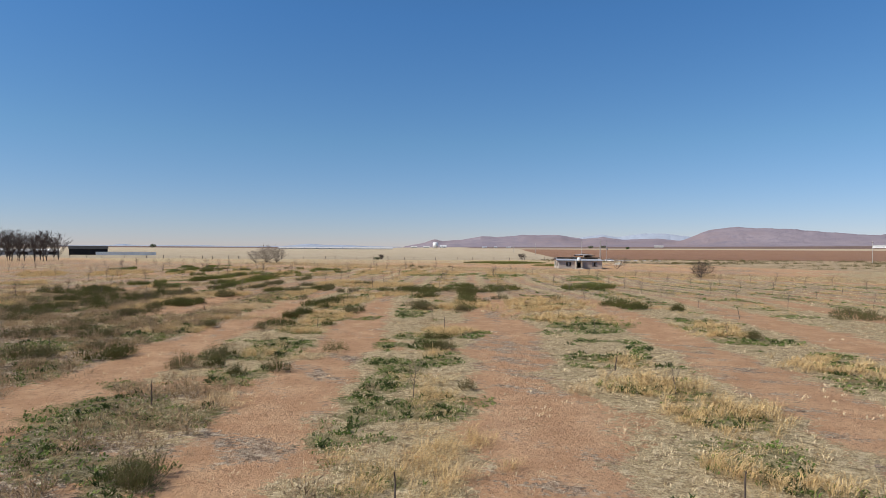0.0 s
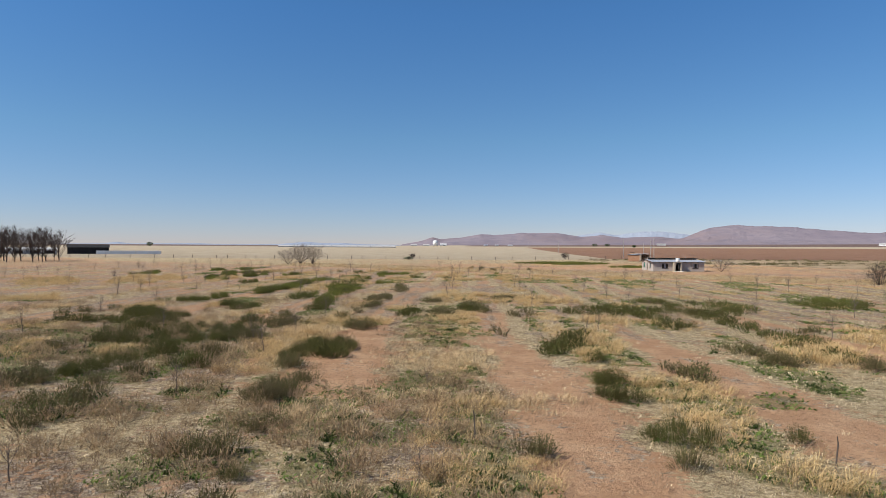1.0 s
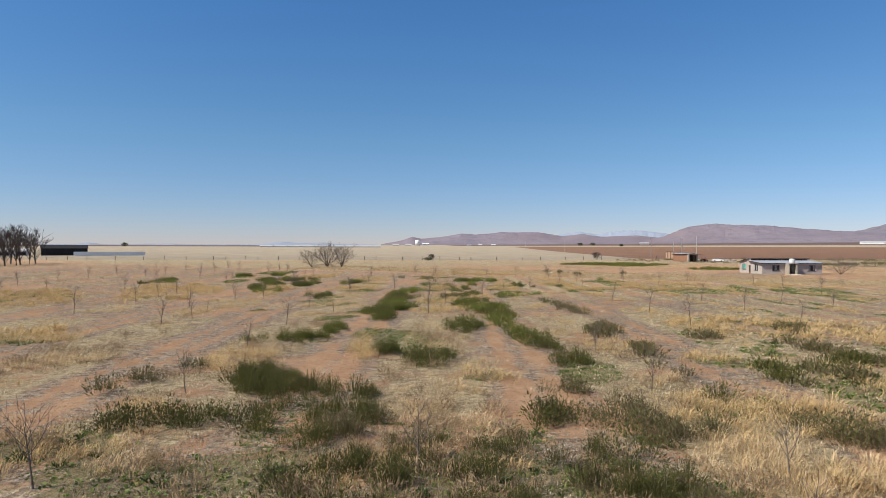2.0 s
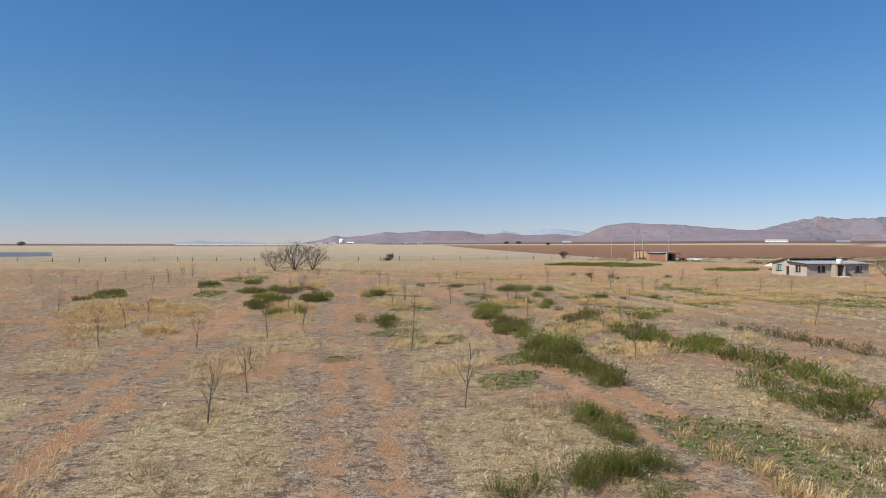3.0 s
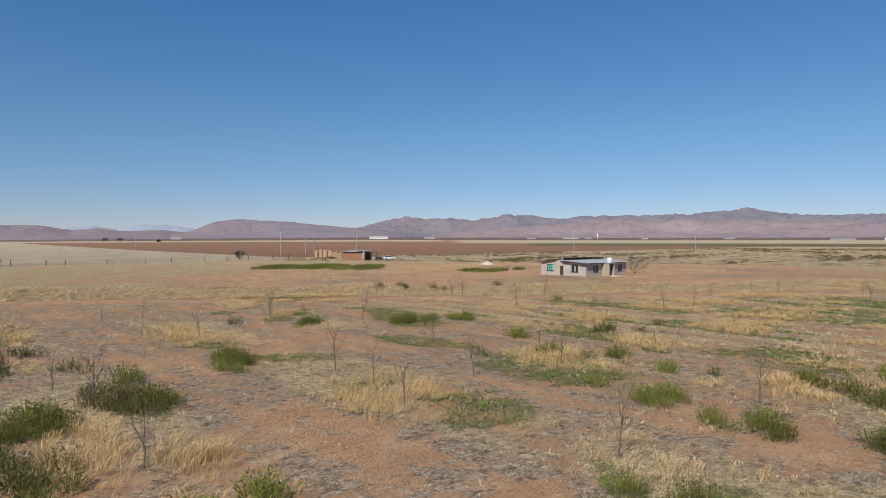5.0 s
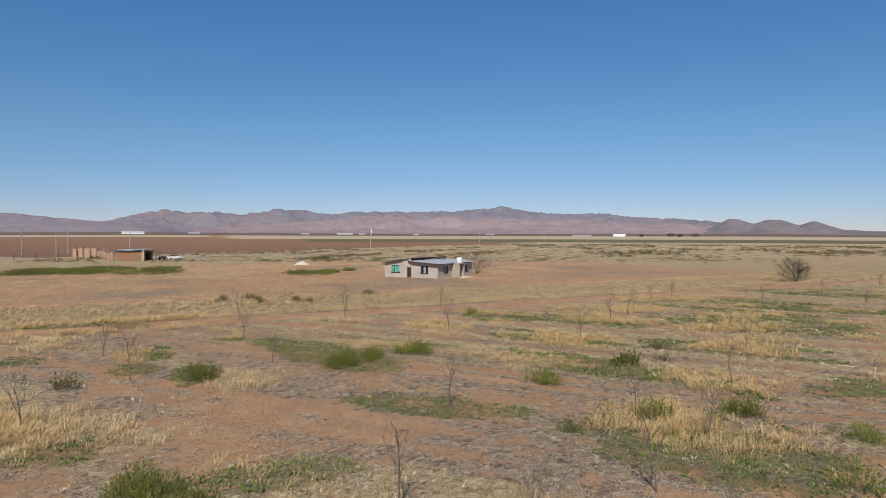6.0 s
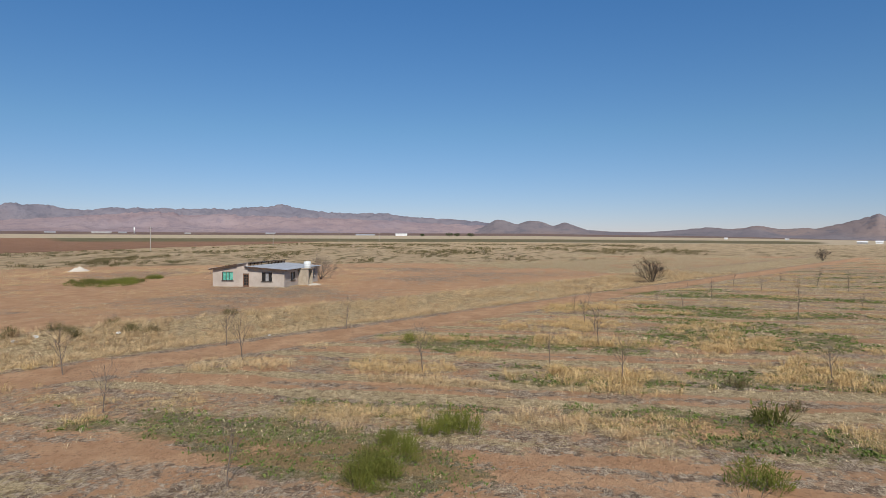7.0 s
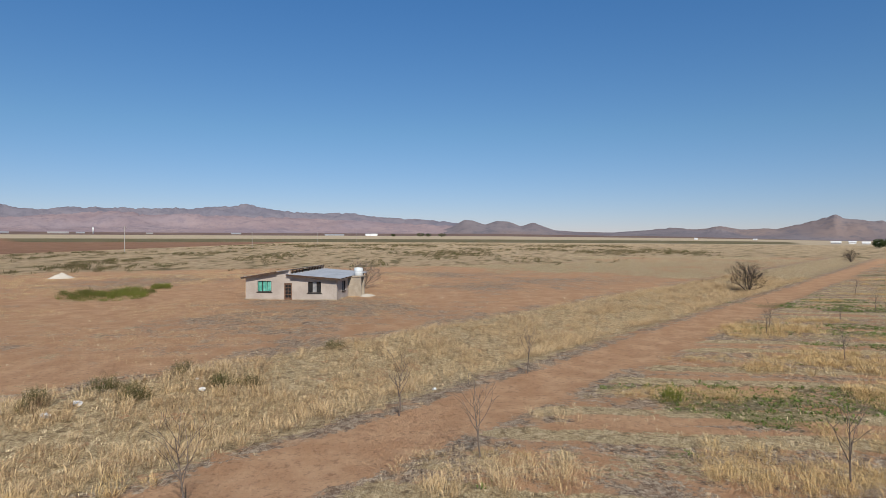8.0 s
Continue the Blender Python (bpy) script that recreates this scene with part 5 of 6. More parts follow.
    prism(bm, [(0, 0), (10, 0)] + [(10 - k, 2.6 + 0.5 * noise.noise((k * 0.8, 3, 7))) for k in range(11)], 0.35, pose(0, 4.5, 0))
    part("wall", bm, ADOBE, ruin)
    for x in (-0.2, 4.6, 9.6):
        bm = bmesh.new()
        prism(bm, [(0, 0), (4.5, 0), (4.5, 2.2), (3.4, 2.9), (2.0, 2.4), (0, 3.0)], 0.35, pose(x + 0.35, 0.4, 0, 0, 0, 90))
        part("wall", bm, ADOBE, ruin)
    bm = bmesh.new()
    box(bm, 0.6, -0.1, 3.25, 6.6, 0.3, 3.42)
    part("lintel", bm, TIMBER, ruin)
    yard = thing("ruined_wall", pose(91.0, 367.0, base, 0, 0, -116), "long broken adobe yard wall beside the shed", "ruin")
    for x0, x1, h in ((0, 5.0, 2.5), (6.2, 11.0, 2.7), (12.5, 17.0, 2.3), (18.2, 21.0, 2.6)):
        bm = bmesh.new()
        prism(bm, [(x0, 0), (x1, 0)] + [(x1 + (x0 - x1) * k / 8, h + 0.5 * noise.noise((x0 + k * 0.6, h, 5))) for k in range(9)], 0.35)
        part("wall", bm, ADOBE, yard)


build_shed()


def build_car(m):
    car = thing("car", m, "white saloon car parked beside the shed", "car")

    def shell(name, outline, half, mat, label="", inset=0.0):
        bm = bmesh.new()
        prism(bm, outline, 2 * half, pose(0, -half, 0))
        edges = [e for e in bm.edges if abs(e.verts[0].co.y - e.verts[1].co.y) < 1e-4]
        bmesh.ops.bevel(bm, geom=edges, offset=0.07, segments=2, affect="EDGES")
        return part(name, bm, mat, car, label)
    shell("body", [(-2.2, 0.30), (2.2, 0.30), (2.25, 0.62), (2.05, 0.86), (1.05, 0.98), (-1.45, 1.02), (-2.15, 0.95), (-2.25, 0.6)], 0.88, CARPAINT)
    shell("cabin_glass", [(1.0, 0.95), (0.35, 1.42), (-0.95, 1.45), (-1.75, 1.0)], 0.74, GLASSDARK, "dark windows")
    shell("roof", [(0.32, 1.40), (0.25, 1.47), (-0.85, 1.49), (-1.0, 1.43)], 0.70, CARPAINT)
    for x in (-1.35, 1.35):
        for y in (-0.80, 0.80):
            bm = bmesh.new()
            lathe(bm, [(0.20, -0.10), (0.32, -0.10), (0.32, 0.10), (0.20, 0.10)], 20, pose(x, y, 0.32, 90, 0, 0))
            wheel = part("wheel", bm, RUBBER, car)
            bm = bmesh.new()
            lathe(bm, [(0.195, -0.09), (0.195, 0.09), (0.05, 0.095)], 16, pose(x, y, 0.32, 90, 0, 0))
            part("rim", bm, TIN, wheel)
    for y in (-0.62, 0.62):
        bm = bmesh.new()
        box(bm, 2.18, y - 0.16, 0.62, 2.262, y + 0.16, 0.75, bevel=0.02)
        part("headlight", bm, GLASSDARK, car)


build_car(pose(96.5, 336.6, float(ground_z(96.5, 336.6)), 0, 0, -28))


def build_tractor(m):
    t = thing("tractor", m, "small faded red tractor beside the shed door", "tractor")
    bm = bmesh.new()
    box(bm, -0.2, -0.32, 0.65, 1.55, 0.32, 1.25, bevel=0.06)
    part("hood", bm, REDPAINT, t)
    bm = bmesh.new()
    box(bm, -1.2, -0.5, 0.6, -0.2, 0.5, 0.9, bevel=0.04)
    box(bm, -1.15, -0.25, 0.9, -0.75, 0.25, 1.35, bevel=0.04)
    part("seat_platform", bm, RUBBER, t)
    for y in (-0.85, 0.6):
        bm = bmesh.new()
        lathe(bm, [(0.25, 0), (0.62, 0), (0.66, 0.12), (0.62, 0.26), (0.25, 0.26)], 20, pose(-0.85, y + 0.26, 0.66, 90, 0, 0))
        part("rear_wheel", bm, RUBBER, t)
    for y in (-0.6, 0.42):
        bm = bmesh.new()
        lathe(bm, [(0.15, 0), (0.34, 0), (0.34, 0.18), (0.15, 0.18)], 16, pose(1.2, y + 0.18, 0.35, 90, 0, 0))
        part("front_wheel", bm, RUBBER, t)
    bm = bmesh.new()
    tube(bm, [(0.9, 0.2, 1.2), (0.9, 0.2, 1.9)], [0.04, 0.04], 6)
    part("exhaust", bm, IRON, t)
    bm = bmesh.new()
    box(bm, -1.4, -0.75, 0.95, -0.45, -0.35, 1.15, bevel=0.05)
    box(bm, -1.4, 0.35, 0.95, -0.45, 0.75, 1.15, bevel=0.05)
    part("fender", bm, REDPAINT, t)


build_tractor(pose(88.6, 333.2, float(ground_z(88.6, 333.2)), 0, 0, 20))


def build_rubble():
    rnd = random.Random(5)
    meshes = []
    for i in range(4):
        bm = bmesh.new()
        bmesh.ops.create_icosphere(bm, subdivisions=2, radius=0.5)
        for v in bm.verts:
            v.co *= 1 + 0.55 * noise.noise(v.co * 1.8 + Vector((i * 7, 0, 0)))
            v.co.z *= 0.7
        me = bpy.data.meshes.new("boulder")
        bm.to_mesh(me)
        bm.free()
        meshes.append(me)
    for k in range(46):
        f = rnd.random()
        x, y = 92 + 36 * f + rnd.gauss(0, 0.8), 347 + 3 * f + rnd.gauss(0, 1.0)
        b = linked("boulder", meshes[k % 4], ROCK)
        s = rnd.uniform(0.7, 2.0) * (1.2 - 0.5 * f)
        b.matrix_basis = pose(x, y, float(ground_z(x, y)) + 0.12 * s, rnd.uniform(-15, 15), 0, rnd.uniform(0, 360)) @ Matrix.Diagonal((s, s, s * 0.9, 1))
        tagged(b, "grey broken stone in a rubble row", "boulder", "rubble row")


build_rubble()


# ---- fence ----
def build_fence():
    rnd = random.Random(8)
    fence = thing("fence", pose(0, 0, 0), "wire fence on dark weathered wooden posts", "fence")
    bm = bmesh.new()
    tube(bm, [(0, 0, -0.3), (0.02, 0, 0.7), (0.0, 0.03, 1.85)], [0.15, 0.14, 0.125], 7)
    post = None
    tops = []
    x = -235.0
    while x < 108:
        y = 374.0 + (x + 235) * 0.012 + rnd.gauss(0, 0.2) + max(0, x - 60) * 0.25
        m = pose(x, y, float(ground_z(x, y)), rnd.gauss(0, 3), rnd.gauss(0, 3), rnd.uniform(0, 360)) @ Matrix.Diagonal((1, 1, rnd.uniform(0.88, 1.12), 1))
        if post is None:
            post = part("post", bm, POST, fence)
        else:
            post = linked("post", post.data, POST, fence)
        post.matrix_basis = m
        tops.append(Vector((x, y, m.translation.z)))
        x += rnd.choice((5.5, 8.5, 9.0, 9.5, 12.5))
    for h in (0.45, 0.85, 1.25):
        bm = bmesh.new()
        for a, b in zip(tops, tops[1:]):
            tube(bm, [a + Vector((0, -0.11, h)), (a + b) / 2 + Vector((0, -0.11, h - 0.05)), b + Vector((0, -0.11, h))], [0.009] * 3, 3)
        part("wire", bm, WIRE, fence)


build_fence()


# ---- power poles ----
def build_pole(x, y, h, arm=True, box_on=False, turn=0):
    pole = thing("power_pole", pose(x, y, float(ground_z(x, y)), 0, 0, turn), "pale concrete power pole with a crossarm", "power pole", "power line")
    bm = bmesh.new()
    tube(bm, [(0, 0, -0.3), (0, 0, h)], [0.19, 0.12], 8)
    part("shaft", bm, CONCRETE_POLE, pole)
    if arm:
        bm = bmesh.new()
        box(bm, -0.06, -1.1, h - 0.75, 0.06, 1.1, h - 0.60)
        part("crossarm", bm, POST, pole)
        for yy in (-1.0, 0.0, 1.0):
            bm = bmesh.new()
            lathe(bm, [(0.05, 0), (0.09, 0.05), (0.05, 0.12), (0.09, 0.17), (0.04, 0.24)], 8, pose(0, yy, h - 0.598) if yy else pose(0, 0, h))
            part("insulator", bm, GREYWALL, pole)
    if box_on:
        bm = bmesh.new()
        lathe(bm, [(0.35, 0), (0.40, 0.05), (0.40, 0.9), (0.3, 1.0)], 14, pose(0.62, 0, h * 0.55))
        part("transformer", bm, GREYWALL, pole, "grey transformer can")


LINE = [(-40, 371, 11.0), (98, 359.3, 11.2), (245.6, 348, 11.8), (381.3, 334.8, 11.0), (520, 322, 11.0), (660, 310, 11.0)]
for x, y, h in LINE[1:]:
    build_pole(x, y, h, turn=-5)
build_pole(105.5, 430.2, 11.5, turn=-5)
build_pole(116.0, 424.0, 9.0, arm=False)
build_pole(119.5, 421.5, 11.0, box_on=True)
build_pole(112, 640, 11.0)
build_pole(122, 860, 11.0)


def build_wires():
    wires = thing("power_lines", pose(0, 0, 0), "thin sagging power lines between the poles", "power line", kind="stuff")
    for off in (-1.0, 0.0, 1.0):
        bm = bmesh.new()
        for (x0, y0, h0), (x1, y1, h1) in zip(LINE[1:], LINE[2:]):
            z0, z1 = float(ground_z(x0, y0)) + h0 - 0.36 + (0.6 if off == 0 else 0), float(ground_z(x1, y1)) + h1 - 0.36 + (0.6 if off == 0 else 0)
            tube(bm, [(x0 + (x1 - x0) * f, y0 + off + (y1 - y0) * f, z0 + (z1 - z0) * f - 1.6 * 4 * f * (1 - f)) for f in np.linspace(0, 1, 11)], [0.012] * 11, 3)
        part("cable", bm, WIRE, wires)


build_wires()


# ---- far buildings ----
def far_shed(x, y, length, width, height, turn, wall, roof, label, windows=0, pitch=0.18):
    """A long farm building with a pitched roof, seen far off over the plain."""
    length, height = (length * 0.62, height * 0.55) if math.hypot(x, y) > 700 else (length, height)
    b = thing("farm_building", pose(x, y, float(ground_z(x, y)) - 0.2, 0, 0, turn), label, "building", "far farm buildings")
    bm = bmesh.new()
    box(bm, -length / 2, -width / 2, 0, length / 2, width / 2, height)
    part("wall", bm, wall, b)
    bm = bmesh.new()
    o = width / 2 + 0.5
    prism(bm, [(-o, height + 0.02), (o, height + 0.02), (0, height + pitch * width)], length + 1.0, pose(length / 2 + 0.5, 0, 0, 0, 0, 90))
    part("roof", bm, roof, b)
    # black panels on the solid wall paint the shade of open bays
    for k in range(windows):
        bm = bmesh.new()
        px = -length / 2 + length * (k + 0.5) / windows
        box(bm, px - length / windows * 0.28, -width / 2 - 0.08, height * 0.12, px + length / windows * 0.28, -width / 2 - 0.01, height * 0.7)
        part("opening", bm, BLACK, b, "black panel painting a shaded open bay")
    return b


def bearing(az, distance):
    return CENTRE[0] + distance * math.sin(radians(az)), CENTRE[1] + distance * math.cos(radians(az))


far_shed(-250, 492, 25, 12, 4.6, 27, BLACK, BLACK, "black walled farm shed beyond the bare grove")
far_shed(-290, 472, 52, 12, 3.4, 30, GREYWALL, WHITE, "low shed with a long white roof behind bare trees", 6, 0.10)
far_shed(88, 2604, 42, 20, 10, 0, WHITE, WHITE, "white farm hall far over the plain", 5)
far_shed(20, 2610, 40, 24, 5, 0, FARWALL, FARWALL, "row of pale greenhouses far off")
far_shed(-30, 2615, 40, 24, 5, 0, FARWALL, FARWALL, "row of pale greenhouses far off")
far_shed(236, 2395, 24, 12, 6, 0, WHITE, TIN, "small white farm building far off")
far_shed(278, 2400, 18, 10, 5, 10, GREYWALL, WHITE, "small grey farm building far off")
far_shed(330, 2420, 26, 10, 4, 5, GREYWALL, WHITE, "small grey farm building far off")
far_shed(912, 2440, 54, 18, 8, -20, FARWALL, FARWALL, "long white hall far over the ploughed field")
far_shed(1405, 1900, 104, 24, 9, -42, WHITE, FARWALL, "very long white hall on the plain")
far_shed(1560, 1800, 60, 16, 5, -45, GREYWALL, TIN, "long low white shed on the plain")
for k, (az, length, h) in enumerate(((53.1, 46, 4), (56.6, 90, 5), (58.1, 38, 4), (62.9, 30, 3), (69.6, 52, 4))):
    far_shed(*bearing(az, 2250 + 60 * (k % 3)), length, 14, h, -az, FARWALL if k % 3 else GREYWALL, FARWALL if k % 2 else TIN, "long low farm sheds on the plain")
far_shed(*bearing(80.8, 1900), 55, 16, 7, -81, WHITE, WHITE, "white gabled hall on the plain")
far_shed(*bearing(77.6, 1920), 90, 14, 4, -78, GREYWALL, TIN, "low grey sheds on the plain")
for k, (az, length) in enumerate(((117.6, 17), (118.7, 12), (119.6, 13), (120.4, 8), (122.6, 22), (108.5, 10), (113.0, 12))):
    far_shed(*bearing(az, 900 if az > 115 else 1500), length, 9, 3.5 + (k % 2), -az, WHITE if k % 3 else GREYWALL, WHITE, "small white farm buildings beyond the orchard")


def white_tank(x, y, r, h):
    t = thing("storage_tank", pose(x, y, float(ground_z(x, y))), "large white round storage tank on a farm", "storage tank")
    bm = bmesh.new()
    lathe(bm, [(r, 0), (r, h * 0.92), (r * 0.5, h * 0.98), (0.3, h)], 24)
    part("shell", bm, WHITE, t, smooth=True)


white_tank(56, 2604, 10, 22)
white_tank(*bearing(58.9, 2240), 2.2, 20)


def low_wall(x, y, length, height, turn):
    bm = bmesh.new()
    for k in range(int(length / 4)):
        box(bm, -length / 2 + 4 * k + 0.02, -0.15, -0.2, -length / 2 + 4 * k + 3.98, 0.15, height, bevel=0.02)
    w = part("yard_wall", bm, WHITE)
    w.matrix_basis = pose(x, y, float(ground_z(x, y)), 0, 0, turn)
    tagged(w, "low white yard wall beside the far shed", "wall")


low_wall(-220, 487, 40, 2.4, 23)

for k in range(9):
    far_shed(-325 + 30 * k, 1540 + 3 * k, 47, 22, 3.6, 0, FARWALL, FARWALL, "row of pale plastic greenhouses far off", 0, 0.14)



# ---- bare trees ----
def grow(rnd, height, limbs, twig, spread, lean=0.08, clear=0.3, reach=0.55, stout=0.012, least=0.0):
    """Two bmeshes, wood and twigs, of a leafless tree."""
    wood, fine = bmesh.new(), bmesh.new()
    base_r = stout * height + 0.01
    tip = Vector((rnd.gauss(0, lean), rnd.gauss(0, lean), 1)) * height * 0.78
    trunk = [tip * f + Vector((rnd.gauss(0, 0.012), rnd.gauss(0, 0.012), 0)) * height * (f > 0) for f in (0, 0.3, 0.6, 1.0)]
    tube(wood, trunk, [base_r * 1.25, base_r, base_r * 0.7, base_r * 0.3], 6)

    def branch(start, way, length, radius, depth):
        mid = start + way * length * 0.5 + Vector((rnd.gauss(0, 0.05), rnd.gauss(0, 0.05), rnd.gauss(0.03, 0.03))) * length
        end = mid + (way + Vector((rnd.gauss(0, 0.12), rnd.gauss(0, 0.12), 0.22))).normalized() * length * 0.5
        tube(fine, [start, mid, end], [max(r, least) for r in (radius, radius * 0.7, radius * 0.35)], 5 if depth == 0 else 3)
        if depth < twig:
            for k in range(3):
                f = rnd.uniform(0.3, 1.0)
                at = start.lerp(mid, f * 2) if f < 0.5 else mid.lerp(end, f * 2 - 1)
                w = (way + Vector((rnd.gauss(0, 0.55), rnd.gauss(0, 0.55), rnd.gauss(0.25, 0.3)))).normalized()
                branch(at, w, length * rnd.uniform(0.4, 0.62), radius * 0.5, depth + 1)
    for k in range(limbs):
        f = clear + (1 - clear) * (k + rnd.random()) / limbs
        at = tip * f
        a = k * 2.4 + rnd.uniform(-0.5, 0.5)
        out = spread * rnd.uniform(0.7, 1.2)
        branch(at, Vector((math.cos(a) * out, math.sin(a) * out, 1)).normalized(), height * reach * (1.15 - 0.6 * f) * rnd.uniform(0.7, 1.1), base_r * (0.75 - 0.45 * f), 0)
    return wood, fine


def grow_stems(rnd, height, stems, twig, splay, least):
    """Wood and twigs of a leafless tree that forks into several stems at the ground."""
    wood, fine = bmesh.new(), bmesh.new()
    for k in range(stems):
        tilt = splay * (0.25 + 0.75 * k / max(stems - 1, 1)) * rnd.uniform(0.8, 1.2)
        m = Matrix.Rotation(radians(k * 137.5 + rnd.uniform(-20, 20)), 4, "Z") @ Matrix.Rotation(radians(tilt), 4, "Y")
        w, f = grow(rnd, height * rnd.uniform(0.8, 1.0), 9, twig, 0.95, 0.10, 0.16, 0.52, 0.010, least)
        for small, whole in ((w, wood), (f, fine)):
            bmesh.ops.transform(small, matrix=m, verts=small.verts)
            me = bpy.data.meshes.new("stem")
            small.to_mesh(me)
            small.free()
            whole.from_mesh(me)
            bpy.data.meshes.remove(me)
    return wood, fine


def tree_kind(name, seed, label, category, group, wood_mat, fine_mat, **how):
    rnd = random.Random(seed)
    wood, fine = grow(rnd, **how)
    t = thing(name, pose(0, 0, 0), label, category, group)
    part("trunk", wood, wood_mat, t)
    tagged(part("crown", fine, fine_mat, t), kind="stuff")
    return t


def drop(ob):
    for o in (*ob.children_recursive, ob):
        bpy.data.objects.remove(o)


STAKES = []


def build_stake(x, y, rnd):
    """A dead sapling's bare stake."""
    if not STAKES:
        bm = bmesh.new()
        tube(bm, [(0, 0, -0.1), (0.02, 0.01, 0.4), (0.06, 0.0, 0.8), (0.05, 0.03, 1.05)], [0.032, 0.028, 0.026, 0.018], 6)
        STAKES.append(part("stake", bm, POST))
        ob = STAKES[0]
    else:
        ob = linked("stake", STAKES[0].data, POST)
    ob.matrix_basis = pose(x, y, float(ground_z(x, y)), rnd.gauss(0, 7), rnd.gauss(0, 7), rnd.uniform(0, 360))
    tagged(ob, "dark bare stake of a dead sapling", "stake", "orchard stakes")


SAPLINGS = []


def sapling(x, y):
    """The place of one young tree of the orchard."""
    SAPLINGS.append((x, y))


sapling(-13.5, 32.4)
sapling(-2.4, 33.9)
sapling(9.9, 34.4)
sapling(8.7, 39.9)
sapling(-24.6, 44.4)
sapling(21.3, 52.8)
sapling(11.8, 55.6)
sapling(-23.3, 56.0)
sapling(-35.1, 56.5)
sapling(-10.4, 56.8)
sapling(-0.1, 57.3)
sapling(-21.3, 60.0)
sapling(-1.0, 64.9)
sapling(-22.8, 67.3)
sapling(-34.6, 68.0)
sapling(12.9, 68.6)
sapling(-32.8, 77.7)
sapling(-44.0, 78.1)
sapling(-34.7, 83.0)
sapling(7.6, 84.0)
sapling(-10.9, 84.5)
sapling(-32.6, 87.3)
sapling(-8.9, 87.9)
sapling(-53.6, 88.2)
sapling(-43.1, 88.5)
sapling(-31.9, 98.7)
sapling(-53.1, 99.5)
sapling(-31.0, 109.8)
sapling(-53.2, 112.2)
sapling(-62.5, 123.4)
sapling(-52.6, 124.0)
sapling(-61.6, 128.6)
sapling(-40.3, 132.7)
sapling(-73.9, 133.2)
sapling(-49.7, 134.6)
sapling(-62.1, 134.8)
sapling(-52.6, 138.3)
sapling(-66.0, 142.1)
sapling(-37.8, 142.2)
sapling(-72.3, 143.8)
sapling(20.7, 144.2)
sapling(-61.8, 145.5)
sapling(-36.4, 148.5)
sapling(-59.4, 148.8)
sapling(-32.6, 149.7)
sapling(-73.0, 152.7)
sapling(14.8, 153.5)
sapling(-38.9, 155.7)
sapling(-49.5, 156.8)
sapling(-72.7, 158.3)
sapling(21.4, 162.8)
sapling(-0.4, 163.6)
sapling(25.9, 164.5)
sapling(-15.1, 165.4)
sapling(-27.0, 166.4)
sapling(-23.0, 166.6)
sapling(-50.2, 166.7)
sapling(-61.1, 167.1)
sapling(-37.2, 167.3)
sapling(-43.5, 168.6)
sapling(-35.2, 170.3)
sapling(-48.3, 171.1)
sapling(21.7, 173.1)
sapling(17.9, 175.2)
sapling(-47.6, 175.3)
sapling(1.3, 175.7)
sapling(6.3, 175.7)
sapling(-4.6, 176.3)
sapling(-59.7, 176.3)
sapling(-15.5, 176.8)
sapling(-36.8, 178.4)
sapling(-11.5, 180.4)
sapling(-60.1, 181.1)
sapling(-72.1, 182.0)
sapling(-84.5, 184.2)
sapling(-61.3, 185.7)
sapling(-14.6, 188.0)
sapling(-72.8, 188.9)
sapling(-60.1, 191.4)
sapling(-47.6, 192.1)
sapling(-32.1, 192.3)
sapling(-39.4, 195.9)
sapling(2.3, 196.4)
sapling(-12.3, 199.7)
sapling(-59.8, 200.7)
sapling(-24.5, 201.2)
sapling(-48.0, 201.8)
sapling(-6.8, 203.1)
sapling(-35.0, 203.6)
sapling(-16.9, 208.4)
sapling(-48.7, 209.9)


def build_saplings():
    kinds = [tree_kind("sapling", 40 + i, "young bare orchard sapling in dry grass", "sapling", "orchard saplings", BARK, BARK,
                       height=2.5, limbs=8 + i % 3, twig=1, spread=0.6 + 0.1 * (i % 3), clear=0.30 + 0.06 * (i % 2), reach=0.46, stout=0.0075, least=0.006) for i in range(6)]
    rnd = random.Random(77)
    places = list(SAPLINGS)
    for row in range(-9, 11):                    # the strips farther off go on in even steps
        for j in range(-8, 14):
            y = 88.3 + 11.2 * j + rnd.gauss(0, 0.45)
            x = on_row(-3.6 - 10.4 * row, y) + rnd.gauss(0, 0.35)
            if along(x, y) < -4.0 and -130 < x < 75 and y > 14 and min(math.hypot(x - a, y - b) for a, b in SAPLINGS) > 12.5:
                places.append((x, y))
    for x, y in places:
        k, size, spin, gap = rnd.randrange(6), rnd.uniform(0.8, 1.15), rnd.uniform(0, 360), rnd.random()
        if gap < (0.55 if y < 72 else 0.08):
            build_stake(x, y, rnd)
            continue
        size *= 0.62 if y < 72 else 0.85 if y < 115 else 1.0
        t = copy_thing(kinds[k], pose(x, y, float(ground_z(x, y)) - 0.02, 0, 0, spin))
        t.scale = (size, size, size)
    for k in kinds:
        drop(k)


build_saplings()


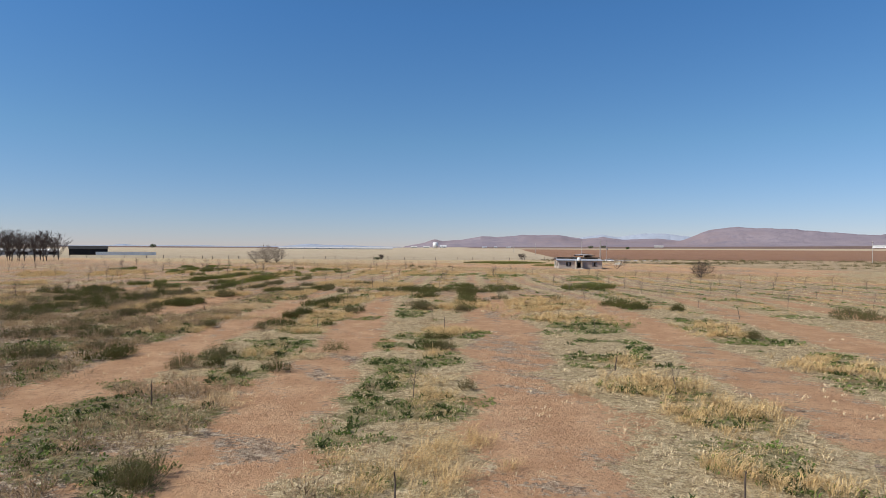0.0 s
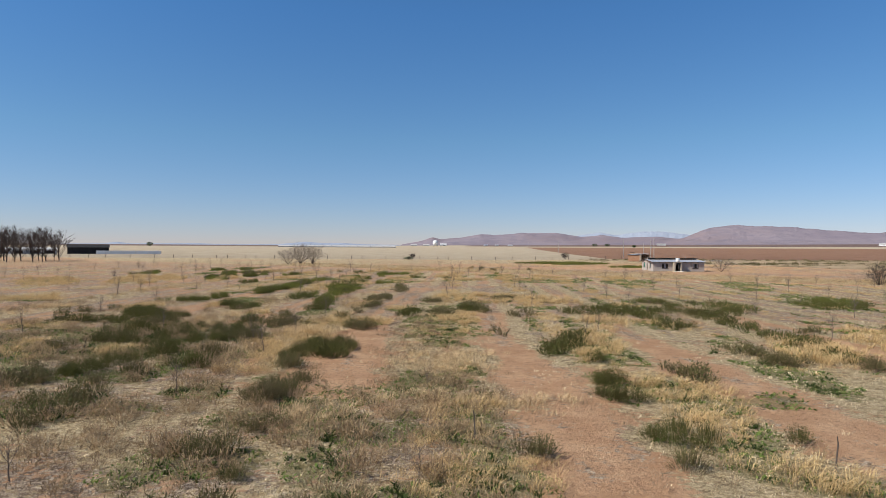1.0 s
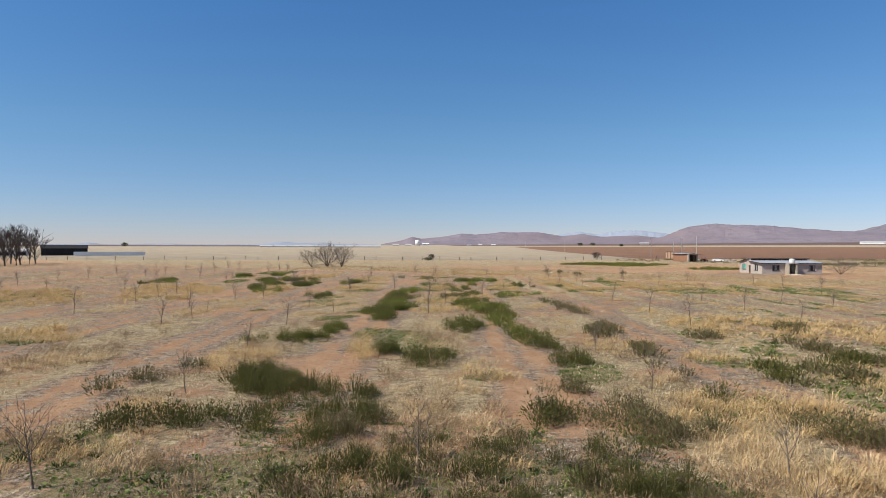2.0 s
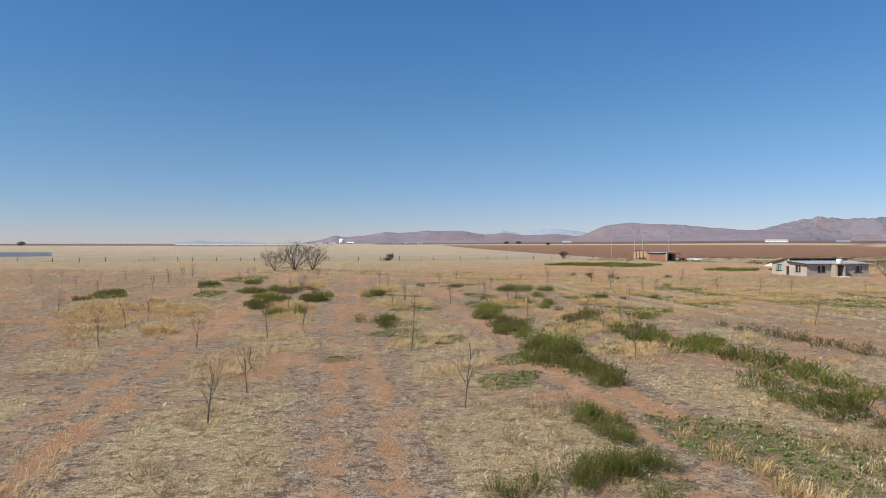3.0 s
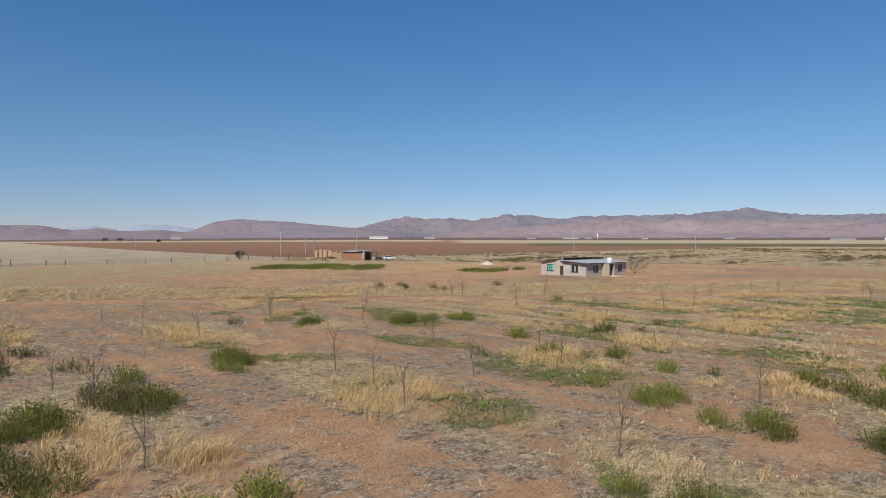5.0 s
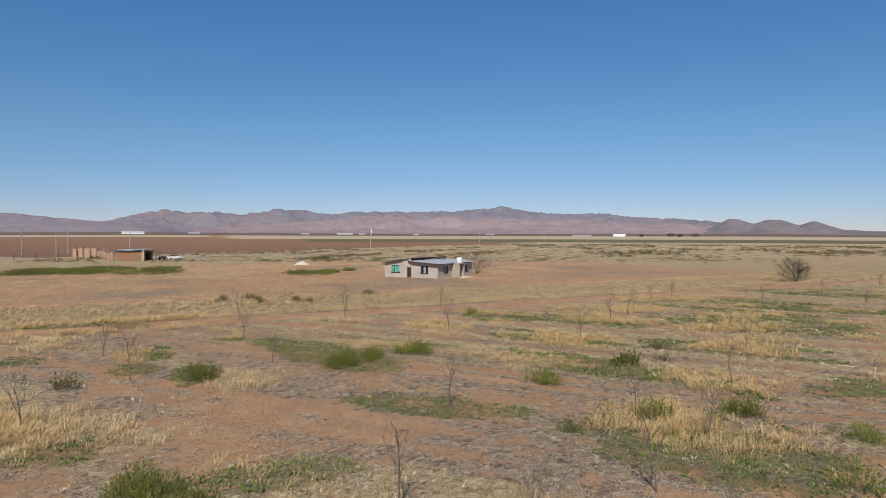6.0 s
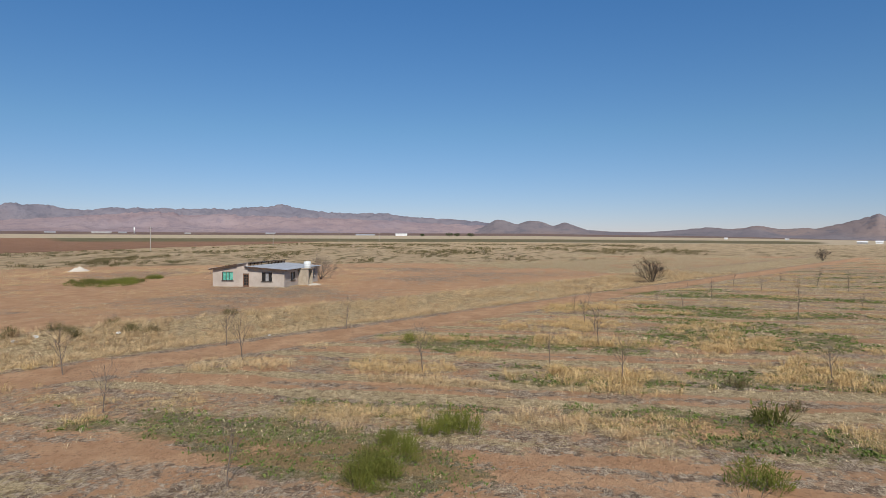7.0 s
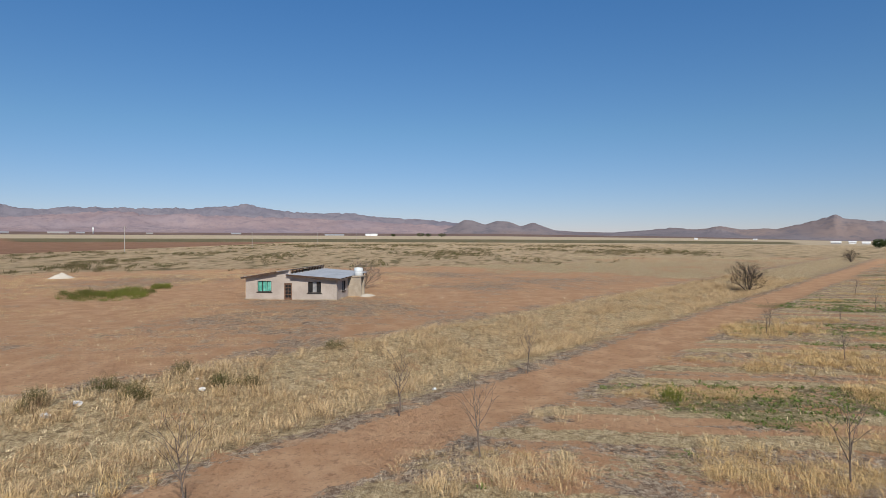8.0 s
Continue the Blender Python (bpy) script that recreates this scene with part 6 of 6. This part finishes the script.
def build_big_trees():
    for x, y, h, seed, label in ((-62.8, 259.5, 8.2, 3, "large leafless tree with many low limbs"), (-58.6, 257.8, 7.0, 5, "leafless tree leaning over dry grass"),
                                 (-67.6, 261.5, 5.6, 8, "small leafless tree in dry grass"), (62.9, 215.0, 4.6, 12, "leafless tree beside the grey house"),
                                 (-25.0, 377.5, 3.4, 15, "small bare tree at the wire fence"), (58.0, 383.0, 4.0, 19, "small bare tree at the wire fence")):
        rnd = random.Random(seed)
        wood, fine = grow_stems(rnd, h, 8 if h > 7.5 else 5, 2, 46, (0.012 if x > 40 else 0.016) if y < 300 else 0.035)
        t = thing("bare_tree", pose(0, 0, 0), label, "tree")
        part("trunk", wood, BARK_DARK, t)
        tagged(part("crown", fine, BARK if y < 300 else BARK_DARK, t), kind="stuff")
        t.matrix_basis = pose(x, y, float(ground_z(x, y)) - 0.05, 0, 0, seed * 40)
    kinds = [tree_kind("grove_tree", 60 + i, "tall bare nut tree in a planted grove", "tree", "bare grove", BARK_DARK, BARK_DARK, height=11.5, limbs=22, twig=2, spread=0.75, clear=0.12, reach=0.56, stout=0.014, least=0.035) for i in range(4)]
    rnd = random.Random(4)
    for i in range(11):
        for j in range(5):
            x, y = -161 - 7.0 * i - 2.5 * j + rnd.gauss(0, 0.8), 274 - 3.6 * i + 9.0 * j + rnd.gauss(0, 0.8)
            s = rnd.uniform(0.8, 1.08)
            t = copy_thing(kinds[(i + 2 * j) % 4], pose(x, y, float(ground_z(x, y)) - 0.1, 0, 0, rnd.uniform(0, 360)))
            t.scale = (s, s, s)
    for k in kinds:
        drop(k)


build_big_trees()


# ---- leafy bushes and dark trees ----
def leaf_cloud(rnd, n, centre, radii, size, hollow=0.45):
    """Loose leaf triangles in a ragged crown."""
    out = []
    g = np.random.RandomState(rnd.randrange(10 ** 6))
    d = g.normal(size=(n, 3))
    d /= np.linalg.norm(d, axis=1)[:, None]
    r = hollow + (1 - hollow) * g.rand(n) ** 0.5
    lump = 1 + 0.35 * np.array([noise.noise(Vector(v) * 2.3 + Vector((rnd.random() * 0.01, centre[0], 1))) for v in d.tolist()])
    p = np.array(centre) + d * (r * lump)[:, None] * np.array(radii)
    a, b = g.normal(size=(n, 3)), g.normal(size=(n, 3))
    a /= np.linalg.norm(a, axis=1)[:, None]
    b /= np.linalg.norm(b, axis=1)[:, None]
    s = size * g.uniform(0.6, 1.3, n)[:, None]
    return np.stack((p - a * s, p + a * s, p + b * s * 1.6), 1)


def leafy(name, x, y, w, h, mat, label, category, seed, leaves, size, trunk=0.12, group=""):
    rnd = random.Random(seed)
    t = thing(name, pose(x, y, float(ground_z(x, y)) - 0.05, 0, 0, 0), label, category, group)
    wood, fine = grow_stems(rnd, h * 0.95, 7, 2, 42, 0.016) if h < 5.5 else grow(rnd, height=h * 0.85, limbs=12, twig=1, spread=1.0, clear=0.05, reach=0.6)
    part("trunk", wood, BARK_DARK, t)
    tagged(part("crown", fine, BARK_DARK, t), kind="stuff")
    linked("crown", soup("crown", leaf_cloud(rnd, leaves, (0, 0, h * 0.56), (w / 2, w / 2, h * 0.46), size)), mat, t, "ragged leafy crown")
    return t


leafy("bush", 64.8, 155.6, 5.6, 5.0, LEAF_DRY, "large olive-brown bush beside the dirt road", "bush", 4, 1500, 0.06)
leafy("bush", 187.0, 66.0, 6.0, 4.8, LEAF_DRY, "olive-brown bush farther along the road", "bush", 6, 700, 0.06)
leafy("bush", -27.0, 371.0, 4.6, 1.7, TREE_GREEN, "low dark green bush at the fence", "bush", 9, 1200, 0.08)
for k, (az, d, w, h) in enumerate(((85.0, 1700, 22, 11), (85.7, 1720, 16, 9), (86.9, 1700, 20, 10), (82.6, 1750, 12, 7), (16.9, 1900, 16, 9), (18.0, 1950, 18, 9), (-23.5, 1500, 14, 9), (118.9, 560, 9, 7), (20.6, 1600, 10, 6))):
    leafy("tree", *bearing(az, d), w, h, TREE_GREEN, "dark green round tree on the plain", "tree", 20 + k, 700, 0.6, group="far trees")


# ---- weeds ----
def weed_shape(seed, stems, leaves, radius, height, leaf, width=0.007, broad=0.17):
    """Loose triangles of one broom-like weed: many thin upright stems set with narrow leaves."""
    g = np.random.RandomState(seed)
    a = g.rand(stems) * 2 * math.pi
    out = np.sqrt(g.rand(stems)) * (1 + 0.25 * np.sin(3 * a + seed))
    foot = np.stack((np.cos(a) * out * radius * 0.55, np.sin(a) * out * radius * 0.55, np.zeros(stems)), 1)
    top = np.stack((np.cos(a) * out * radius, np.sin(a) * out * radius, height * (1 - 0.55 * np.minimum(out, 1.2) ** 2) * g.uniform(0.78, 1.06, stems)), 1)
    top[:, :2] += g.normal(size=(stems, 2)) * 0.07
    c = g.rand(stems) * math.pi
    side = np.stack((np.cos(c), np.sin(c), np.zeros(stems)), 1) * width
    low = foot * 0.75 + top * 0.25
    tris = [np.stack((low - side, low + side, top), 1)]
    f = g.uniform(0.15, 1.0, (stems, leaves)) ** 0.8
    at = foot[:, None] + (top - foot)[:, None] * f[..., None]
    w = g.normal(size=(stems, leaves, 3)) * 0.75 + np.stack((np.cos(a) * out, np.sin(a) * out, np.full(stems, 1.2)), 1)[:, None]
    w /= np.linalg.norm(w, axis=2)[..., None]
    s = np.cross(w, g.normal(size=(stems, leaves, 3)))
    s /= np.linalg.norm(s, axis=2)[..., None]
    n = leaf * g.uniform(0.6, 1.3, (stems, leaves, 1))
    tris.append(np.stack((at - s * n * broad, at + s * n * broad, at + w * n), 2).reshape(-1, 3, 3))
    return tris


def corridor(x, y):
    """Distance from the middle line of the plan, along which the growth is densest."""
    line = [(0, 15), (-24, 60), (-45, 95), (-58, 135), (-52, 165), (-28, 190), (10, 200), (50, 175)]
    best = np.full(np.shape(x), 1e9)
    for (ax, ay), (bx, by) in zip(line, line[1:]):
        t = np.clip(((x - ax) * (bx - ax) + (y - ay) * (by - ay)) / ((bx - ax) ** 2 + (by - ay) ** 2), 0, 1)
        best = np.minimum(best, np.hypot(x - ax - t * (bx - ax), y - ay - t * (by - ay)))
    return best


def build_weeds():
    rnd = random.Random(21)
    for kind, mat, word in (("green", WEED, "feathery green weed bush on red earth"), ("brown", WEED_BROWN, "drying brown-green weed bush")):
        def joined(seed, *how):
            return np.concatenate([t.reshape(-1, 3, 3) for t in weed_shape(seed, *how)])
        shapes = [weed_shape(s, 110, 4, 0.66, 0.92, 0.075) for s in (1, 2, 3, 4)]
        full = [np.concatenate([t.reshape(-1, 3, 3) for t in sh]) for sh in shapes]
        middle = [joined(s, 50, 3, 0.70, 0.92, 0.13, 0.009) for s in (5, 6, 7)]
        light = [joined(s, 22, 2, 0.70, 0.90, 0.21, 0.016) for s in (5, 6, 7)]
        singles, thick = [], []
        for px, py, a, b, turn in PATCHES.get(kind, ()):
            n = max(2, round(math.pi * a * b / (0.40 if a * b < 7 else 0.85)))
            small = a * b < 2.2
            for _ in range(min(n, 190)):
                r, w = math.sqrt(rnd.random()) * 0.96, rnd.random() * 2 * math.pi
                u, v = a * r * math.cos(w), b * r * math.sin(w)
                x, y = px + u * math.cos(turn) - v * math.sin(turn), py + u * math.sin(turn) + v * math.cos(turn)
                size = rnd.uniform(0.66, 1.2) * (1.15 - 0.35 * r)
                if not small and float(field(np.float64(x), np.float64(y), 2.6, 63)) < 0.33:
                    continue
                (singles if small and len(singles) < 140 else thick).append((x, y, size, rnd.random() * 360))
        meshes = [(soup("broom", t[0]), soup("leaves", t[1])) for t in shapes]
        kinds = []
        for stems, leaves in meshes:
            w = thing("weed_bush", pose(0, 0, 0), word, "weed bush", kind + " weeds")
            linked("broom", stems, mat, w)
            linked("foliage", leaves, mat, w)
            kinds.append(w)
        for i, (x, y, size, spin) in enumerate(singles):
            t = copy_thing(kinds[i % 4], pose(x, y, float(ground_z(x, y)) - 0.02, 0, 0, spin))
            t.scale = (size, size, size)
        for k in kinds:
            drop(k)
        tris = []
        if thick:
            arr = np.array(thick)
            zs, far = ground_z(arr[:, 0], arr[:, 1]), corridor(arr[:, 0], arr[:, 1])
            for i, (x, y, size, spin) in enumerate(thick):
                t = light[i % 3] if far[i] > 15 else middle[i % 3] if far[i] > 4 else full[i % 4]
                c, s = math.cos(radians(spin)) * size, math.sin(radians(spin)) * size
                q = np.empty_like(t)
                q[..., 0], q[..., 1], q[..., 2] = x + t[..., 0] * c - t[..., 1] * s, y + t[..., 0] * s + t[..., 1] * c, zs[i] - 0.02 + t[..., 2] * size
                tris.append(q)
            ob = linked(kind + "_weed_thicket", soup("weed_thicket", np.concatenate(tris)), mat)
            tagged(ob, "thickets of " + word.replace(" bush", ""), "weeds", kind="stuff")


build_weeds()


# ---- grass ----
def tufts(name, label, category, mat, x, y, g, count, height, spread, width, lean):
    """Clumps of narrow bent blades at the places x, y."""
    n = len(x)
    far = corridor(x, y)
    z = ground_z(x, y)
    a = g.rand(n, count) * 2 * math.pi
    f = np.sqrt(g.rand(n, count))
    tall = (0.55 + 0.75 * field(x, y, 3.0, 93, 2))[:, None] * g.uniform(0.45, 1.1, (n, 1))
    h = height * tall * (1.25 - 0.5 * f * f) * g.uniform(0.6, 1.1, (n, count))
    bx, by = x[:, None] + f * spread * np.cos(a), y[:, None] + f * spread * np.sin(a)
    out = lean * h * g.uniform(0.15, 1.2, (n, count))
    b = a + g.normal(size=(n, count)) * 0.8
    ox, oy = out * np.cos(b) + 0.2 * lean * h, out * np.sin(b)
    foot, z = z[:, None] - 0.02, z[:, None]
    base = np.stack((bx, by, np.broadcast_to(foot, bx.shape)), -1)
    middle = np.stack((bx + 0.38 * ox, by + 0.38 * oy, z + 0.66 * h), -1)
    tip = np.stack((bx + ox, by + oy, z + h * g.uniform(0.65, 1.05, (n, count))), -1)
    c = b + math.pi / 2 + g.normal(size=(n, count)) * 0.5
    w = width * (1 + np.minimum(far, 90) / 22.0)[:, None] * g.uniform(0.6, 1.4, (n, count))
    side = np.stack((np.cos(c) * w, np.sin(c) * w, np.zeros_like(w)), -1)
    ob = linked(name, soup(name, np.stack((base, middle + side, tip, middle - side), 2), 4), mat)
    return tagged(ob, label, category, kind="stuff")


def sow(g, n, weight, x0=-125, x1=95, y0=8, y1=262):
    """Places drawn by a weight function, thinning out away from the middle line."""
    x, y = g.uniform(x0, x1, n), g.uniform(y0, y1, n)
    far = corridor(x, y)
    keep = g.rand(n) < np.clip(weight(x, y), 0, 1) / (1 + (far / 34.0) ** 2)
    return x[keep], y[keep]


def not_road(x, y):
    return smooth(np.abs(along(x, y) - 0.7), 1.7, 2.6)


def clumpy(x, y):
    """Tussocks with gaps between them."""
    return 0.10 + 0.80 * smooth(field(x, y, 1.2, 92, 2), 0.42, 0.58)


def build_grass():
    g = np.random.RandomState(3)

    def strip_straw(x, y):
        m = masks(x, y)
        return smooth(m["straw"], 0.42, 0.72) * not_road(x, y) * (1 - 0.7 * patches("green", x, y))
    tufts("dry_grass", "fine bleached dry grass over the orchard strips", "grass", STRAW, *sow(g, 230000, lambda x, y: strip_straw(x, y) * (0.25 + 0.75 * smooth(field(x, y, 1.3, 57), 0.4, 0.6))), g, 6, 0.17, 0.15, 0.0085, 1.5)

    def strip_tan(x, y):
        return np.clip(1 - np.abs(row_offset(x, y)) / 2.6, 0, 1) * smooth(field(x, y, 2.6, 58), 0.50, 0.60) * (1 - wilderness(x, y)) * (1 - smooth(along(x, y), -4, -2)) * (1 - 0.7 * patches("green", x, y))
    def strip_gold(x, y):
        step = (y - 88.3) / 11.2
        reach = np.abs(step - np.round(step)) * 11.2 + 2.2 * (field(x, y, 6.0, 60) - 0.5)
        row = (1 - smooth(np.abs(row_offset(x, y)), 0.9, 1.5)) * (1 - smooth(reach, 2.6, 3.4))
        return row * np.maximum(smooth(x - 0.25 * (y - 150), -22, -4), smooth(y, 135, 150) * smooth(x, -34, -24)) * smooth(field(x, y, 9.0, 59), 0.30, 0.40) * (1 - smooth(along(x, y), -4, -2)) * smooth(y, 70, 110)
    tufts("golden_rows", "golden grass in rows round the saplings", "grass", GOLD, *sow(g, 420000, strip_gold), g, 20, 0.34, 0.24, 0.0052, 1.7)
    tufts("tan_grass", "knee-high tan grass round the saplings", "grass", GOLD, *sow(g, 190000, strip_tan), g, 19, 0.30, 0.22, 0.0052, 1.7)

    def dead(x, y):
        west = 1 - smooth(lane(x, y) + 0.18 * (y - 60), -24, -11)
        return west * (1 - smooth(y, 95, 125)) * np.clip(1.25 - np.abs(row_offset(x, y)) / 3.6, 0, 1) * smooth(field(x, y, 3.6, 66), 0.34, 0.56)
    tufts("dead_weeds", "brown dead weeds over the old strips", "weeds", DEAD, *sow(g, 260000, dead), g, 13, 0.34, 0.26, 0.0065, 1.3)
    tufts("straw_grass", "tall pale straw grass in tufts", "grass", DITCH, *sow(g, 700000, lambda x, y: patches("straw", x, y) * clumpy(x, y) * not_road(x, y)), g, 21, 0.50, 0.20, 0.0055, 1.4)
    tufts("golden_grass", "tall golden grass in dense stands", "grass", GOLD, *sow(g, 620000, lambda x, y: patches("gold", x, y) * clumpy(x, y) * not_road(x, y)), g, 24, 0.60, 0.22, 0.0055, 1.35)

    def ditch(x, y):
        s = along(x, y)
        return smooth(s, 3.4, 6.0) * (1 - smooth(s, 15.5, 18.5)) * (0.25 + 0.75 * smooth(field(x, y, 3.0, 91), 0.35, 0.6))
    tufts("ditch_grass", "tall dry grass along the ditch by the road", "grass", DITCH, *sow(g, 520000, lambda x, y: ditch(x, y) * 0.6), g, 20, 0.62, 0.20, 0.0055, 1.3)
    tufts("ditch_grass_brown", "coarse brown grass along the ditch", "grass", MOUND, *sow(g, 330000, lambda x, y: ditch(x, y) * 0.35), g, 18, 0.60, 0.20, 0.0055, 1.3)
    tufts("stray_tufts", "stray dry tufts on the tracks", "grass", STRAW, *sow(g, 90000, lambda x, y: 0.5 * smooth(field(x, y, 2.0, 44), 0.50, 0.66) * not_road(x, y) * (1 - 0.75 * smooth(along(x, y), 16, 20)) * (1 - smooth(along(x, y), 60, 90))), g, 7, 0.20, 0.12, 0.0080, 1.1)
    tufts("low_herbs", "low green herbs between the dry grass", "herbs", HERB, *sow(g, 460000, lambda x, y: smooth(masks(x, y)["herb"], 0.32, 0.65) * not_road(x, y)), g, 5, 0.13, 0.16, 0.026, 1.3)

    def stalks(x, y):
        m = masks(x, y)
        return np.clip(m["litter"] - 0.25, 0, 1) * (1 - 0.6 * np.clip(m["straw"], 0, 1)) * not_road(x, y) * (1 - smooth(along(x, y), 20, 60))
    tufts("stalk_litter", "grey dead stalks lying on the earth", "litter", STALK, *sow(g, 340000, stalks), g, 4, 0.055, 0.28, 0.0085, 6.5)

    def northern(x, y):
        s = along(x, y)
        return smooth(s, 19, 26) * (1 - smooth(np.hypot(x - 45, y - 225), 50, 85)) * smooth(field(x, y, 7.0, 55), 0.36, 0.58)
    x, y = g.uniform(-200, 110, 70000), g.uniform(205, 372, 70000)
    keep = g.rand(70000) < northern(x, y) * 0.9
    tufts("field_grass", "tan dry grass over the field by the fence", "grass", DITCH, x[keep], y[keep], g, 9, 0.24, 0.7, 0.0070, 1.6)


build_grass()


def mounds(name, label, category, mat, shapes, x, y, g, low, high):
    """Small rounded plants set down one by one, joined."""
    z = ground_z(x, y)
    tris = []
    for i in range(len(x)):
        s, a = g.uniform(low, high), g.rand() * 2 * math.pi
        t = shapes[i % len(shapes)]
        c, q = math.cos(a) * s, np.empty_like(t)
        k = math.sin(a) * s
        q[..., 0], q[..., 1], q[..., 2] = x[i] + t[..., 0] * c - t[..., 1] * k, y[i] + t[..., 0] * k + t[..., 1] * c, z[i] - 0.02 + t[..., 2] * s
        tris.append(q)
    return tagged(linked(name, soup(name, np.concatenate(tris)), mat), label, category, kind="stuff")


def build_low_growth():
    g = np.random.RandomState(17)

    def joined(seed, *how):
        return np.concatenate([t.reshape(-1, 3, 3) for t in weed_shape(seed, *how)])
    fluffy = [joined(s, 34, 3, 0.62, 0.55, 0.17, 0.008, 0.09) for s in (31, 32, 33, 34)]

    def dry(x, y):
        strip = orchard_strip(x, y)
        west = 1 - smooth(lane(x, y), -44, -33)
        return np.maximum(wilderness(x, y) * smooth(field(x, y, 4.0, 71), 0.36, 0.46), strip * (0.06 + 0.5 * west) * smooth(field(x, y, 3.0, 72), 0.46, 0.58))
    mounds("brown_mounds", "fluffy brown mounds of dead tumbleweed", "weeds", MOUND, fluffy, *sow(g, 9500, dry, -70, 20, 12, 125), g, 0.6, 1.3)
    leafy_low = [joined(s, 9, 3, 0.26, 0.15, 0.14, 0.02) for s in (41, 42, 43)]

    def leaves(x, y):
        near = np.maximum(wilderness(x, y) * 0.8, orchard_strip(x, y) * smooth(lane(x, y), -34, -18))
        return near * smooth(masks(x, y)["herb"], 0.45, 0.75) * smooth(field(x, y, 1.2, 74), 0.45, 0.6)
    mounds("leafy_herbs", "low dark green broad-leaved herbs", "herbs", BROADLEAF, leafy_low, *sow(g, 34000, leaves, -70, 30, 12, 130), g, 0.6, 1.5)


def orchard_strip(x, y):
    return (1 - smooth(np.abs(row_offset(x, y)), 1.8, 3.4)) * (1 - smooth(along(x, y), -5, -3))


build_low_growth()


# ---- scrub on the field behind the house ----
def build_scrub():
    g = np.random.RandomState(9)
    n = 11000
    x, y = g.uniform(60, 560, n), g.uniform(60, 375, n)
    m = masks(x, y)["field_scrub"]
    keep = g.rand(n) < m * smooth(field(x * 0.45, y * 1.6, 22.0, 61), 0.48, 0.62)
    x, y = x[keep], y[keep]
    light = [np.concatenate([t.reshape(-1, 3, 3) for t in weed_shape(s, 15, 1, 1.0, 0.7, 0.40, 0.05)]) for s in (5, 6, 7)]
    tris = []
    z = ground_z(x, y)
    for i in range(len(x)):
        q = light[i % 3] * g.uniform(0.7, 1.5)
        tris.append(q + np.array((x[i], y[i], z[i] - 0.02)))
    tagged(linked("field_scrub", soup("field_scrub", np.concatenate(tris)), WEED_BROWN), "low dark scrub over the fallow field", "scrub", kind="stuff")


build_scrub()


def build_litter():
    """Scraps of plastic in the ditch grass."""
    rnd = random.Random(14)
    for k, (x, y, s) in enumerate(((-8.4, 218.0, 0.22), (-6.7, 217.7, 0.20), (-4.4, 216.2, 0.15), (-3.1, 213.4, 0.17), (-1.6, 214.3, 0.10), (-1.6, 201.7, 0.13))):
        bm = bmesh.new()
        bmesh.ops.create_icosphere(bm, subdivisions=2, radius=s)
        for v in bm.verts:
            v.co *= 1 + 0.7 * noise.noise(v.co * 5.0 + Vector((k * 3, 0, 0)))
            v.co.z *= 0.6
        b = part("plastic_bag", bm, BAG)
        b.matrix_basis = pose(x, y, float(ground_z(x, y)) + 0.38 * s, 0, 0, k * 50)
        tagged(b, "crumpled pale plastic bag caught in dry grass", "plastic bag", "scattered litter")


build_litter()
